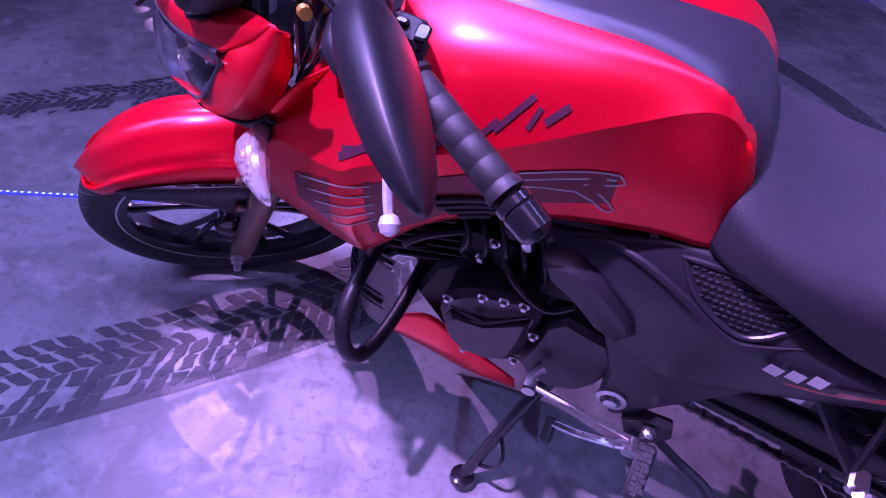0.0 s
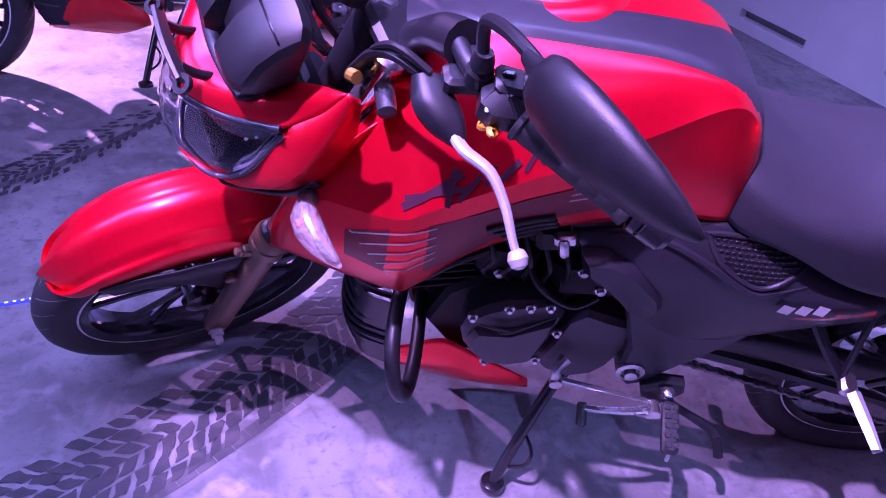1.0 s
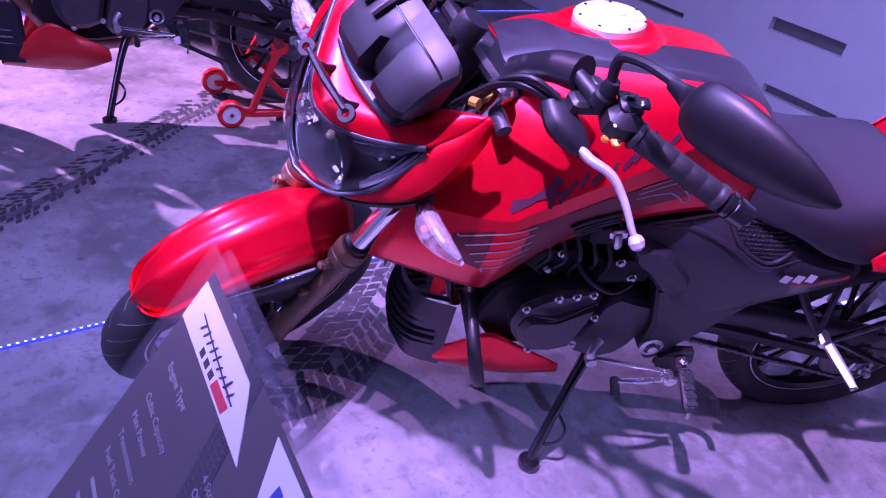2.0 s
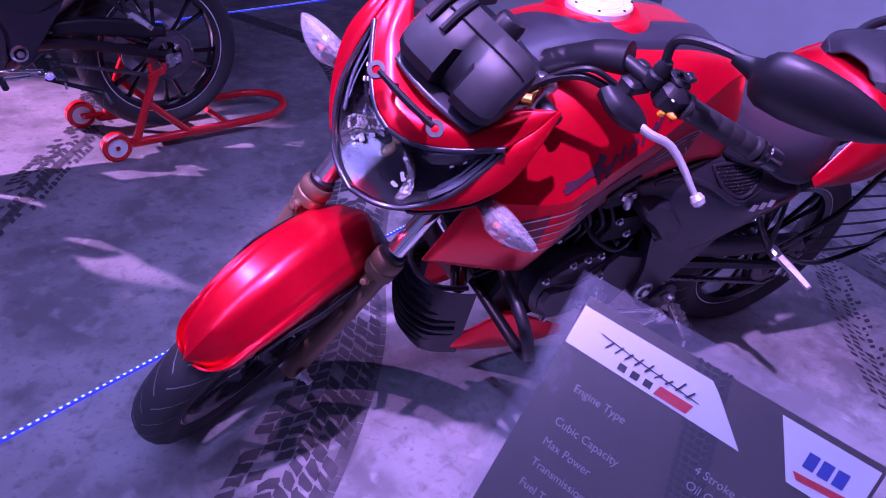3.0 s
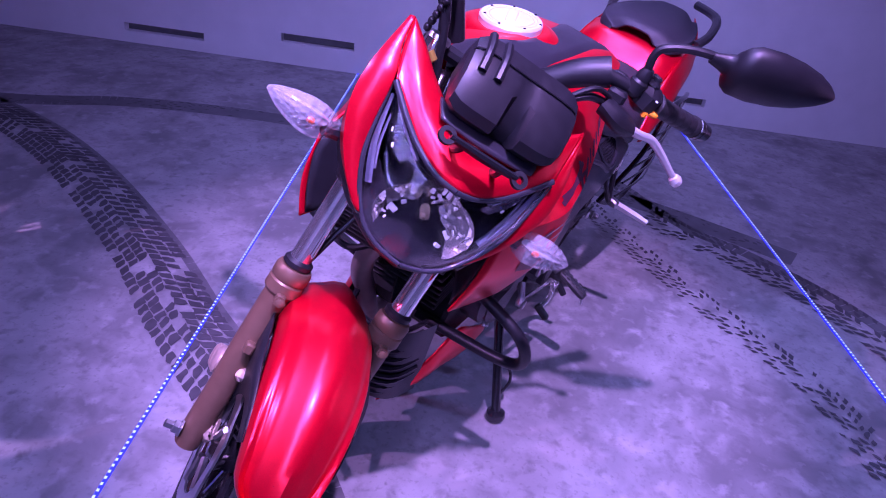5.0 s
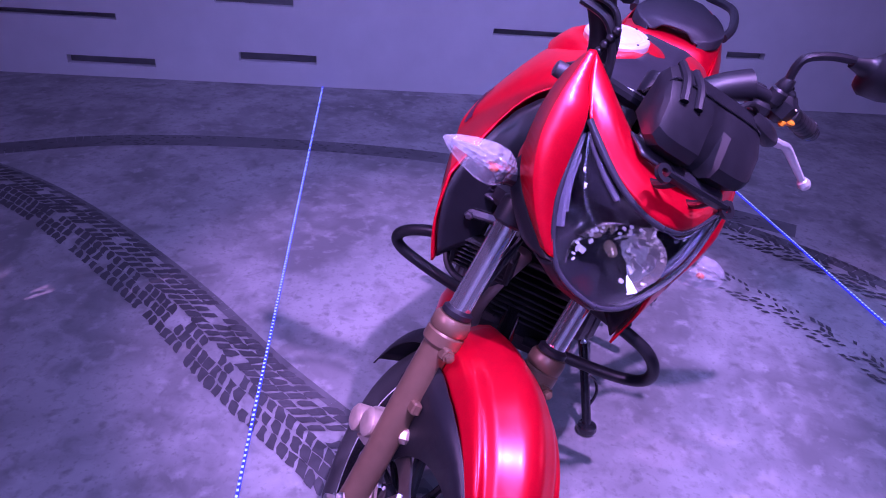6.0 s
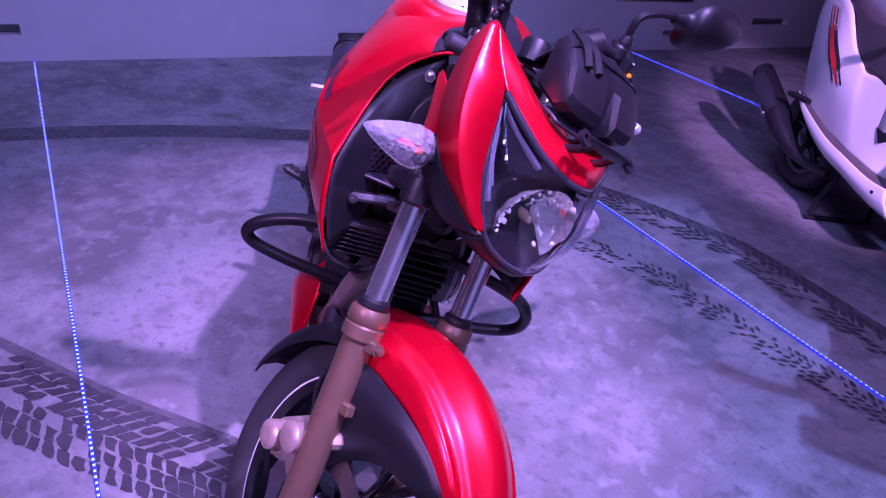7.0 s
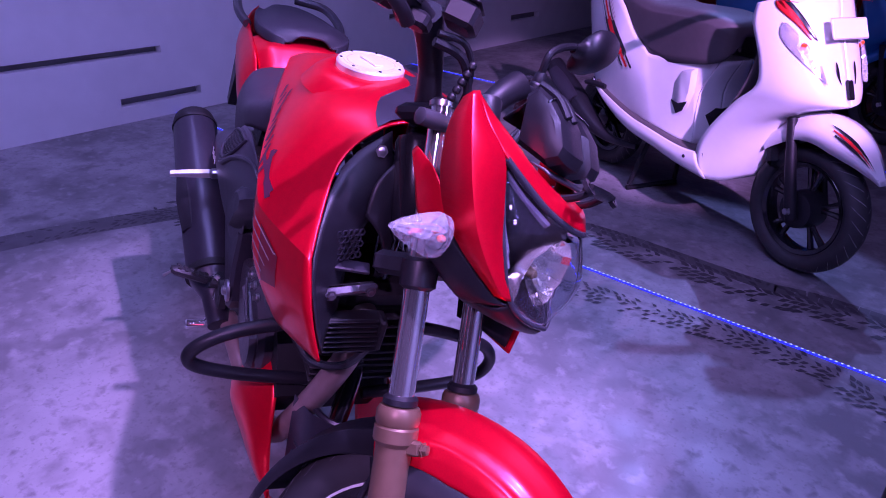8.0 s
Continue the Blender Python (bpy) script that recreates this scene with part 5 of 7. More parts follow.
def belly(root, paint):
    for s in (1, -1):
        bm = B()
        skin(bm, [
            [(0.205, 0.055, 0.205), (0.205, 0.060, 0.198), (0.200, 0.055, 0.190)],
            [(0.125, 0.105, 0.290), (0.13, 0.110, 0.24), (0.12, 0.080, 0.190)],
            [(0.050, 0.125, 0.360), (0.05, 0.130, 0.27), (0.04, 0.095, 0.188)],
            [(-0.02, 0.135, 0.335), (-0.03, 0.140, 0.26), (-0.04, 0.105, 0.190)],
            [(-0.13, 0.135, 0.275), (-0.135, 0.136, 0.25), (-0.135, 0.125, 0.228)],
        ] if s > 0 else [
            [(0.150, -0.130, 0.190), (0.150, -0.135, 0.180), (0.145, -0.120, 0.170)],
            [(0.120, -0.135, 0.300), (0.110, -0.160, 0.250), (0.080, -0.140, 0.172)],
            [(0.070, -0.125, 0.400), (0.030, -0.178, 0.310), (0.000, -0.150, 0.180)],
            [(0.000, -0.125, 0.420), (-0.040, -0.187, 0.310), (-0.070, -0.155, 0.190)],
            [(-0.110, -0.145, 0.330), (-0.130, -0.170, 0.270), (-0.135, -0.155, 0.220)],
        ], 4, 4)
        part("belly_pan", bm, paint, root, "satin red belly pan side", None, 40, 0.003)
    # ribbed dark nose of the belly pan
    bm = B()
    for i in range(9):
        z = 0.235 + 0.022 * i
        w = 0.090 - 0.0035 * abs(i - 3)
        x = 0.225 + 0.016 * math.sin(i / 8 * 3.1)
        tube(bm, [(x - 0.085, -w - 0.01, z), (x - 0.015, -w * 0.85, z), (x + 0.010, 0, z - 0.004), (x - 0.015, w * 0.85, z), (x - 0.085, w + 0.01, z)], 0.006, 6, 4)
    ribs = bm
    bm = B()
    skin(bm, [[(0.13, 0.105, 0.215 + 0.20 * k), (0.205 + 0.014 * math.sin(3.1 * k), 0.078, 0.215 + 0.20 * k), (0.228 + 0.014 * math.sin(3.1 * k), 0, 0.212 + 0.20 * k), (0.205 + 0.014 * math.sin(3.1 * k), -0.078, 0.215 + 0.20 * k), (0.13, -0.105, 0.215 + 0.20 * k)] for k in (0, 0.33, 0.66, 1)], 3, 4)
    bg = part("belly_grille", bm, GREY_PANEL, root, "ribbed charcoal engine cowl", None, 40)
    pieces("rib", ribs, GREY_PANEL, bg)


def crash_bar(root):
    left = [(0.125, 0.03, 0.560), (0.135, 0.12, 0.555), (0.142, 0.21, 0.535), (0.140, 0.268, 0.510), (0.130, 0.296, 0.470), (0.115, 0.290, 0.428), (0.104, 0.245, 0.402), (0.098, 0.16, 0.388), (0.098, 0.04, 0.382)]
    right = [(0.125, -0.03, 0.565), (0.120, -0.12, 0.562), (0.113, -0.21, 0.546), (0.107, -0.268, 0.520), (0.097, -0.294, 0.488), (0.090, -0.280, 0.460), (0.085, -0.22, 0.438), (0.085, -0.15, 0.425), (0.085, -0.04, 0.410)]
    for way in (left, right):
        bm = B()
        tube(bm, way, 0.0125, 14, 5)
        part("crash_bar", bm, BLACK, root, "black tubular leg guard")


TAIL = Matrix.Translation((0, 0.045, 0))  # the tail stands a little to the left


def bodywork(root, paint):
    from mathutils.bvhtree import BVHTree
    # side panels
    for s in (1, -1):
        mm = None if s > 0 else MIRROR
        bm = B()
        skin(bm, [
            [(-0.095, 0.150, 0.722), (-0.115, 0.165, 0.700), (-0.15, 0.172, 0.665), (-0.19, 0.170, 0.62), (-0.225, 0.165, 0.575)],
            [(-0.19, 0.158, 0.752), (-0.20, 0.175, 0.722), (-0.22, 0.184, 0.68), (-0.25, 0.178, 0.60), (-0.275, 0.168, 0.52)],
            [(-0.28, 0.160, 0.782), (-0.295, 0.180, 0.745), (-0.31, 0.195, 0.69), (-0.325, 0.185, 0.59), (-0.335, 0.168, 0.50)],
            [(-0.38, 0.158, 0.772), (-0.39, 0.184, 0.735), (-0.395, 0.200, 0.682), (-0.405, 0.192, 0.60), (-0.40, 0.172, 0.53)],
            [(-0.48, 0.150, 0.728), (-0.485, 0.175, 0.712), (-0.49, 0.198, 0.68), (-0.49, 0.195, 0.635), (-0.485, 0.182, 0.59)],
            [(-0.60, 0.145, 0.705), (-0.60, 0.165, 0.695), (-0.60, 0.185, 0.68), (-0.595, 0.185, 0.66), (-0.59, 0.180, 0.635)],
        ], 4, 3)
        ptree = BVHTree.FromBMesh(bm)
        pan = part("side_panel", bm, GREY_PANEL, root, "charcoal satin side panel", mm, 30, 0.004)
        bm = B()
        slab(bm, [(-0.225, 0.575), (-0.30, 0.60), (-0.44, 0.612), (-0.467, 0.587), (-0.409, 0.493), (-0.342, 0.400), (-0.324, 0.366), (-0.295, 0.352), (-0.268, 0.385), (-0.262, 0.47)], 0.13, 0.172, 0.008)
        part("pivot_cover", bm, GREY_PANEL, pan, "charcoal swingarm pivot cover", mm, 30)
        bm = B()
        lathe(bm, [(0.026, 0), (0.026, 0.006), (0.018, 0.008), (0.017, 0.002), (0.011, 0.002), (0.011, 0.014), (0.006, 0.016)], 20, (-0.288, 0.170, 0.403), (0, 1, 0))
        part("pivot_bolt", bm, STEEL, pan, "bright pivot bolt", mm)
        bm = B()
        slab(bm, [(-0.115, 0.700), (-0.150, 0.708), (-0.194, 0.695), (-0.262, 0.628), (-0.269, 0.602), (-0.255, 0.578), (-0.220, 0.590), (-0.159, 0.642), (-0.122, 0.674)], 0.15, 0.197, 0.014)
        part("throttle_cover", bm, GREY_PANEL, pan, "raised charcoal throttle cover", mm, 50)
        bm = B()
        ridge = [onto(ptree, x, z, 1, 0.001) for x, z in ((-0.150, 0.728), (-0.190, 0.742), (-0.240, 0.740), (-0.300, 0.720), (-0.366, 0.688), (-0.405, 0.694), (-0.450, 0.706))]
        tube(bm, ridge, [0.003, 0.005, 0.006, 0.006, 0.008, 0.004, 0.001], 8, 4)
        part("panel_ridge", bm, GREY_PANEL, pan, "", mm)
        # vent with its mesh
        bm = B()
        rim = [(-0.276, 0.768), (-0.312, 0.727), (-0.370, 0.699), (-0.408, 0.712), (-0.442, 0.736), (-0.402, 0.755), (-0.334, 0.770)]
        tube(bm, [onto(ptree, x, z, 1, 0.002) for x, z in rim], 0.0042, 8, 4, closed=True)
        vent = part("vent_frame", bm, GREY_PANEL, pan, "satin vent frame", mm)
        bm = B()
        for i in range(17):
            for j in range(9):
                x, z = -0.285 - 0.0092 * i - 0.0025 * (j % 2), 0.762 - 0.0075 * j
                inside = all((x - a[0]) * (b[1] - a[1]) - (z - a[1]) * (b[0] - a[0]) > 0.0002 for a, b in zip(rim, rim[1:] + rim[:1]))
                if inside:
                    block(bm, onto(ptree, x, z, 1, 0.001), (0.0070, 0.003, 0.0050), (0, 10, 0), 0.0008)
        pieces("vent_mesh", bm, BLACK, vent, "fine vent mesh", mm)
        # badge: plain bars where the maker's letters stand
        bm = B()
        for i in range(3):
            x, z = -0.432 - 0.0265 * i, 0.668 + 0.0025 * i
            ribbon(bm, ptree, [(x + 0.002, z - 0.009), (x - 0.002, z + 0.009)], 0.020, 1, 3, 0.007)
        pieces("badge_bar", bm, WHITE_FILM, pan, "white badge bars", mm)
        bm = B()
        ribbon(bm, ptree, [(-0.455, 0.650), (-0.50, 0.655), (-0.535, 0.663)], 0.005, 1, 3, 0.007)
        ribbon(bm, ptree, [(-0.512, 0.664), (-0.545, 0.668), (-0.572, 0.676)], 0.009, 1, 3, 0.007)
        pieces("badge_flash", bm, STAND_RED, pan, "red badge flash", mm)
    # rider's seat, then the red tail that rises before the pillion's seat
    def saddle(name, st, label, set_left):
        bm = B()
        skin(bm, [[(x, 0, z + 0.010), (x, w * 0.6, z + 0.006), (x, w, z - 0.012), (x - 0.004, we, (z + zb) / 2 + 0.005), (x, we, zb)] for x, w, z, we, zb in st], 5, 4, True)
        bmesh.ops.remove_doubles(bm, verts=bm.verts, dist=0.0005)
        return part(name, bm, VINYL, root, label, Matrix.Translation((0, set_left, 0)), 60, 0.006)
    saddle("seat", [(-0.275, 0.080, 0.900, 0.115, 0.800), (-0.315, 0.112, 0.878, 0.148, 0.780), (-0.40, 0.140, 0.845, 0.170, 0.765), (-0.50, 0.150, 0.828, 0.172, 0.722), (-0.60, 0.145, 0.836, 0.165, 0.705), (-0.655, 0.125, 0.850, 0.140, 0.730)], "black vinyl rider's seat", 0.022)
    saddle("pillion_seat", [(-0.712, 0.055, 0.928, 0.070, 0.900), (-0.74, 0.095, 0.945, 0.108, 0.905), (-0.82, 0.115, 0.955, 0.128, 0.912), (-0.95, 0.100, 0.962, 0.112, 0.920), (-1.05, 0.070, 0.962, 0.085, 0.930)], "black vinyl pillion seat", 0.05)
    bm = B()
    skin(bm, [
        [(-0.650, 0, 0.840), (-0.652, 0.09, 0.834), (-0.655, 0.124, 0.806)],
        [(-0.690, 0, 0.888), (-0.690, 0.09, 0.882), (-0.688, 0.132, 0.845)],
        [(-0.720, 0, 0.912), (-0.720, 0.09, 0.906), (-0.722, 0.136, 0.874)],
        [(-0.80, 0, 0.920), (-0.80, 0.09, 0.918), (-0.80, 0.138, 0.900)],
    ], 4, 4, True)
    bmesh.ops.remove_doubles(bm, verts=bm.verts, dist=0.0005)
    part("tail_cowl", bm, paint, root, "satin red cowl before the pillion seat", TAIL, 40, 0.003)
    # tail
    for s in (1, -1):
        mm = TAIL if s > 0 else TAIL @ MIRROR
        bm = B()
        skin(bm, [
            [(-0.585, 0.150, 0.725), (-0.59, 0.166, 0.712), (-0.60, 0.155, 0.700)],
            [(-0.668, 0.138, 0.825), (-0.70, 0.172, 0.76), (-0.72, 0.150, 0.690)],
            [(-0.735, 0.136, 0.885), (-0.80, 0.168, 0.82), (-0.84, 0.145, 0.700)],
            [(-0.95, 0.125, 0.930), (-0.98, 0.145, 0.86), (-0.99, 0.120, 0.745)],
            [(-1.12, 0.070, 0.950), (-1.14, 0.080, 0.90), (-1.13, 0.070, 0.82)],
        ], 4, 4)
        part("tail_panel", bm, paint, root, "satin red tail panel", mm, 40, 0.003)
        bm = B()
        tube(bm, [(-0.90, 0.135, 0.92), (-0.98, 0.150, 0.945), (-1.10, 0.130, 0.975), (-1.16, 0.05, 0.98)], 0.013, 10, 5)
        part("grab_rail", bm, CAST, root, "dark alloy grab rail", mm)
    bm = B()
    block(bm, (-1.15, 0, 0.88), (0.03, 0.12, 0.06), (0, -20, 0), 0.012)
    part("tail_lamp", bm, mat("tail_lamp_red", (0.35, 0.01, 0.01), 0.2, 0, 0.1, 20), root, "red tail lamp")
    # rear mudguard
    bm = B()
    slab(bm, [(-0.62, 0.70), (-0.95, 0.80), (-1.14, 0.86), (-1.26, 0.62), (-1.24, 0.60), (-1.10, 0.78), (-0.90, 0.72), (-0.66, 0.64)], -0.07, 0.07, 0.01)
    part("rear_fender", bm, BLACK, root, "black rear mudguard")


def running_gear(root, rear, chain_y=0.085):
    bm = B()
    for s in (1, -1):
        tube(bm, [(-0.29, 0.085 * s, 0.405), (-0.50, 0.10 * s, 0.385), (rear.x + 0.02, 0.105 * s, rear.z + 0.005)], [0.030, 0.026, 0.020], 8, 4, 0.6)
    tube(bm, [(-0.42, -0.10, 0.40), (-0.42, 0.10, 0.40)], 0.025, 10, 1)
    part("swingarm", bm, BLACK, root, "black box-section swingarm")
    bm = B()
    for s in (1, -1):
        block(bm, (rear.x, 0.118 * s, rear.z), (0.06, 0.012, 0.035), (0, 0, 0), 0.004)
        lathe(bm, [(0.017, 0), (0.017, 0.012), (0.010, 0.014), (0.009, 0.028), (0.006, 0.03)], 6, (rear.x, 0.122 * s, rear.z), (0, s, 0))
    pieces("chain_adjuster", bm, STEEL, root, "bright axle adjusters")
    # chain: links along the loop round both sprockets
    r0, r1 = 0.036, 0.088
    c0, c1 = Vector((-0.24, chain_y, 0.415)), Vector((rear.x, chain_y, rear.z))
    loop = [c0 + Vector((0, 0, r0)), c1 + Vector((0, 0, r1))]
    loop += [c1 + Vector((-r1 * math.sin(a), 0, r1 * math.cos(a))) for a in (0.5, 1.0, 1.57, 2.1, 2.6)]
    loop += [c1 + Vector((0, 0, -r1)), c0 + Vector((0, 0, -r0))]
    loop += [c0 + Vector((r0 * math.sin(a), 0, -r0 * math.cos(a))) for a in (0.8, 1.57, 2.3)]
    pts = []
    for a, b in zip(loop, loop[1:] + loop[:1]):
        k = max(1, int((b - a).length / 0.0145))
        pts += [a.lerp(b, i / k) for i in range(k)]
    bm = B()
    for i, p in enumerate(pts):
        q = pts[(i + 1) % len(pts)]
        ang = math.degrees(math.atan2(-(q - p).z, (q - p).x))
        block(bm, (p + q) / 2, ((q - p).length * 1.25, 0.013 if i % 2 else 0.018, 0.013), (0, ang, 0), 0.003)
    tagged(part("drive_chain", bm, CHAIN, root, "oily steel drive chain"), kind="stuff")
    bm = B()
    lathe(bm, [(0.082, -0.003), (0.086, 0), (0.082, 0.003), (0.05, 0.003), (0.05, -0.003)], 36, c1, (0, 1, 0), True)
    for i in range(5):
        a = 1.2566 * i
        tube(bm, [c1 + Vector((0.03 * math.cos(a), 0, 0.03 * math.sin(a))), c1 + Vector((0.055 * math.cos(a), 0, 0.055 * math.sin(a)))], 0.008, 6, 1)
    part("rear_sprocket", bm, CHAIN, root, "rear sprocket")
    bm = B()
    skin(bm, [[(-0.40, 0.10, 0.470), (-0.40, 0.118, 0.462), (-0.41, 0.118, 0.43)], [(-0.52, 0.10, 0.475), (-0.52, 0.118, 0.465), (-0.53, 0.118, 0.42)], [(-0.66, 0.10, 0.455), (-0.66, 0.118, 0.445), (-0.66, 0.118, 0.395)], [(rear.x + 0.02, 0.10, 0.425), (rear.x + 0.02, 0.118, 0.415), (rear.x + 0.02, 0.118, 0.385)]], 3, 3)
    part("chain_guard", bm, BLACK, root, "black chain guard", None, 40, 0.003)


def controls(root):
    """Pegs, gear lever, stand, pillion pegs, exhaust can."""
    for s in (1, -1):
        mm = None if s > 0 else MIRROR
        bm = B()
        slab(bm, [(-0.315, 0.375), (-0.345, 0.40), (-0.39, 0.40), (-0.40, 0.37), (-0.37, 0.325), (-0.335, 0.325)], 0.165, 0.185, 0.004)
        hang = part("peg_hanger", bm, BLACK, root, "black footpeg hanger", mm)
        if s < 0:  # the peg beside the silencer stands tipped up
            mm = Matrix.Translation((-0.37, -0.19, 0.375)) @ Matrix.Rotation(radians(-40), 4, "X") @ Matrix.Translation((0.37, 0.19, -0.375)) @ MIRROR
        bm = B()
        tube(bm, [(-0.360, 0.186, 0.385), (-0.361, 0.205, 0.376)], 0.012, 10, 1)
        block(bm, (-0.3655, 0.252, 0.360), (0.030, 0.092, 0.020), (-20, 0, -3), 0.006)
        peg = part("footpeg", bm, GRIP, hang, "ribbed rubber footpeg", mm)
        bm = B()
        for i in range(5):
            for k in (-1, 1):
                block(bm, (-0.3655 + 0.007 * k, 0.222 + 0.0155 * i, 0.3815 - 0.0056 * i), (0.010, 0.010, 0.005), (-20, 0, -3), 0.001)
        pieces("peg_rib", bm, GRIP, peg, "", mm)
        bm = B()
        bolt(bm, (-0.360, 0.20, 0.392), (0, 0, 1), 0.008, 0.008)
        lathe(bm, [(0.003, 0), (0.004, 0.02), (0.002, 0.022)], 8, (-0.368, 0.288, 0.338), (0, 0.3, -1))
        pieces("peg_pin", bm, STEEL, peg, "", mm)
        # pillion peg on its V bracket, higher beside the silencer
        mm = None if s > 0 else Matrix.Translation((0.035, 0.035, 0.075)) @ MIRROR
        bm = B()
        tube(bm, [(-0.500, 0.168, 0.640), (-0.555, 0.185, 0.570), (-0.612, 0.198, 0.510)], [0.016, 0.012, 0.013], 8, 3, 0.5)
        tube(bm, [(-0.600, 0.165, 0.660), (-0.607, 0.185, 0.58), (-0.616, 0.198, 0.510)], [0.014, 0.011, 0.013], 8, 3, 0.5)
        vb = part("pillion_bracket", bm, BLACK, root, "black V-shaped pillion bracket", mm)
        bm = B()
        block(bm, (-0.622, 0.212, 0.505), (0.028, 0.040, 0.022), (-8, 0, -6), 0.005)
        part("pillion_hinge", bm, STEEL, vb, "", mm)
        bm = B()
        skin(bm, [[(-0.612, 0.225, 0.508), (-0.625, 0.225, 0.514), (-0.640, 0.225, 0.507), (-0.626, 0.225, 0.490), (-0.612, 0.225, 0.508)], [(-0.622, 0.28, 0.500), (-0.634, 0.28, 0.506), (-0.648, 0.28, 0.499), (-0.636, 0.28, 0.484), (-0.622, 0.28, 0.500)], [(-0.632, 0.322, 0.492), (-0.642, 0.322, 0.497), (-0.652, 0.322, 0.491), (-0.642, 0.322, 0.480), (-0.632, 0.322, 0.492)]], 3, 1)
        part("pillion_peg", bm, ALLOY, vb, "bare alloy pillion peg", mm)
    # gear lever and its rod
    bm = B()
    tube(bm, [(-0.345, 0.205, 0.340), (-0.31, 0.218, 0.346), (-0.26, 0.226, 0.349), (-0.215, 0.226, 0.350)], [0.010, 0.0075, 0.0065, 0.006], 10, 4)
    lathe(bm, [(0.014, -0.012), (0.014, 0.014)], 14, (-0.348, 0.205, 0.338), (0, 1, 0))
    gl = part("gear_lever", bm, CHROME, root, "chromed gear lever")
    bm = B()
    lathe(bm, [(0.006, 0), (0.010, 0.004), (0.010, 0.040), (0.006, 0.044)], 12, (-0.213, 0.215, 0.350), (0, 0.85, -0.5))
    part("lever_rubber", bm, GRIP, gl, "black rubber toe piece")
    bm = B()
    tube(bm, [(-0.340, 0.198, 0.350), (-0.165, 0.185, 0.368)], 0.0055, 8, 1)
    part("gear_rod", bm, CHROME, gl, "chromed shift rod")
    bm = B()
    tube(bm, [(-0.160, 0.185, 0.366), (-0.155, 0.182, 0.392), (-0.170, 0.165, 0.408)], [0.012, 0.008, 0.012], 10, 3)
    lathe(bm, [(0.012, -0.010), (0.012, 0.010)], 12, (-0.160, 0.188, 0.366), (0, 1, 0))
    part("gear_crank", bm, STEEL, gl, "steel shift crank")
    # brake pedal on the other side
    bm = B()
    tube(bm, [(-0.395, -0.178, 0.365), (-0.390, -0.185, 0.32), (-0.384, -0.195, 0.275), (-0.383, -0.205, 0.258)], 0.006, 10, 4)
    lathe(bm, [(0.006, 0), (0.011, 0.003), (0.012, 0.044), (0.008, 0.048)], 12, (-0.383, -0.200, 0.256), (0, -1, 0))
    lathe(bm, [(0.010, -0.012), (0.014, -0.010), (0.014, 0.010), (0.010, 0.012)], 14, (-0.393, -0.184, 0.372), (0, 1, 0))
    part("brake_pedal", bm, CHROME, root, "chromed brake pedal")
    # side stand, down
    bm = B()
    foot = Vector((-0.100, 0.262, 0.072))
    tube(bm, [(-0.195, 0.125, 0.325), (-0.160, 0.17, 0.250), foot], [0.016, 0.012, 0.012], 12, 3)
    block(bm, (-0.205, 0.115, 0.345), (0.07, 0.03, 0.06), (0, 20, 0), 0.006)
    lathe(bm, [(0.024, -0.012), (0.026, -0.006), (0.024, 0.004), (0.012, 0.010)], 14, foot, (0, -0.2164, 0.9763))
    sd = part("side_stand", bm, GLOSS_BLACK, root, "black side stand, folded down")
    bm = B()
    tube(bm, [(-0.142, 0.205, 0.190), (-0.16, 0.235, 0.168), (-0.152, 0.25, 0.140), (-0.125, 0.245, 0.115)], 0.004, 8, 4)
    part("stand_hook", bm, GLOSS_BLACK, sd)
    # centre stand lever
    bm = B()
    tube(bm, [(-0.36, 0.13, 0.30), (-0.43, 0.155, 0.272), (-0.50, 0.175, 0.245), (-0.52, 0.20, 0.235)], [0.010, 0.008, 0.010, 0.010], 8, 4)
    tube(bm, [(-0.515, 0.195, 0.245), (-0.525, 0.22, 0.215)], 0.010, 8, 1)
    part("centre_stand", bm, BLACK, root, "black centre stand lever")
    # exhaust can
    bm = B()
    d = Vector((-0.50, -0.03, 0.30)).normalized()
    lathe(bm, [(0.028, -0.08), (0.034, 0.0), (0.058, 0.05), (0.064, 0.10), (0.067, 0.38), (0.060, 0.56), (0.051, 0.605), (0.030, 0.61), (0.028, 0.57)], 28, (-0.42, -0.175, 0.31), d)
    can = part("muffler", bm, GREY_PANEL, root, "charcoal exhaust silencer", None, 40)
    bm = B()
    lathe(bm, [(0.068, 0.06), (0.068, 0.075), (0.066, 0.08)], 28, (-0.42, -0.175, 0.31), d)
    lathe(bm, [(0.062, 0.565), (0.063, 0.57), (0.054, 0.602)], 28, (-0.42, -0.175, 0.31), d)
    pieces("muffler_band", bm, CAST_DARK, can, "dark end bands")
    bm = B()
    tube(bm, [(-0.56, -0.237, 0.43), (-0.65, -0.247, 0.485), (-0.76, -0.246, 0.545)], [0.02, 0.024, 0.014], 10, 3, 0.4)
    part("heat_shield", bm, BLACK, can, "black heat shield")


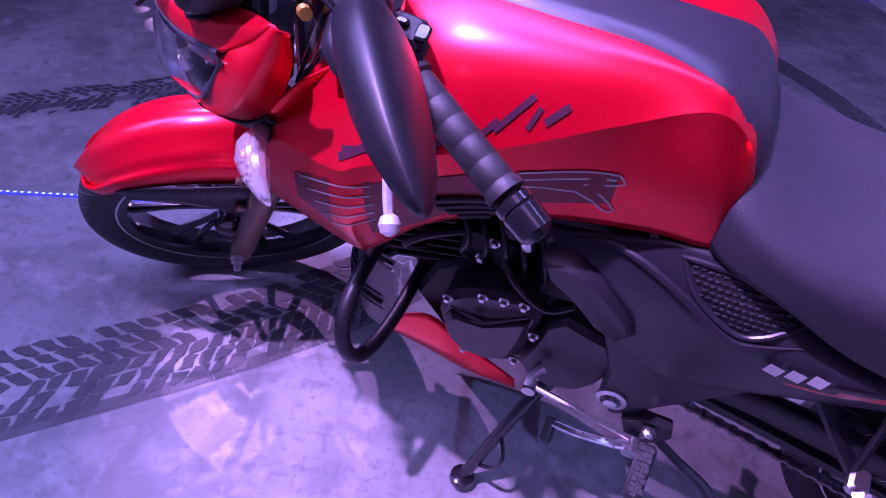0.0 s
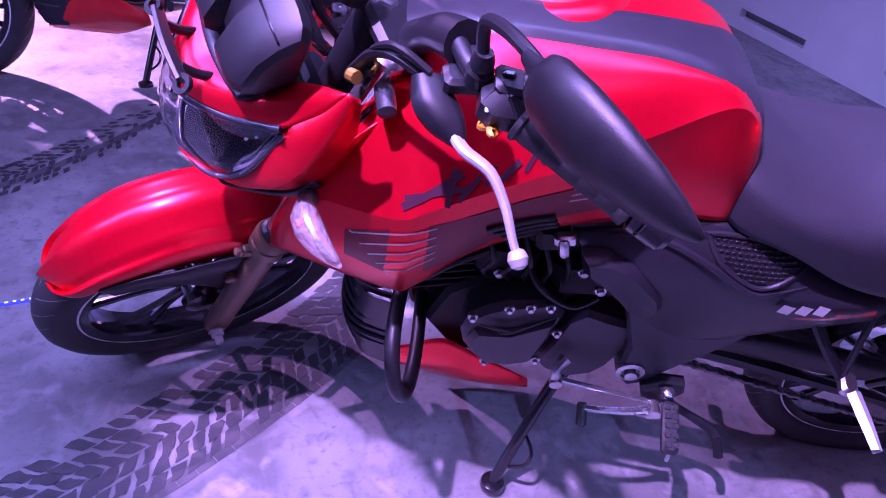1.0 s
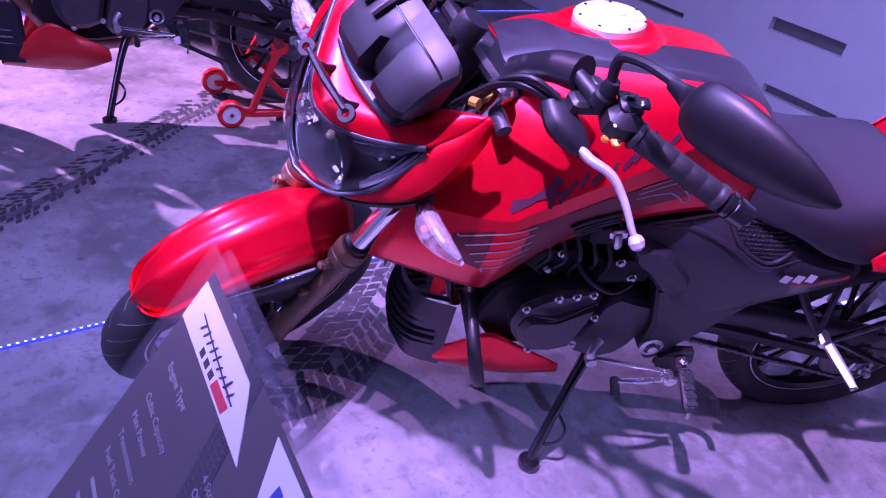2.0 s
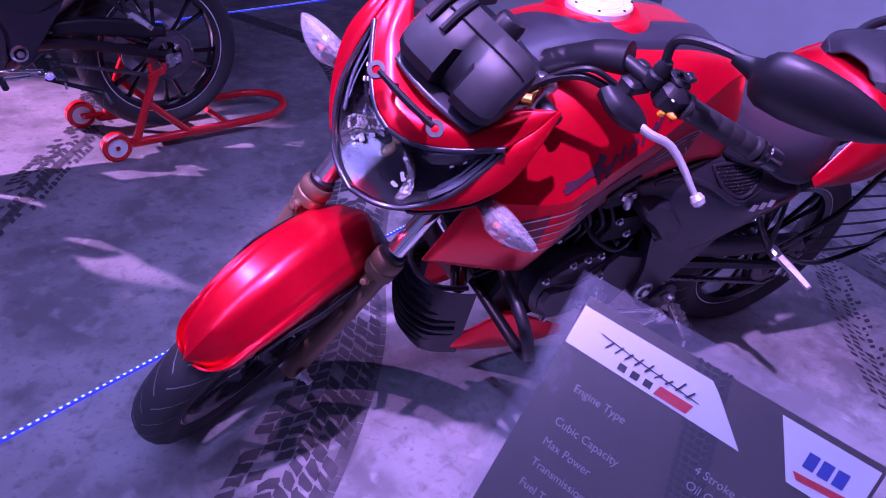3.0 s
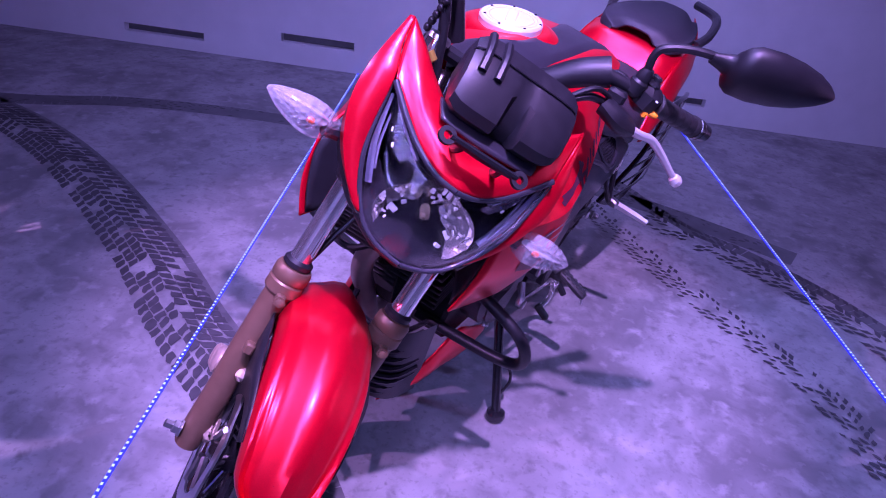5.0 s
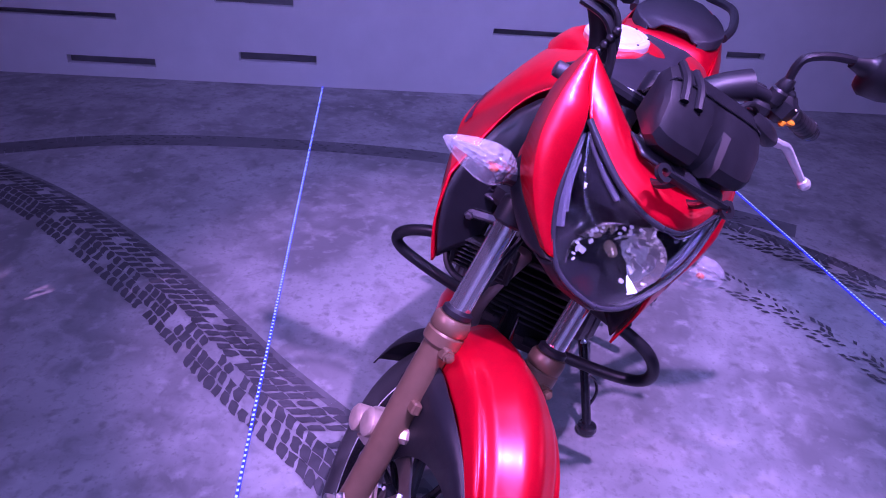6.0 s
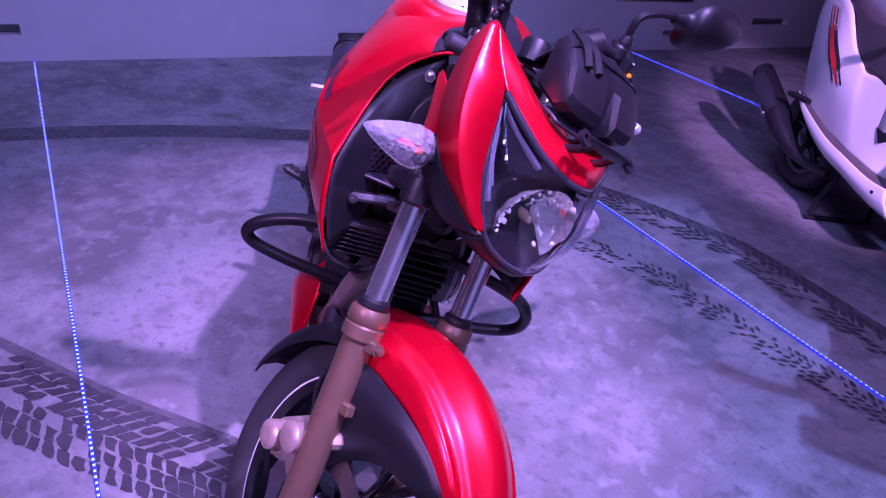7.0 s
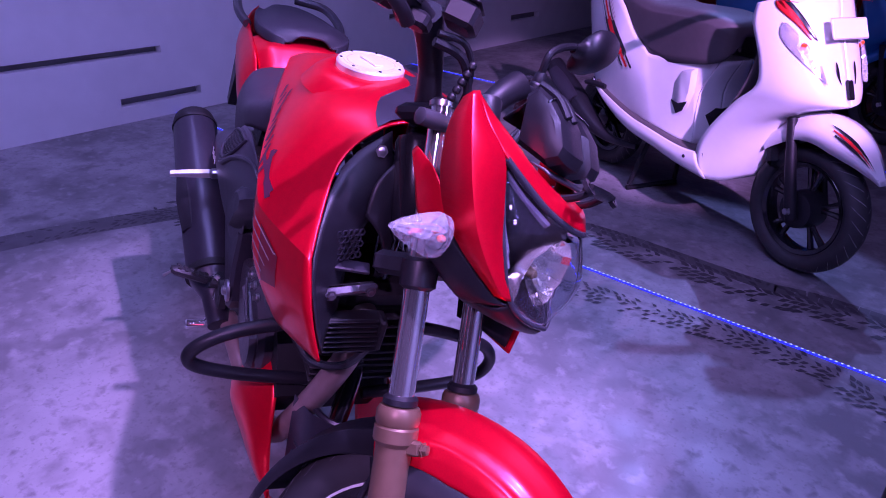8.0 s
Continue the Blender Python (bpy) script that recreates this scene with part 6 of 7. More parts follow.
def saree_guard(root):
    bm = B()
    tube(bm, [(-0.72, 0.16, 0.44), (-0.80, 0.20, 0.60), (-0.86, 0.205, 0.73), (-1.06, 0.205, 0.735), (-1.22, 0.19, 0.70), (-1.25, 0.185, 0.58), (-1.12, 0.185, 0.43), (-0.92, 0.18, 0.38)], 0.0075, 8, 4, closed=True)
    g = part("saree_guard", bm, GLOSS_BLACK, root, "black wire guard beside the rear wheel")
    bm = B()
    for i in range(6):
        z = 0.46 + 0.045 * i
        tube(bm, [(-0.76 - 0.015 * i, 0.192, z), (-1.0, 0.212, z + 0.004), (-1.18 - 0.012 * i, 0.19, z - 0.004)], 0.0035, 6, 3)
    pieces("guard_wire", bm, GLOSS_BLACK, g)


def motorcycle(m, paint, label, S=Matrix(), rear=REAR, belly_paint=None, guard=True, bars=True):
    root = new("motorcycle")
    root.matrix_world = m
    wheel("front_wheel", root, AXLE, 0.300, 0.046, S, "gloss black alloy front wheel")
    wheel("rear_wheel", root, rear, 0.304, 0.058, Matrix(), "gloss black alloy rear wheel", -1)
    fork(root, S)
    front_fender(root, S, paint)
    brake_caliper(root, S)
    if bars:
        headlamp(root, S, paint)
        indicators(root, S)
        handlebars(root, S)
        t, tb = tank(root, paint)
        decals(t, tb)
        shroud_inside(root)
    engine(root, True)
    belly(root, belly_paint or paint)
    if guard:
        crash_bar(root)
    bodywork(root, paint)
    running_gear(root, rear)
    controls(root)
    if guard:
        saree_guard(root)
    return tagged(root, label, "motorcycle", "motorcycles on show")


BIKE = pose(0.120, 1.046, 0, -11.1, 0, 162.2)
FRONT = steer_matrix(35.5)  # bars turned full left
motorcycle(BIKE, RED, "satin red naked motorcycle leaning on its side stand", FRONT)

# ---- the second motorcycle, on a red paddock stand ----
SATIN_BLACK = mat("satin_black_paint", (0.02, 0.02, 0.024), 0.35, 0.2, 0.1, 60)
motorcycle(pose(-0.70, 2.725, 0.0144, 0, 1.5, 180), SATIN_BLACK, "black motorcycle with a red belly pan on a paddock stand", Matrix(), Vector((-0.80, 0, 0.304)), STAND_RED, False, False)


def paddock_stand(m):
    root = new("paddock_stand")
    root.matrix_world = m
    bm = B()
    tube(bm, [(-0.13, -0.135, 0.052), (-0.10, -0.135, 0.042), (0.10, -0.135, 0.045), (0.40, -0.135, 0.050), (0.50, -0.125, 0.055), (0.575, -0.075, 0.062), (0.60, 0, 0.066), (0.575, 0.075, 0.062), (0.50, 0.125, 0.055), (0.40, 0.135, 0.050), (0.10, 0.135, 0.045), (-0.10, 0.135, 0.042), (-0.13, 0.135, 0.052)], 0.0165, 12, 5)
    part("base_loop", bm, STAND_RED, root, "bent red tube loop")
    bm = B()
    tube(bm, [(0.27, -0.13, 0.05), (0.27, 0.13, 0.05)], 0.013, 10, 1)
    part("cross_bar", bm, STAND_RED, root)
    for s in (1, -1):
        bm = B()
        tube(bm, [(-0.10, 0.135 * s, 0.045), (-0.07, 0.135 * s, 0.13), (-0.035, 0.132 * s, 0.22), (-0.005, 0.128 * s, 0.285)], 0.0155, 12, 3)
        part("upright", bm, STAND_RED, root)
        bm = B()
        tube(bm, [(-0.045, 0.133 * s, 0.19), (0.11, 0.135 * s, 0.048)], 0.0135, 10, 1)
        part("brace", bm, STAND_RED, root)
        bm = B()
        block(bm, (0.0, 0.128 * s, 0.292), (0.066, 0.012, 0.030), (0, -20, 0), 0.004)
        block(bm, (-0.024, 0.128 * s, 0.315), (0.016, 0.012, 0.032), (0, -12, 0), 0.004)
        block(bm, (0.030, 0.128 * s, 0.315), (0.016, 0.012, 0.032), (0, -12, 0), 0.004)
        part("hook", bm, STAND_RED, root)
        bm = B()
        tube(bm, [(-0.10, 0.137 * s, 0.052), (-0.185, 0.139 * s, 0.055)], 0.013, 8, 1)
        tube(bm, [(-0.185, 0.125 * s, 0.055), (-0.185, 0.185 * s, 0.055)], 0.008, 8, 1)
        part("axle_arm", bm, STAND_RED, root)
        bm = B()
        lathe(bm, [(0.036, -0.018), (0.048, -0.018), (0.054, -0.012), (0.054, 0.012), (0.048, 0.018), (0.036, 0.018)], 28, (-0.185, 0.165 * s, 0.055), (0, 1, 0), True)
        w = part("stand_wheel", bm, STAND_RED, root, "red-tyred roller")
        bm = B()
        lathe(bm, [(0.037, -0.014), (0.037, 0.014), (0.014, 0.016), (0.012, 0.010), (0.004, 0.010)], 24, (-0.185, 0.165 * s, 0.055), (0, 1, 0))
        part("hub", bm, WHITE_FILM, w, "white plastic hub")
        bm = B()
        bolt(bm, (-0.185, 0.172 * s, 0.055), (0, s, 0), 0.008, 0.012)
        part("axle_nut", bm, STEEL, w)
    return tagged(root, "red tubular paddock stand lifting a rear wheel", "paddock stand")


paddock_stand(pose(0.02, 2.725, 0, 0, 0, 0))

# ---- scooters: x ahead, y to the left, from the ground midway between the wheels ----
WHITE_PAINT = mat("white_scooter_paint", (0.78, 0.77, 0.78), 0.22, 0, 0.03, 20, coat=0.4)
BLUE_PAINT = mat("blue_scooter_paint", (0.03, 0.22, 0.55), 0.22, 0.2, 0.05, 20, coat=0.4)
MAT_M = mat("brown_grey_floor_mat", (0.10, 0.085, 0.085), 0.6, 0, 0.15, 40, 0.3, 400)
SADDLE = mat("brown_grey_saddle", (0.075, 0.062, 0.068), 0.5, 0, 0.12, 40, 0.3, 600)
PLATE_M = mat("blank_white_plate", (0.72, 0.72, 0.72), 0.4, 0, 0.03, 20)


def scooter(m, paint, label, striped=True):
    from mathutils.bvhtree import BVHTree
    root = new("scooter")
    root.matrix_world = m
    FX, RX = 0.575, -0.70
    wheel("front_wheel", root, Vector((FX, 0, 0.25)), 0.25, 0.052, Matrix(), "black five-spoke front wheel", 0, 5, 1.35, False)
    wheel("rear_wheel", root, Vector((RX, 0, 0.25)), 0.25, 0.054, Matrix(), "black rear wheel", 0, 5, 1.35, False)
    bm = B()
    lathe(bm, [(0.03, -0.066), (0.070, -0.060), (0.074, -0.040), (0.074, 0.03), (0.060, 0.045), (0.03, 0.05)], 28, (FX, 0, 0.25), (0, 1, 0))
    part("brake_drum", bm, BLACK, root, "black front brake drum", None, 40)
    for s in (1, -1):
        bm = B()
        tube(bm, [(FX + 0.012, 0.080 * s, 0.215), (FX, 0.080 * s, 0.25), (FX - 0.045, 0.080 * s, 0.38), (FX - 0.105, 0.076 * s, 0.58)], [0.020, 0.024, 0.021, 0.018], 12, 3)
        leg = part("fork_leg", bm, BLACK, root, "black fork leg")
        bm = B()
        bolt(bm, (FX, 0.100 * s, 0.25), (0, s, 0), 0.012, 0.012)
        part("axle_nut", bm, STEEL, leg)
    # pointed front mudguard with a red and black flash
    def fsec(deg):
        a, f = radians(deg), (deg - 36) / 102
        r = 0.330 + 0.040 * math.sin(min(1, f * 1.25) * math.pi * 0.75)
        w = 0.010 + 0.078 * math.sin(min(1, 0.06 + f * 1.7) * 1.57)
        dr = 0.012 + 0.088 * math.sin(min(1, f * 2.4) * 1.57)
        return [Vector((FX + (r - e) * math.cos(a), y, 0.25 + (r - e) * math.sin(a))) for y, e in ((-w, dr), (-w * 0.94, dr * 0.5), (-w * 0.6, 0.012), (0, 0), (w * 0.6, 0.012), (w * 0.94, dr * 0.5), (w, dr))]
    bm = B()
    grid(bm, [fsec(d) for d in ring_rows(36, 138, 22)])
    fe = part("front_fender", bm, paint, root, "glossy pointed front mudguard", None, 40, 0.003)
    bm = B()
    rows = []
    for d in ring_rows(84, 150, 12):
        a = radians(d)
        rows.append([Vector((FX + r * math.cos(a), y, 0.25 + r * math.sin(a))) for y, r in ((-0.078, 0.270), (-0.062, 0.292), (0, 0.300), (0.062, 0.292), (0.078, 0.270))])
    grid(bm, rows)
    part("fender_liner", bm, BLACK, fe, "black inner mudguard", None, 40, 0.003)
    for s in (1, -1) if striped else ():
        for k, mt in enumerate((GLOSS_BLACK, STAND_RED, GLOSS_BLACK)):
            bm = B()
            rows = []
            for d in ring_rows(44 + 2 * k, 82 - 3 * k, 8):
                q = fsec(d)
                a, b = (q[4], q[5]) if s > 0 else (q[2], q[1])
                u0, u1 = 0.12 + 0.26 * k, 0.40 + 0.26 * k
                sharp = 1 - abs((d - 64) / 21)
                mid = (u0 + u1) / 2
                out = Vector((0.002, 0.003 * s, 0.004))
                rows.append([a.lerp(b, mid + (u0 - mid) * sharp) + out, a.lerp(b, mid + (u1 - mid) * sharp) + out])
            grid(bm, rows)
            part("flash_decal", bm, mt, fe, "red and black flash" if k == 1 else "")
    # apron: front face, swept back round the wheel to the footboard
    for s in (1, -1):
        mm = None if s > 0 else MIRROR
        bm = B()
        skin(bm, [
            [(0.455, 0.0, 1.020), (0.435, 0.09, 1.012), (0.372, 0.168, 0.990), (0.295, 0.200, 0.963)],
            [(0.515, 0.0, 0.886), (0.492, 0.10, 0.882), (0.408, 0.180, 0.885), (0.303, 0.208, 0.896)],
            [(0.578, 0.0, 0.764), (0.550, 0.10, 0.766), (0.466, 0.178, 0.775), (0.366, 0.208, 0.788)],
            [(0.622, 0.0, 0.674), (0.594, 0.09, 0.676), (0.504, 0.168, 0.684), (0.384, 0.206, 0.690)],
            [(0.622, 0.0, 0.650), (0.580, 0.075, 0.644), (0.470, 0.152, 0.614), (0.298, 0.202, 0.604)],
            [(0.500, 0.0, 0.600), (0.450, 0.07, 0.572), (0.366, 0.150, 0.522), (0.187, 0.200, 0.459)],
            [(0.400, 0.0, 0.450), (0.370, 0.08, 0.412), (0.285, 0.156, 0.385), (0.151, 0.198, 0.356)],
            [(0.340, 0.0, 0.300), (0.320, 0.09, 0.288), (0.268, 0.158, 0.264), (0.205, 0.198, 0.262)],
        ], 4, 4)
        tree = BVHTree.FromBMesh(bm)
        apron = part("apron", bm, paint, root, "glossy front apron half", mm, 45, 0.004)
        bm = B()
        skin(bm, [
            [(0.290, 0.192, 0.955), (0.33, 0.12, 0.965), (0.35, 0, 0.97)],
            [(0.350, 0.198, 0.790), (0.37, 0.12, 0.78), (0.38, 0, 0.78)],
            [(0.285, 0.192, 0.604), (0.31, 0.12, 0.60), (0.32, 0, 0.60)],
            [(0.140, 0.190, 0.358), (0.18, 0.12, 0.352), (0.20, 0, 0.352)],
        ], 3, 3)
        part("leg_shield", bm, SADDLE, root, "brown-grey inner leg shield", mm, 45, 0.004)
        # slanting lamp in the apron
        def ahead(y, z, lift):
            hit, normal, _, _ = tree.ray_cast(Vector((1.5, y, z)), Vector((-1, 0, 0)))
            return (hit if hit is not None else Vector((0.45, y, z))) + Vector((lift, lift * 0.6, 0))
        def on_apron(outline, lift, bow=0.0):
            """Strips across the apron: (z, inner y, outer y)."""
            line = crom(outline, 4)
            return [[ahead(p.y + (p.z - p.y) * k / 4, p.x, lift + bow * (1 - abs(k - 2) / 2)) for k in range(5)] for p in line]
        lamp_out = [(0.912, 0.166, 0.176), (0.872, 0.140, 0.182), (0.832, 0.116, 0.170), (0.786, 0.096, 0.138), (0.732, 0.084, 0.090)]
        bm = B()
        grid(bm, on_apron(lamp_out, 0.006, 0.012))
        lamp = part("apron_lamp", bm, CUT_LENS, root, "clear slanting apron lamp", mm, 60, 0.002)
        bm = B()
        grid(bm, on_apron(lamp_out, 0.0045))
        part("lamp_backing", bm, REFLECTOR, lamp, "bright lamp backing", mm, 60)
        bm = B()
        for i in range(7):
            c = ahead(0.158 - 0.010 * i + 0.005 * (i % 2), 0.890 - 0.022 * i, 0.006)
            block(bm, c, (0.004, 0.018, 0.012), (12 * i, 10, 20 - 6 * i), 0.001)
        pieces("lamp_reflector", bm, REFLECTOR, lamp, "", mm, 15)
        bm = B()
        block(bm, ahead(0.138, 0.842, 0.007), (0.012, 0.020, 0.026), (0, 20, 30), 0.003)
        part("lamp_amber", bm, BULB_M, lamp, "amber bulb", mm)
        for mt, dy, lab in () if not striped else ((STAND_RED, 0.0, "red flash over the lamp"), (GLOSS_BLACK, -0.014, "")):
            bm = B()
            grid(bm, on_apron([(0.985, 0.170 + dy, 0.180 + dy), (0.955, 0.152 + dy, 0.178 + dy), (0.915, 0.132 + dy, 0.150 + dy), (0.865, 0.112 + dy, 0.115 + dy)], 0.005))
            part("apron_flash", bm, mt, apron, lab, mm, 60, 0.001)
        bm = B()
        grid(bm, on_apron([(0.800, 0.040, 0.043), (0.775, 0.034, 0.046), (0.750, 0.034, 0.042), (0.728, 0.030, 0.031)], 0.004))
        part("apron_slit", bm, GLOSS_BLACK, apron, "small dark slit", mm, 60, 0.001)
        # side skirt below the footboard
        bm = B()
        skin(bm, [
            [(0.151, 0.196, 0.354), (0.185, 0.206, 0.310), (0.235, 0.196, 0.262)],
            [(0.034, 0.200, 0.348), (0.050, 0.212, 0.312), (0.069, 0.200, 0.270)],
            [(-0.164, 0.200, 0.364), (-0.150, 0.212, 0.332), (-0.132, 0.200, 0.294)],
            [(-0.339, 0.196, 0.382), (-0.325, 0.206, 0.348), (-0.306, 0.194, 0.310)],
            [(-0.580, 0.186, 0.438), (-0.550, 0.192, 0.400), (-0.480, 0.184, 0.357)],
            [(-0.665, 0.180, 0.475), (-0.655, 0.182, 0.462), (-0.636, 0.180, 0.445)],
        ], 4, 3)
        skirt = part("side_skirt", bm, paint, root, "glossy side skirt below the footboard", mm, 50, 0.004)
        bm = B()
        bolt(bm, (0.10, 0.208, 0.318), (0, 1, 0), 0.006, 0.003)
        part("skirt_screw", bm, BLACK, skirt, "", mm)
        # rear body
        bm = B()
        skin(bm, [
            [(0.070, 0.085, 0.705), (0.020, 0.120, 0.560), (0.040, 0.120, 0.430), (0.045, 0.130, 0.348)],
            [(-0.050, 0.138, 0.690), (-0.095, 0.148, 0.560), (-0.050, 0.140, 0.420), (-0.030, 0.150, 0.352)],
            [(-0.270, 0.156, 0.664), (-0.235, 0.170, 0.560), (-0.170, 0.160, 0.430), (-0.150, 0.160, 0.362)],
            [(-0.330, 0.158, 0.686), (-0.300, 0.180, 0.580), (-0.250, 0.172, 0.440), (-0.240, 0.165, 0.372)],
            [(-0.425, 0.158, 0.740), (-0.430, 0.186, 0.610), (-0.420, 0.172, 0.470), (-0.420, 0.160, 0.392)],
            [(-0.560, 0.152, 0.862), (-0.590, 0.178, 0.690), (-0.620, 0.160, 0.520), (-0.645, 0.150, 0.425)],
            [(-0.800, 0.100, 0.915), (-0.830, 0.116, 0.780), (-0.820, 0.108, 0.640), (-0.800, 0.100, 0.530)],
            [(-0.985, 0.030, 0.890), (-0.990, 0.032, 0.830), (-0.975, 0.032, 0.770), (-0.950, 0.030, 0.720)],
        ], 4, 4)
        side = BVHTree.FromBMesh(bm)
        bp = part("body_panel", bm, paint, root, "glossy rear body panel", mm, 38, 0.004)
        for mt, dx, w in () if not striped else ((GLOSS_BLACK, 0.034, 0.020), (STAND_RED, 0.0, 0.028), (GLOSS_BLACK, -0.032, 0.014), (SILVER_FILM, -0.055, 0.006)):
            bm = B()
            for a, b, f in ((0.0, 0.45, 0.45), (0.28, 0.8, 1.0), (0.62, 1.0, 0.5)):
                ribbon(bm, side, [(-0.70 + dx + 0.30 * (a + (b - a) * k / 4), 0.845 - 0.26 * (a + (b - a) * k / 4)) for k in range(5)], w * f, 1, 2, 0.007)
            part("side_flash", bm, mt, bp, "red and black side flash" if mt is STAND_RED else "", mm, 60)
        bm = B()
        for i in range(5):
            ribbon(bm, side, [(-0.640 + 0.016 * i, 0.830 - 0.016 * i), (-0.628 + 0.016 * i, 0.852 - 0.016 * i)], 0.009, 1, 2, 0.008)
        pieces("name_bar", bm, SILVER_FILM, bp, "", mm)
        # the moulded pocket before the saddle, with a dark hole
        bm = B()
        slab(bm, [(-0.010, 0.655), (-0.080, 0.640), (-0.120, 0.580), (-0.110, 0.500), (-0.060, 0.455), (-0.020, 0.480), (0.0, 0.560)], 0.120, 0.150, 0.012)
        pocket = part("body_pocket", bm, paint, bp, "moulded pocket below the saddle", mm, 50)
        bm = B()
        slab(bm, [(-0.105, 0.505), (-0.060, 0.500), (-0.012, 0.520), (-0.030, 0.475), (-0.062, 0.455)], 0.146, 0.153, 0.002)
        part("pocket_hole", bm, BLACK, pocket, "dark hole", mm)
        bm = B()
        tube(bm, [(0.30, 0.0, 0.99), (0.31, 0.12, 1.02), (0.27, 0.25, 1.03), (0.23, 0.33, 1.02)], [0.016, 0.014, 0.016, 0.017], 12, 4)
        part("handlebar_arm", bm, BLACK, root, "black handlebar and grip", mm)
        bm = B()
        tube(bm, [(-0.56, 0.175, 0.452), (-0.62, 0.205, 0.458), (-0.66, 0.225, 0.455)], [0.020, 0.022, 0.014], 10, 3, 0.6)
        part("pillion_peg", bm, BLACK, root, "black folding pillion peg", mm)
    bm = B()
    skin(bm, [[(0.072, 0.085, 0.705), (0.095, 0.05, 0.708), (0.100, 0, 0.709)], [(0.022, 0.118, 0.56), (0.030, 0.07, 0.56), (0.034, 0, 0.56)], [(0.047, 0.128, 0.348), (0.075, 0.07, 0.348), (0.085, 0, 0.348)]], 4, 4, True)
    part("seat_bulkhead", bm, paint, root, "glossy panel before the saddle", None, 60, 0.004)
    bm = B()
    skin(bm, [[(x, -w, z), (x, -w * 0.5, z + 0.004), (x, 0, z + 0.004), (x, w * 0.5, z + 0.004), (x, w, z)] for x, w, z in ((0.185, 0.190, 0.358), (0.13, 0.194, 0.350), (0.0, 0.197, 0.350), (-0.164, 0.197, 0.366), (-0.339, 0.193, 0.385), (-0.570, 0.183, 0.440), (-0.64, 0.172, 0.470))], 3, 2)
    part("footboard", bm, MAT_M, root, "brown-grey rubber footboard", None, 40, 0.02)
    bm = B()
    st = [(0.128, 0.055, 0.810, 0.775), (0.095, 0.115, 0.862, 0.705), (-0.04, 0.148, 0.886, 0.672), (-0.22, 0.155, 0.882, 0.652), (-0.34, 0.156, 0.880, 0.688), (-0.48, 0.152, 0.905, 0.790), (-0.62, 0.125, 0.938, 0.885), (-0.75, 0.07, 0.948, 0.915)]
    skin(bm, [[(x, 0, z), (x, 0.72 * w, z - 0.004), (x, 0.95 * w, z - 0.030), (x, w, z - 0.06), (x, w * 0.99, zb)] for x, w, z, zb in st], 4, 4, True)
    bmesh.ops.remove_doubles(bm, verts=bm.verts, dist=0.0005)
    part("seat", bm, SADDLE, root, "long brown-grey saddle", None, 50, 0.006)
    bm = B()
    slab(bm, [(-0.47, 0.20), (-0.51, 0.34), (-0.63, 0.36), (-0.83, 0.36), (-0.97, 0.30), (-0.95, 0.20), (-0.77, 0.14)], 0.06, 0.135, 0.015)
    part("drive_case", bm, BLACK, root, "black drive casing")
    bm = B()
    tube(bm, [(-0.30, -0.13, 0.22), (-0.50, -0.16, 0.21), (-0.66, -0.18, 0.27), (-0.78, -0.185, 0.34), (-1.02, -0.19, 0.46)], [0.014, 0.022, 0.050, 0.058, 0.050], 16, 4)
    can = part("muffler", bm, BLACK, root, "black silencer")
    bm = B()
    tube(bm, [(-0.74, -0.235, 0.352), (-0.86, -0.242, 0.412), (-0.96, -0.240, 0.455)], [0.030, 0.038, 0.028], 10, 3, 0.3)
    shield = part("heat_shield", bm, GREY_PANEL, can, "satin heat shield")
    bm = B()
    block(bm, (-0.80, -0.247, 0.330), (0.075, 0.010, 0.022), (0, 26, 0), 0.004)
    part("shield_trim", bm, CHROME, shield, "bright trim")
    bm = B()
    block(bm, (-0.24, 0, 0.44), (0.60, 0.20, 0.22), (0, 8, 0), 0.04)
    block(bm, (0.36, 0, 0.52), (0.10, 0.14, 0.36), (0, -22, 0), 0.04)
    part("inner_body", bm, BLACK, root, "dark inner structure")
    bm = B()
    block(bm, (0.535, 0, 0.908), (0.010, 0.17, 0.075), (0, -28, 0), 0.004)
    part("number_plate", bm, PLATE_M, root, "blank white front plate")
    bm = B()
    block(bm, (0.606, 0, 0.712), (0.012, 0.034, 0.070), (0, -26, 0), 0.005)
    part("badge", bm, GLOSS_BLACK, root, "small dark badge")
    bm = B()
    skin(bm, [[(0.44, -0.17, 1.02), (0.475, 0, 1.05), (0.44, 0.17, 1.02)], [(0.40, -0.19, 1.09), (0.45, 0, 1.13), (0.40, 0.19, 1.09)], [(0.31, -0.15, 1.11), (0.31, 0, 1.15), (0.31, 0.15, 1.11)]], 4, 4)
    part("handlebar_cowl", bm, paint, root, "glossy handlebar cowl", None, 50, 0.004)
    bm = B()
    tube(bm, [(-0.25, 0.10, 0.28), (-0.30, 0.14, 0.03)], 0.012, 8, 1)
    tube(bm, [(-0.25, -0.10, 0.28), (-0.30, -0.14, 0.03)], 0.012, 8, 1)
    tube(bm, [(-0.30, -0.15, 0.012), (-0.30, 0.15, 0.012)], 0.012, 8, 1)
    part("centre_stand", bm, BLACK, root, "black centre stand")
    return tagged(root, label, "scooter", "scooters on show")


scooter(pose(0.53, -1.255, 0, 0, 0, 162), WHITE_PAINT, "glossy white scooter with red and black flashes")
scooter(pose(0.97, -3.32, 0, 0, 0, 165), BLUE_PAINT, "glossy blue scooter parked behind the white one", False)

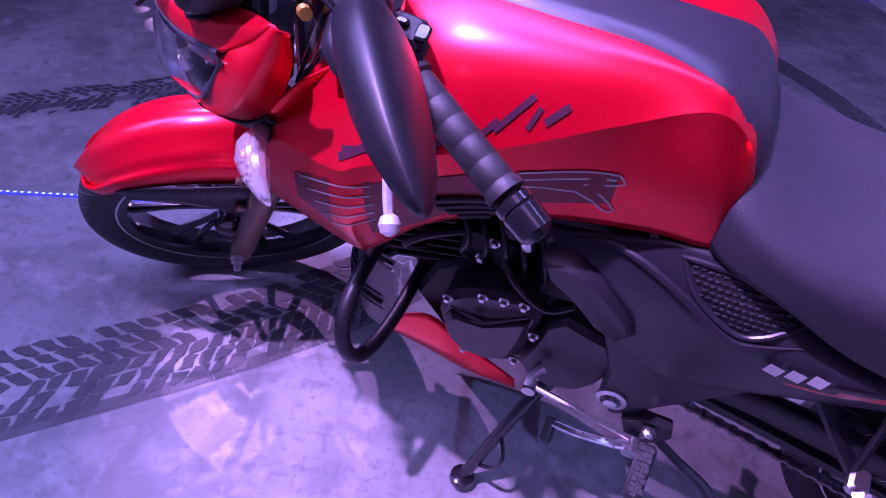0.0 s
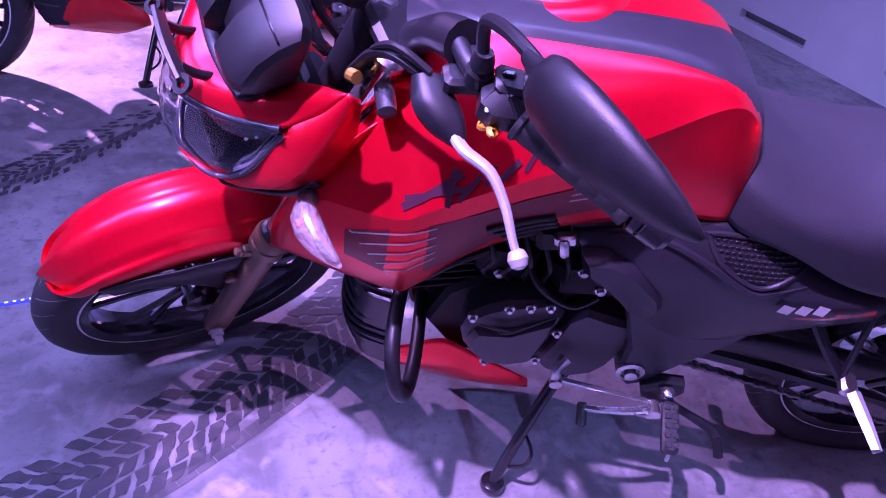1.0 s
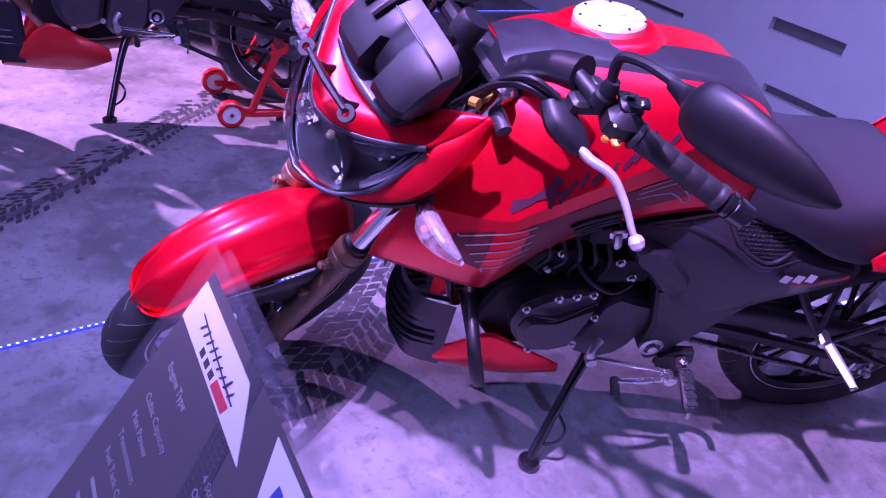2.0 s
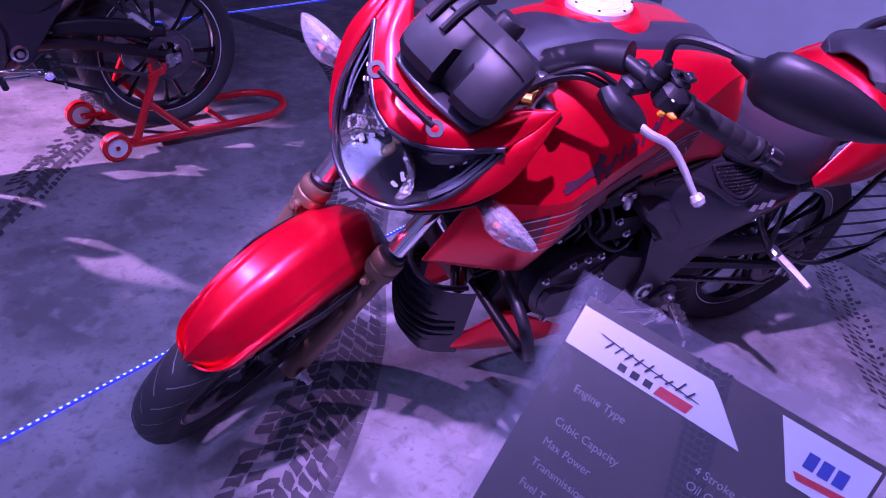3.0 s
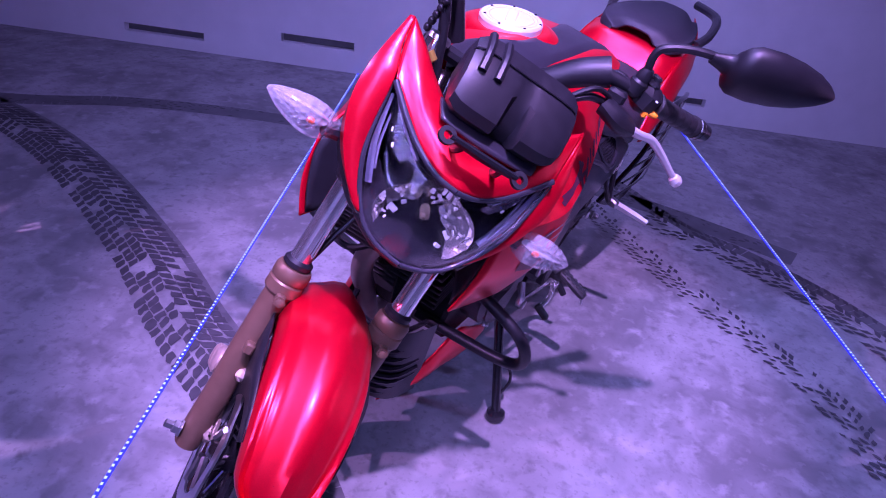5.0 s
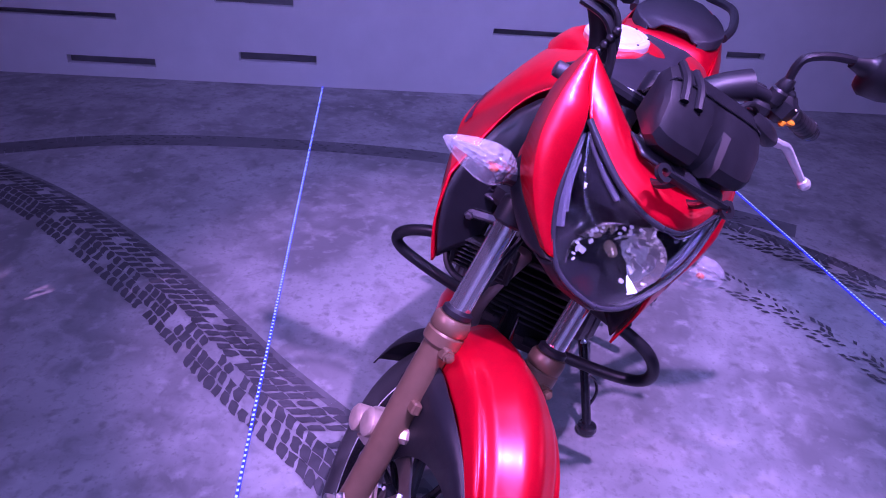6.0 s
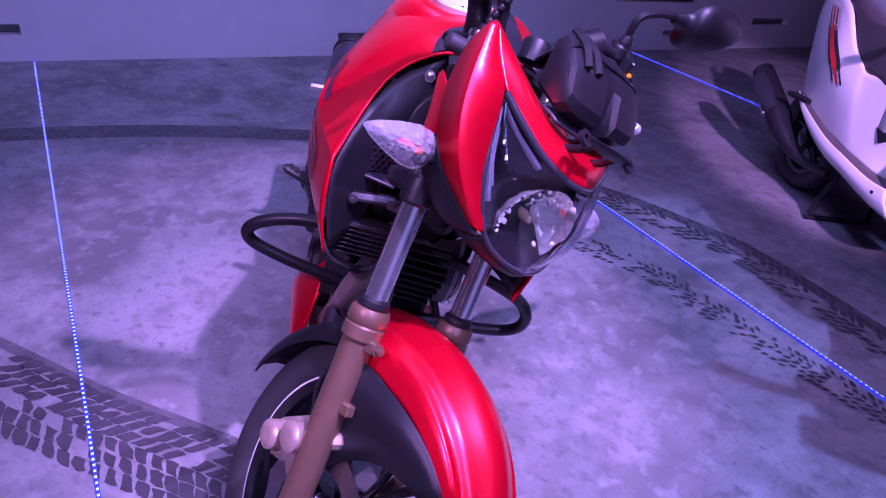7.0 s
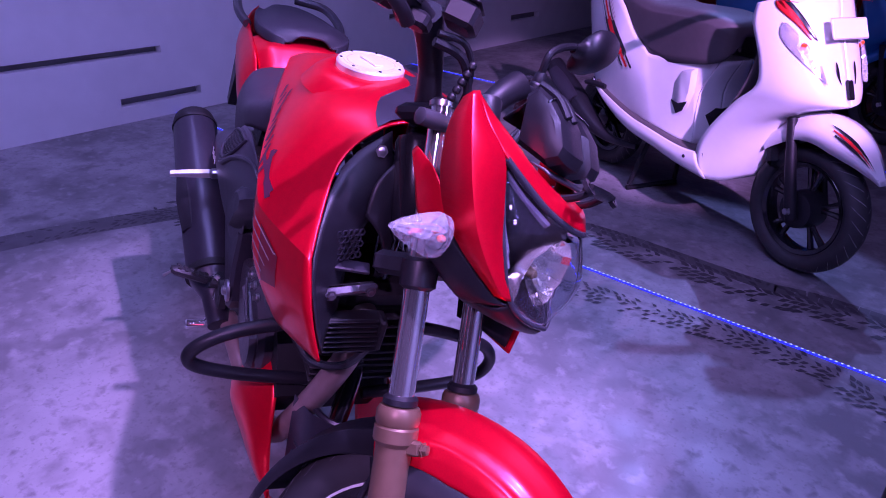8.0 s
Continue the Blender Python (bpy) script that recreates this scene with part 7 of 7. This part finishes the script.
# ---- the information board in its clear holder ----
ACRYLIC = glass_mat("clear_acrylic", (0.45, 0.45, 0.55), 0.04, 0.04)
SHEET_M = mat("grey_printed_sheet", (0.066, 0.052, 0.048), 0.45, 0, 0.12, 12)
LABEL_M = mat("pale_label_print", (0.74, 0.73, 0.76), 0.45, 0, 0.03, 30)
TEXT_M = mat("pale_text_print", (0.30, 0.295, 0.30), 0.5, 0, 0.03, 30)
INK_M = mat("dark_ink", (0.025, 0.025, 0.03), 0.5, 0, 0.1, 30)
BLUE_INK = mat("blue_ink", (0.02, 0.05, 0.35), 0.5, 0, 0.1, 30)
RED_INK = mat("red_ink", (0.6, 0.02, 0.04), 0.5, 0, 0.1, 30)


def info_board():
    root = new("information_board")
    hx, tau = radians(-86.8), radians(57.0)
    right = Vector((math.cos(hx), math.sin(hx), 0))
    up = Vector((-math.sin(hx) * math.cos(tau), math.cos(hx) * math.cos(tau), math.sin(tau)))
    face = right.cross(up)
    base = Matrix.Translation((-0.629, 0.394, 0.965)) @ Matrix((right, up, face)).transposed().to_4x4()
    W, H = 0.222, 0.31
    def flat(name, outline, z, material, parent, label="", t=0.0006):
        bm = B()
        lo = [bm.verts.new((x, -y, z - t)) for x, y in outline]
        hi = [bm.verts.new((x, -y, z)) for x, y in outline]
        bm.faces.new(lo)
        bm.faces.new(hi)
        for i in range(len(lo)):
            j = (i + 1) % len(lo)
            bm.faces.new((lo[i], lo[j], hi[j], hi[i]))
        return part(name, bm, material, parent, label, base)
    bm = B()
    block(bm, (W / 2, -H / 2, 0.006), (W, H, 0.004), bev=0.0012)
    part("cover_sheet", bm, ACRYLIC, root, "clear acrylic front sheet", base).visible_shadow = False
    bm = B()
    block(bm, (W / 2, -H / 2, -0.006), (W, H, 0.006), bev=0.0015)
    part("back_sheet", bm, ACRYLIC, root, "clear acrylic back sheet", base).visible_shadow = False
    sheet = flat("sheet", [(0.012, 0.014), (W - 0.006, 0.014), (W - 0.006, H - 0.008), (0.012, H - 0.008)], 0.001, SHEET_M, root, "grey printed specification sheet")
    flat("title_label", [(0.013, 0.022), (0.112, 0.022), (0.120, 0.028), (0.146, 0.052), (0.013, 0.052)], 0.0018, LABEL_M, sheet, "white title label")
    flat("maker_label", [(0.156, 0.018), (W - 0.008, 0.018), (W - 0.008, 0.052), (0.176, 0.052)], 0.0018, LABEL_M, sheet, "white maker label")
    # the maker's names stay plain strokes
    bm = B()
    rng = random.Random(3)
    for i in range(9):
        x, h = 0.041 + 0.0078 * i, rng.uniform(0.0045, 0.0085)
        tube(bm, [(x, -0.0405, 0.0022), (x + 0.0035, -0.0405 + h, 0.0022)], 0.0008, 4, 1)
    tube(bm, [(0.034, -0.0335, 0.0022), (0.060, -0.036, 0.0022), (0.112, -0.040, 0.0022)], 0.0005, 4, 3)
    pieces("script_stroke", bm, INK_M, sheet, "", base)
    bm = B()
    for i in range(3):
        block(bm, (0.058 + 0.010 * i, -0.0465, 0.0020), (0.006, 0.005, 0.0005), bev=0.0001)
    pieces("name_bar", bm, INK_M, sheet, "", base)
    flat("red_bar", [(0.086, 0.043), (0.110, 0.043), (0.108, 0.050), (0.084, 0.050)], 0.0022, RED_INK, sheet, "red box")
    bm = B()
    for i in range(3):
        block(bm, (0.182 + 0.0085 * i, -0.034, 0.0020), (0.0065, 0.010, 0.0005), bev=0.0001)
    pieces("maker_bar", bm, BLUE_INK, sheet, "", base)
    flat("red_flash", [(0.176, 0.044), (0.208, 0.041), (0.210, 0.045), (0.180, 0.048)], 0.0022, RED_INK, sheet)
    # printed tyre track across the sheet
    bm = B()
    for i in range(60):
        a = i / 59
        x, y = 0.108 + 0.052 * math.sin(1.5 * a), 0.015 + 0.27 * a
        for k in (-1.5, -0.5, 0.5, 1.5):
            block(bm, (x + 0.0055 * k, -y, 0.0014), (0.0046, 0.0034, 0.0004), (0, 0, 22 * k), 0.0001)
        block(bm, (x + 0.012, -y, 0.0014), (0.0022, 0.0052, 0.0004), (0, 0, 0), 0.0001)
    tagged(part("printed_track", bm, INK_M, sheet, "printed tyre tread", base), kind="stuff")
    for text, x, y, size in (("Engine Type", 0.036, 0.079, 0.0085), ("Cubic Capacity", 0.036, 0.106, 0.0085), ("Max Power", 0.036, 0.123, 0.0085), ("Transmission", 0.036, 0.140, 0.0085), ("Fuel Tank Capacity", 0.036, 0.157, 0.0085), ("4 Stroke, Single Cylinder,", 0.130, 0.079, 0.0078), ("Oil Cooled", 0.130, 0.090, 0.0078), ("197.75 cc", 0.130, 0.106, 0.0078)):
        letters(text, size, TEXT_M, sheet, base @ Matrix.Translation((x, -y, 0.0016)), "text_line")
    bm = B()
    for i in range(6):
        for x, w in ((0.036, 0.045), (0.130, 0.05)):
            block(bm, (x + w / 2, -0.176 - 0.018 * i, 0.0016), (w * (0.7 + 0.3 * ((i * 7) % 3) / 2), 0.004, 0.0004), bev=0.0001)
    pieces("text_bar", bm, TEXT_M, sheet, "", base)
    # post and foot
    foot = base @ Vector((W / 2, -H * 0.97, -0.010))
    bm = B()
    tube(bm, [(foot.x, foot.y, 0.01), (foot.x, foot.y, foot.z - 0.05), (foot.x, foot.y, foot.z)], 0.012, 12, 3)
    part("post", bm, BLACK, root, "black post")
    bm = B()
    lathe(bm, [(0.14, 0.0), (0.14, 0.006), (0.13, 0.010), (0.02, 0.014), (0.013, 0.03)], 32, (foot.x, foot.y, 0), (0, 0, 1))
    part("foot_plate", bm, BLACK, root, "round black foot plate")
    return tagged(root, "clear acrylic stand holding a grey specification sheet", "information board")


info_board()
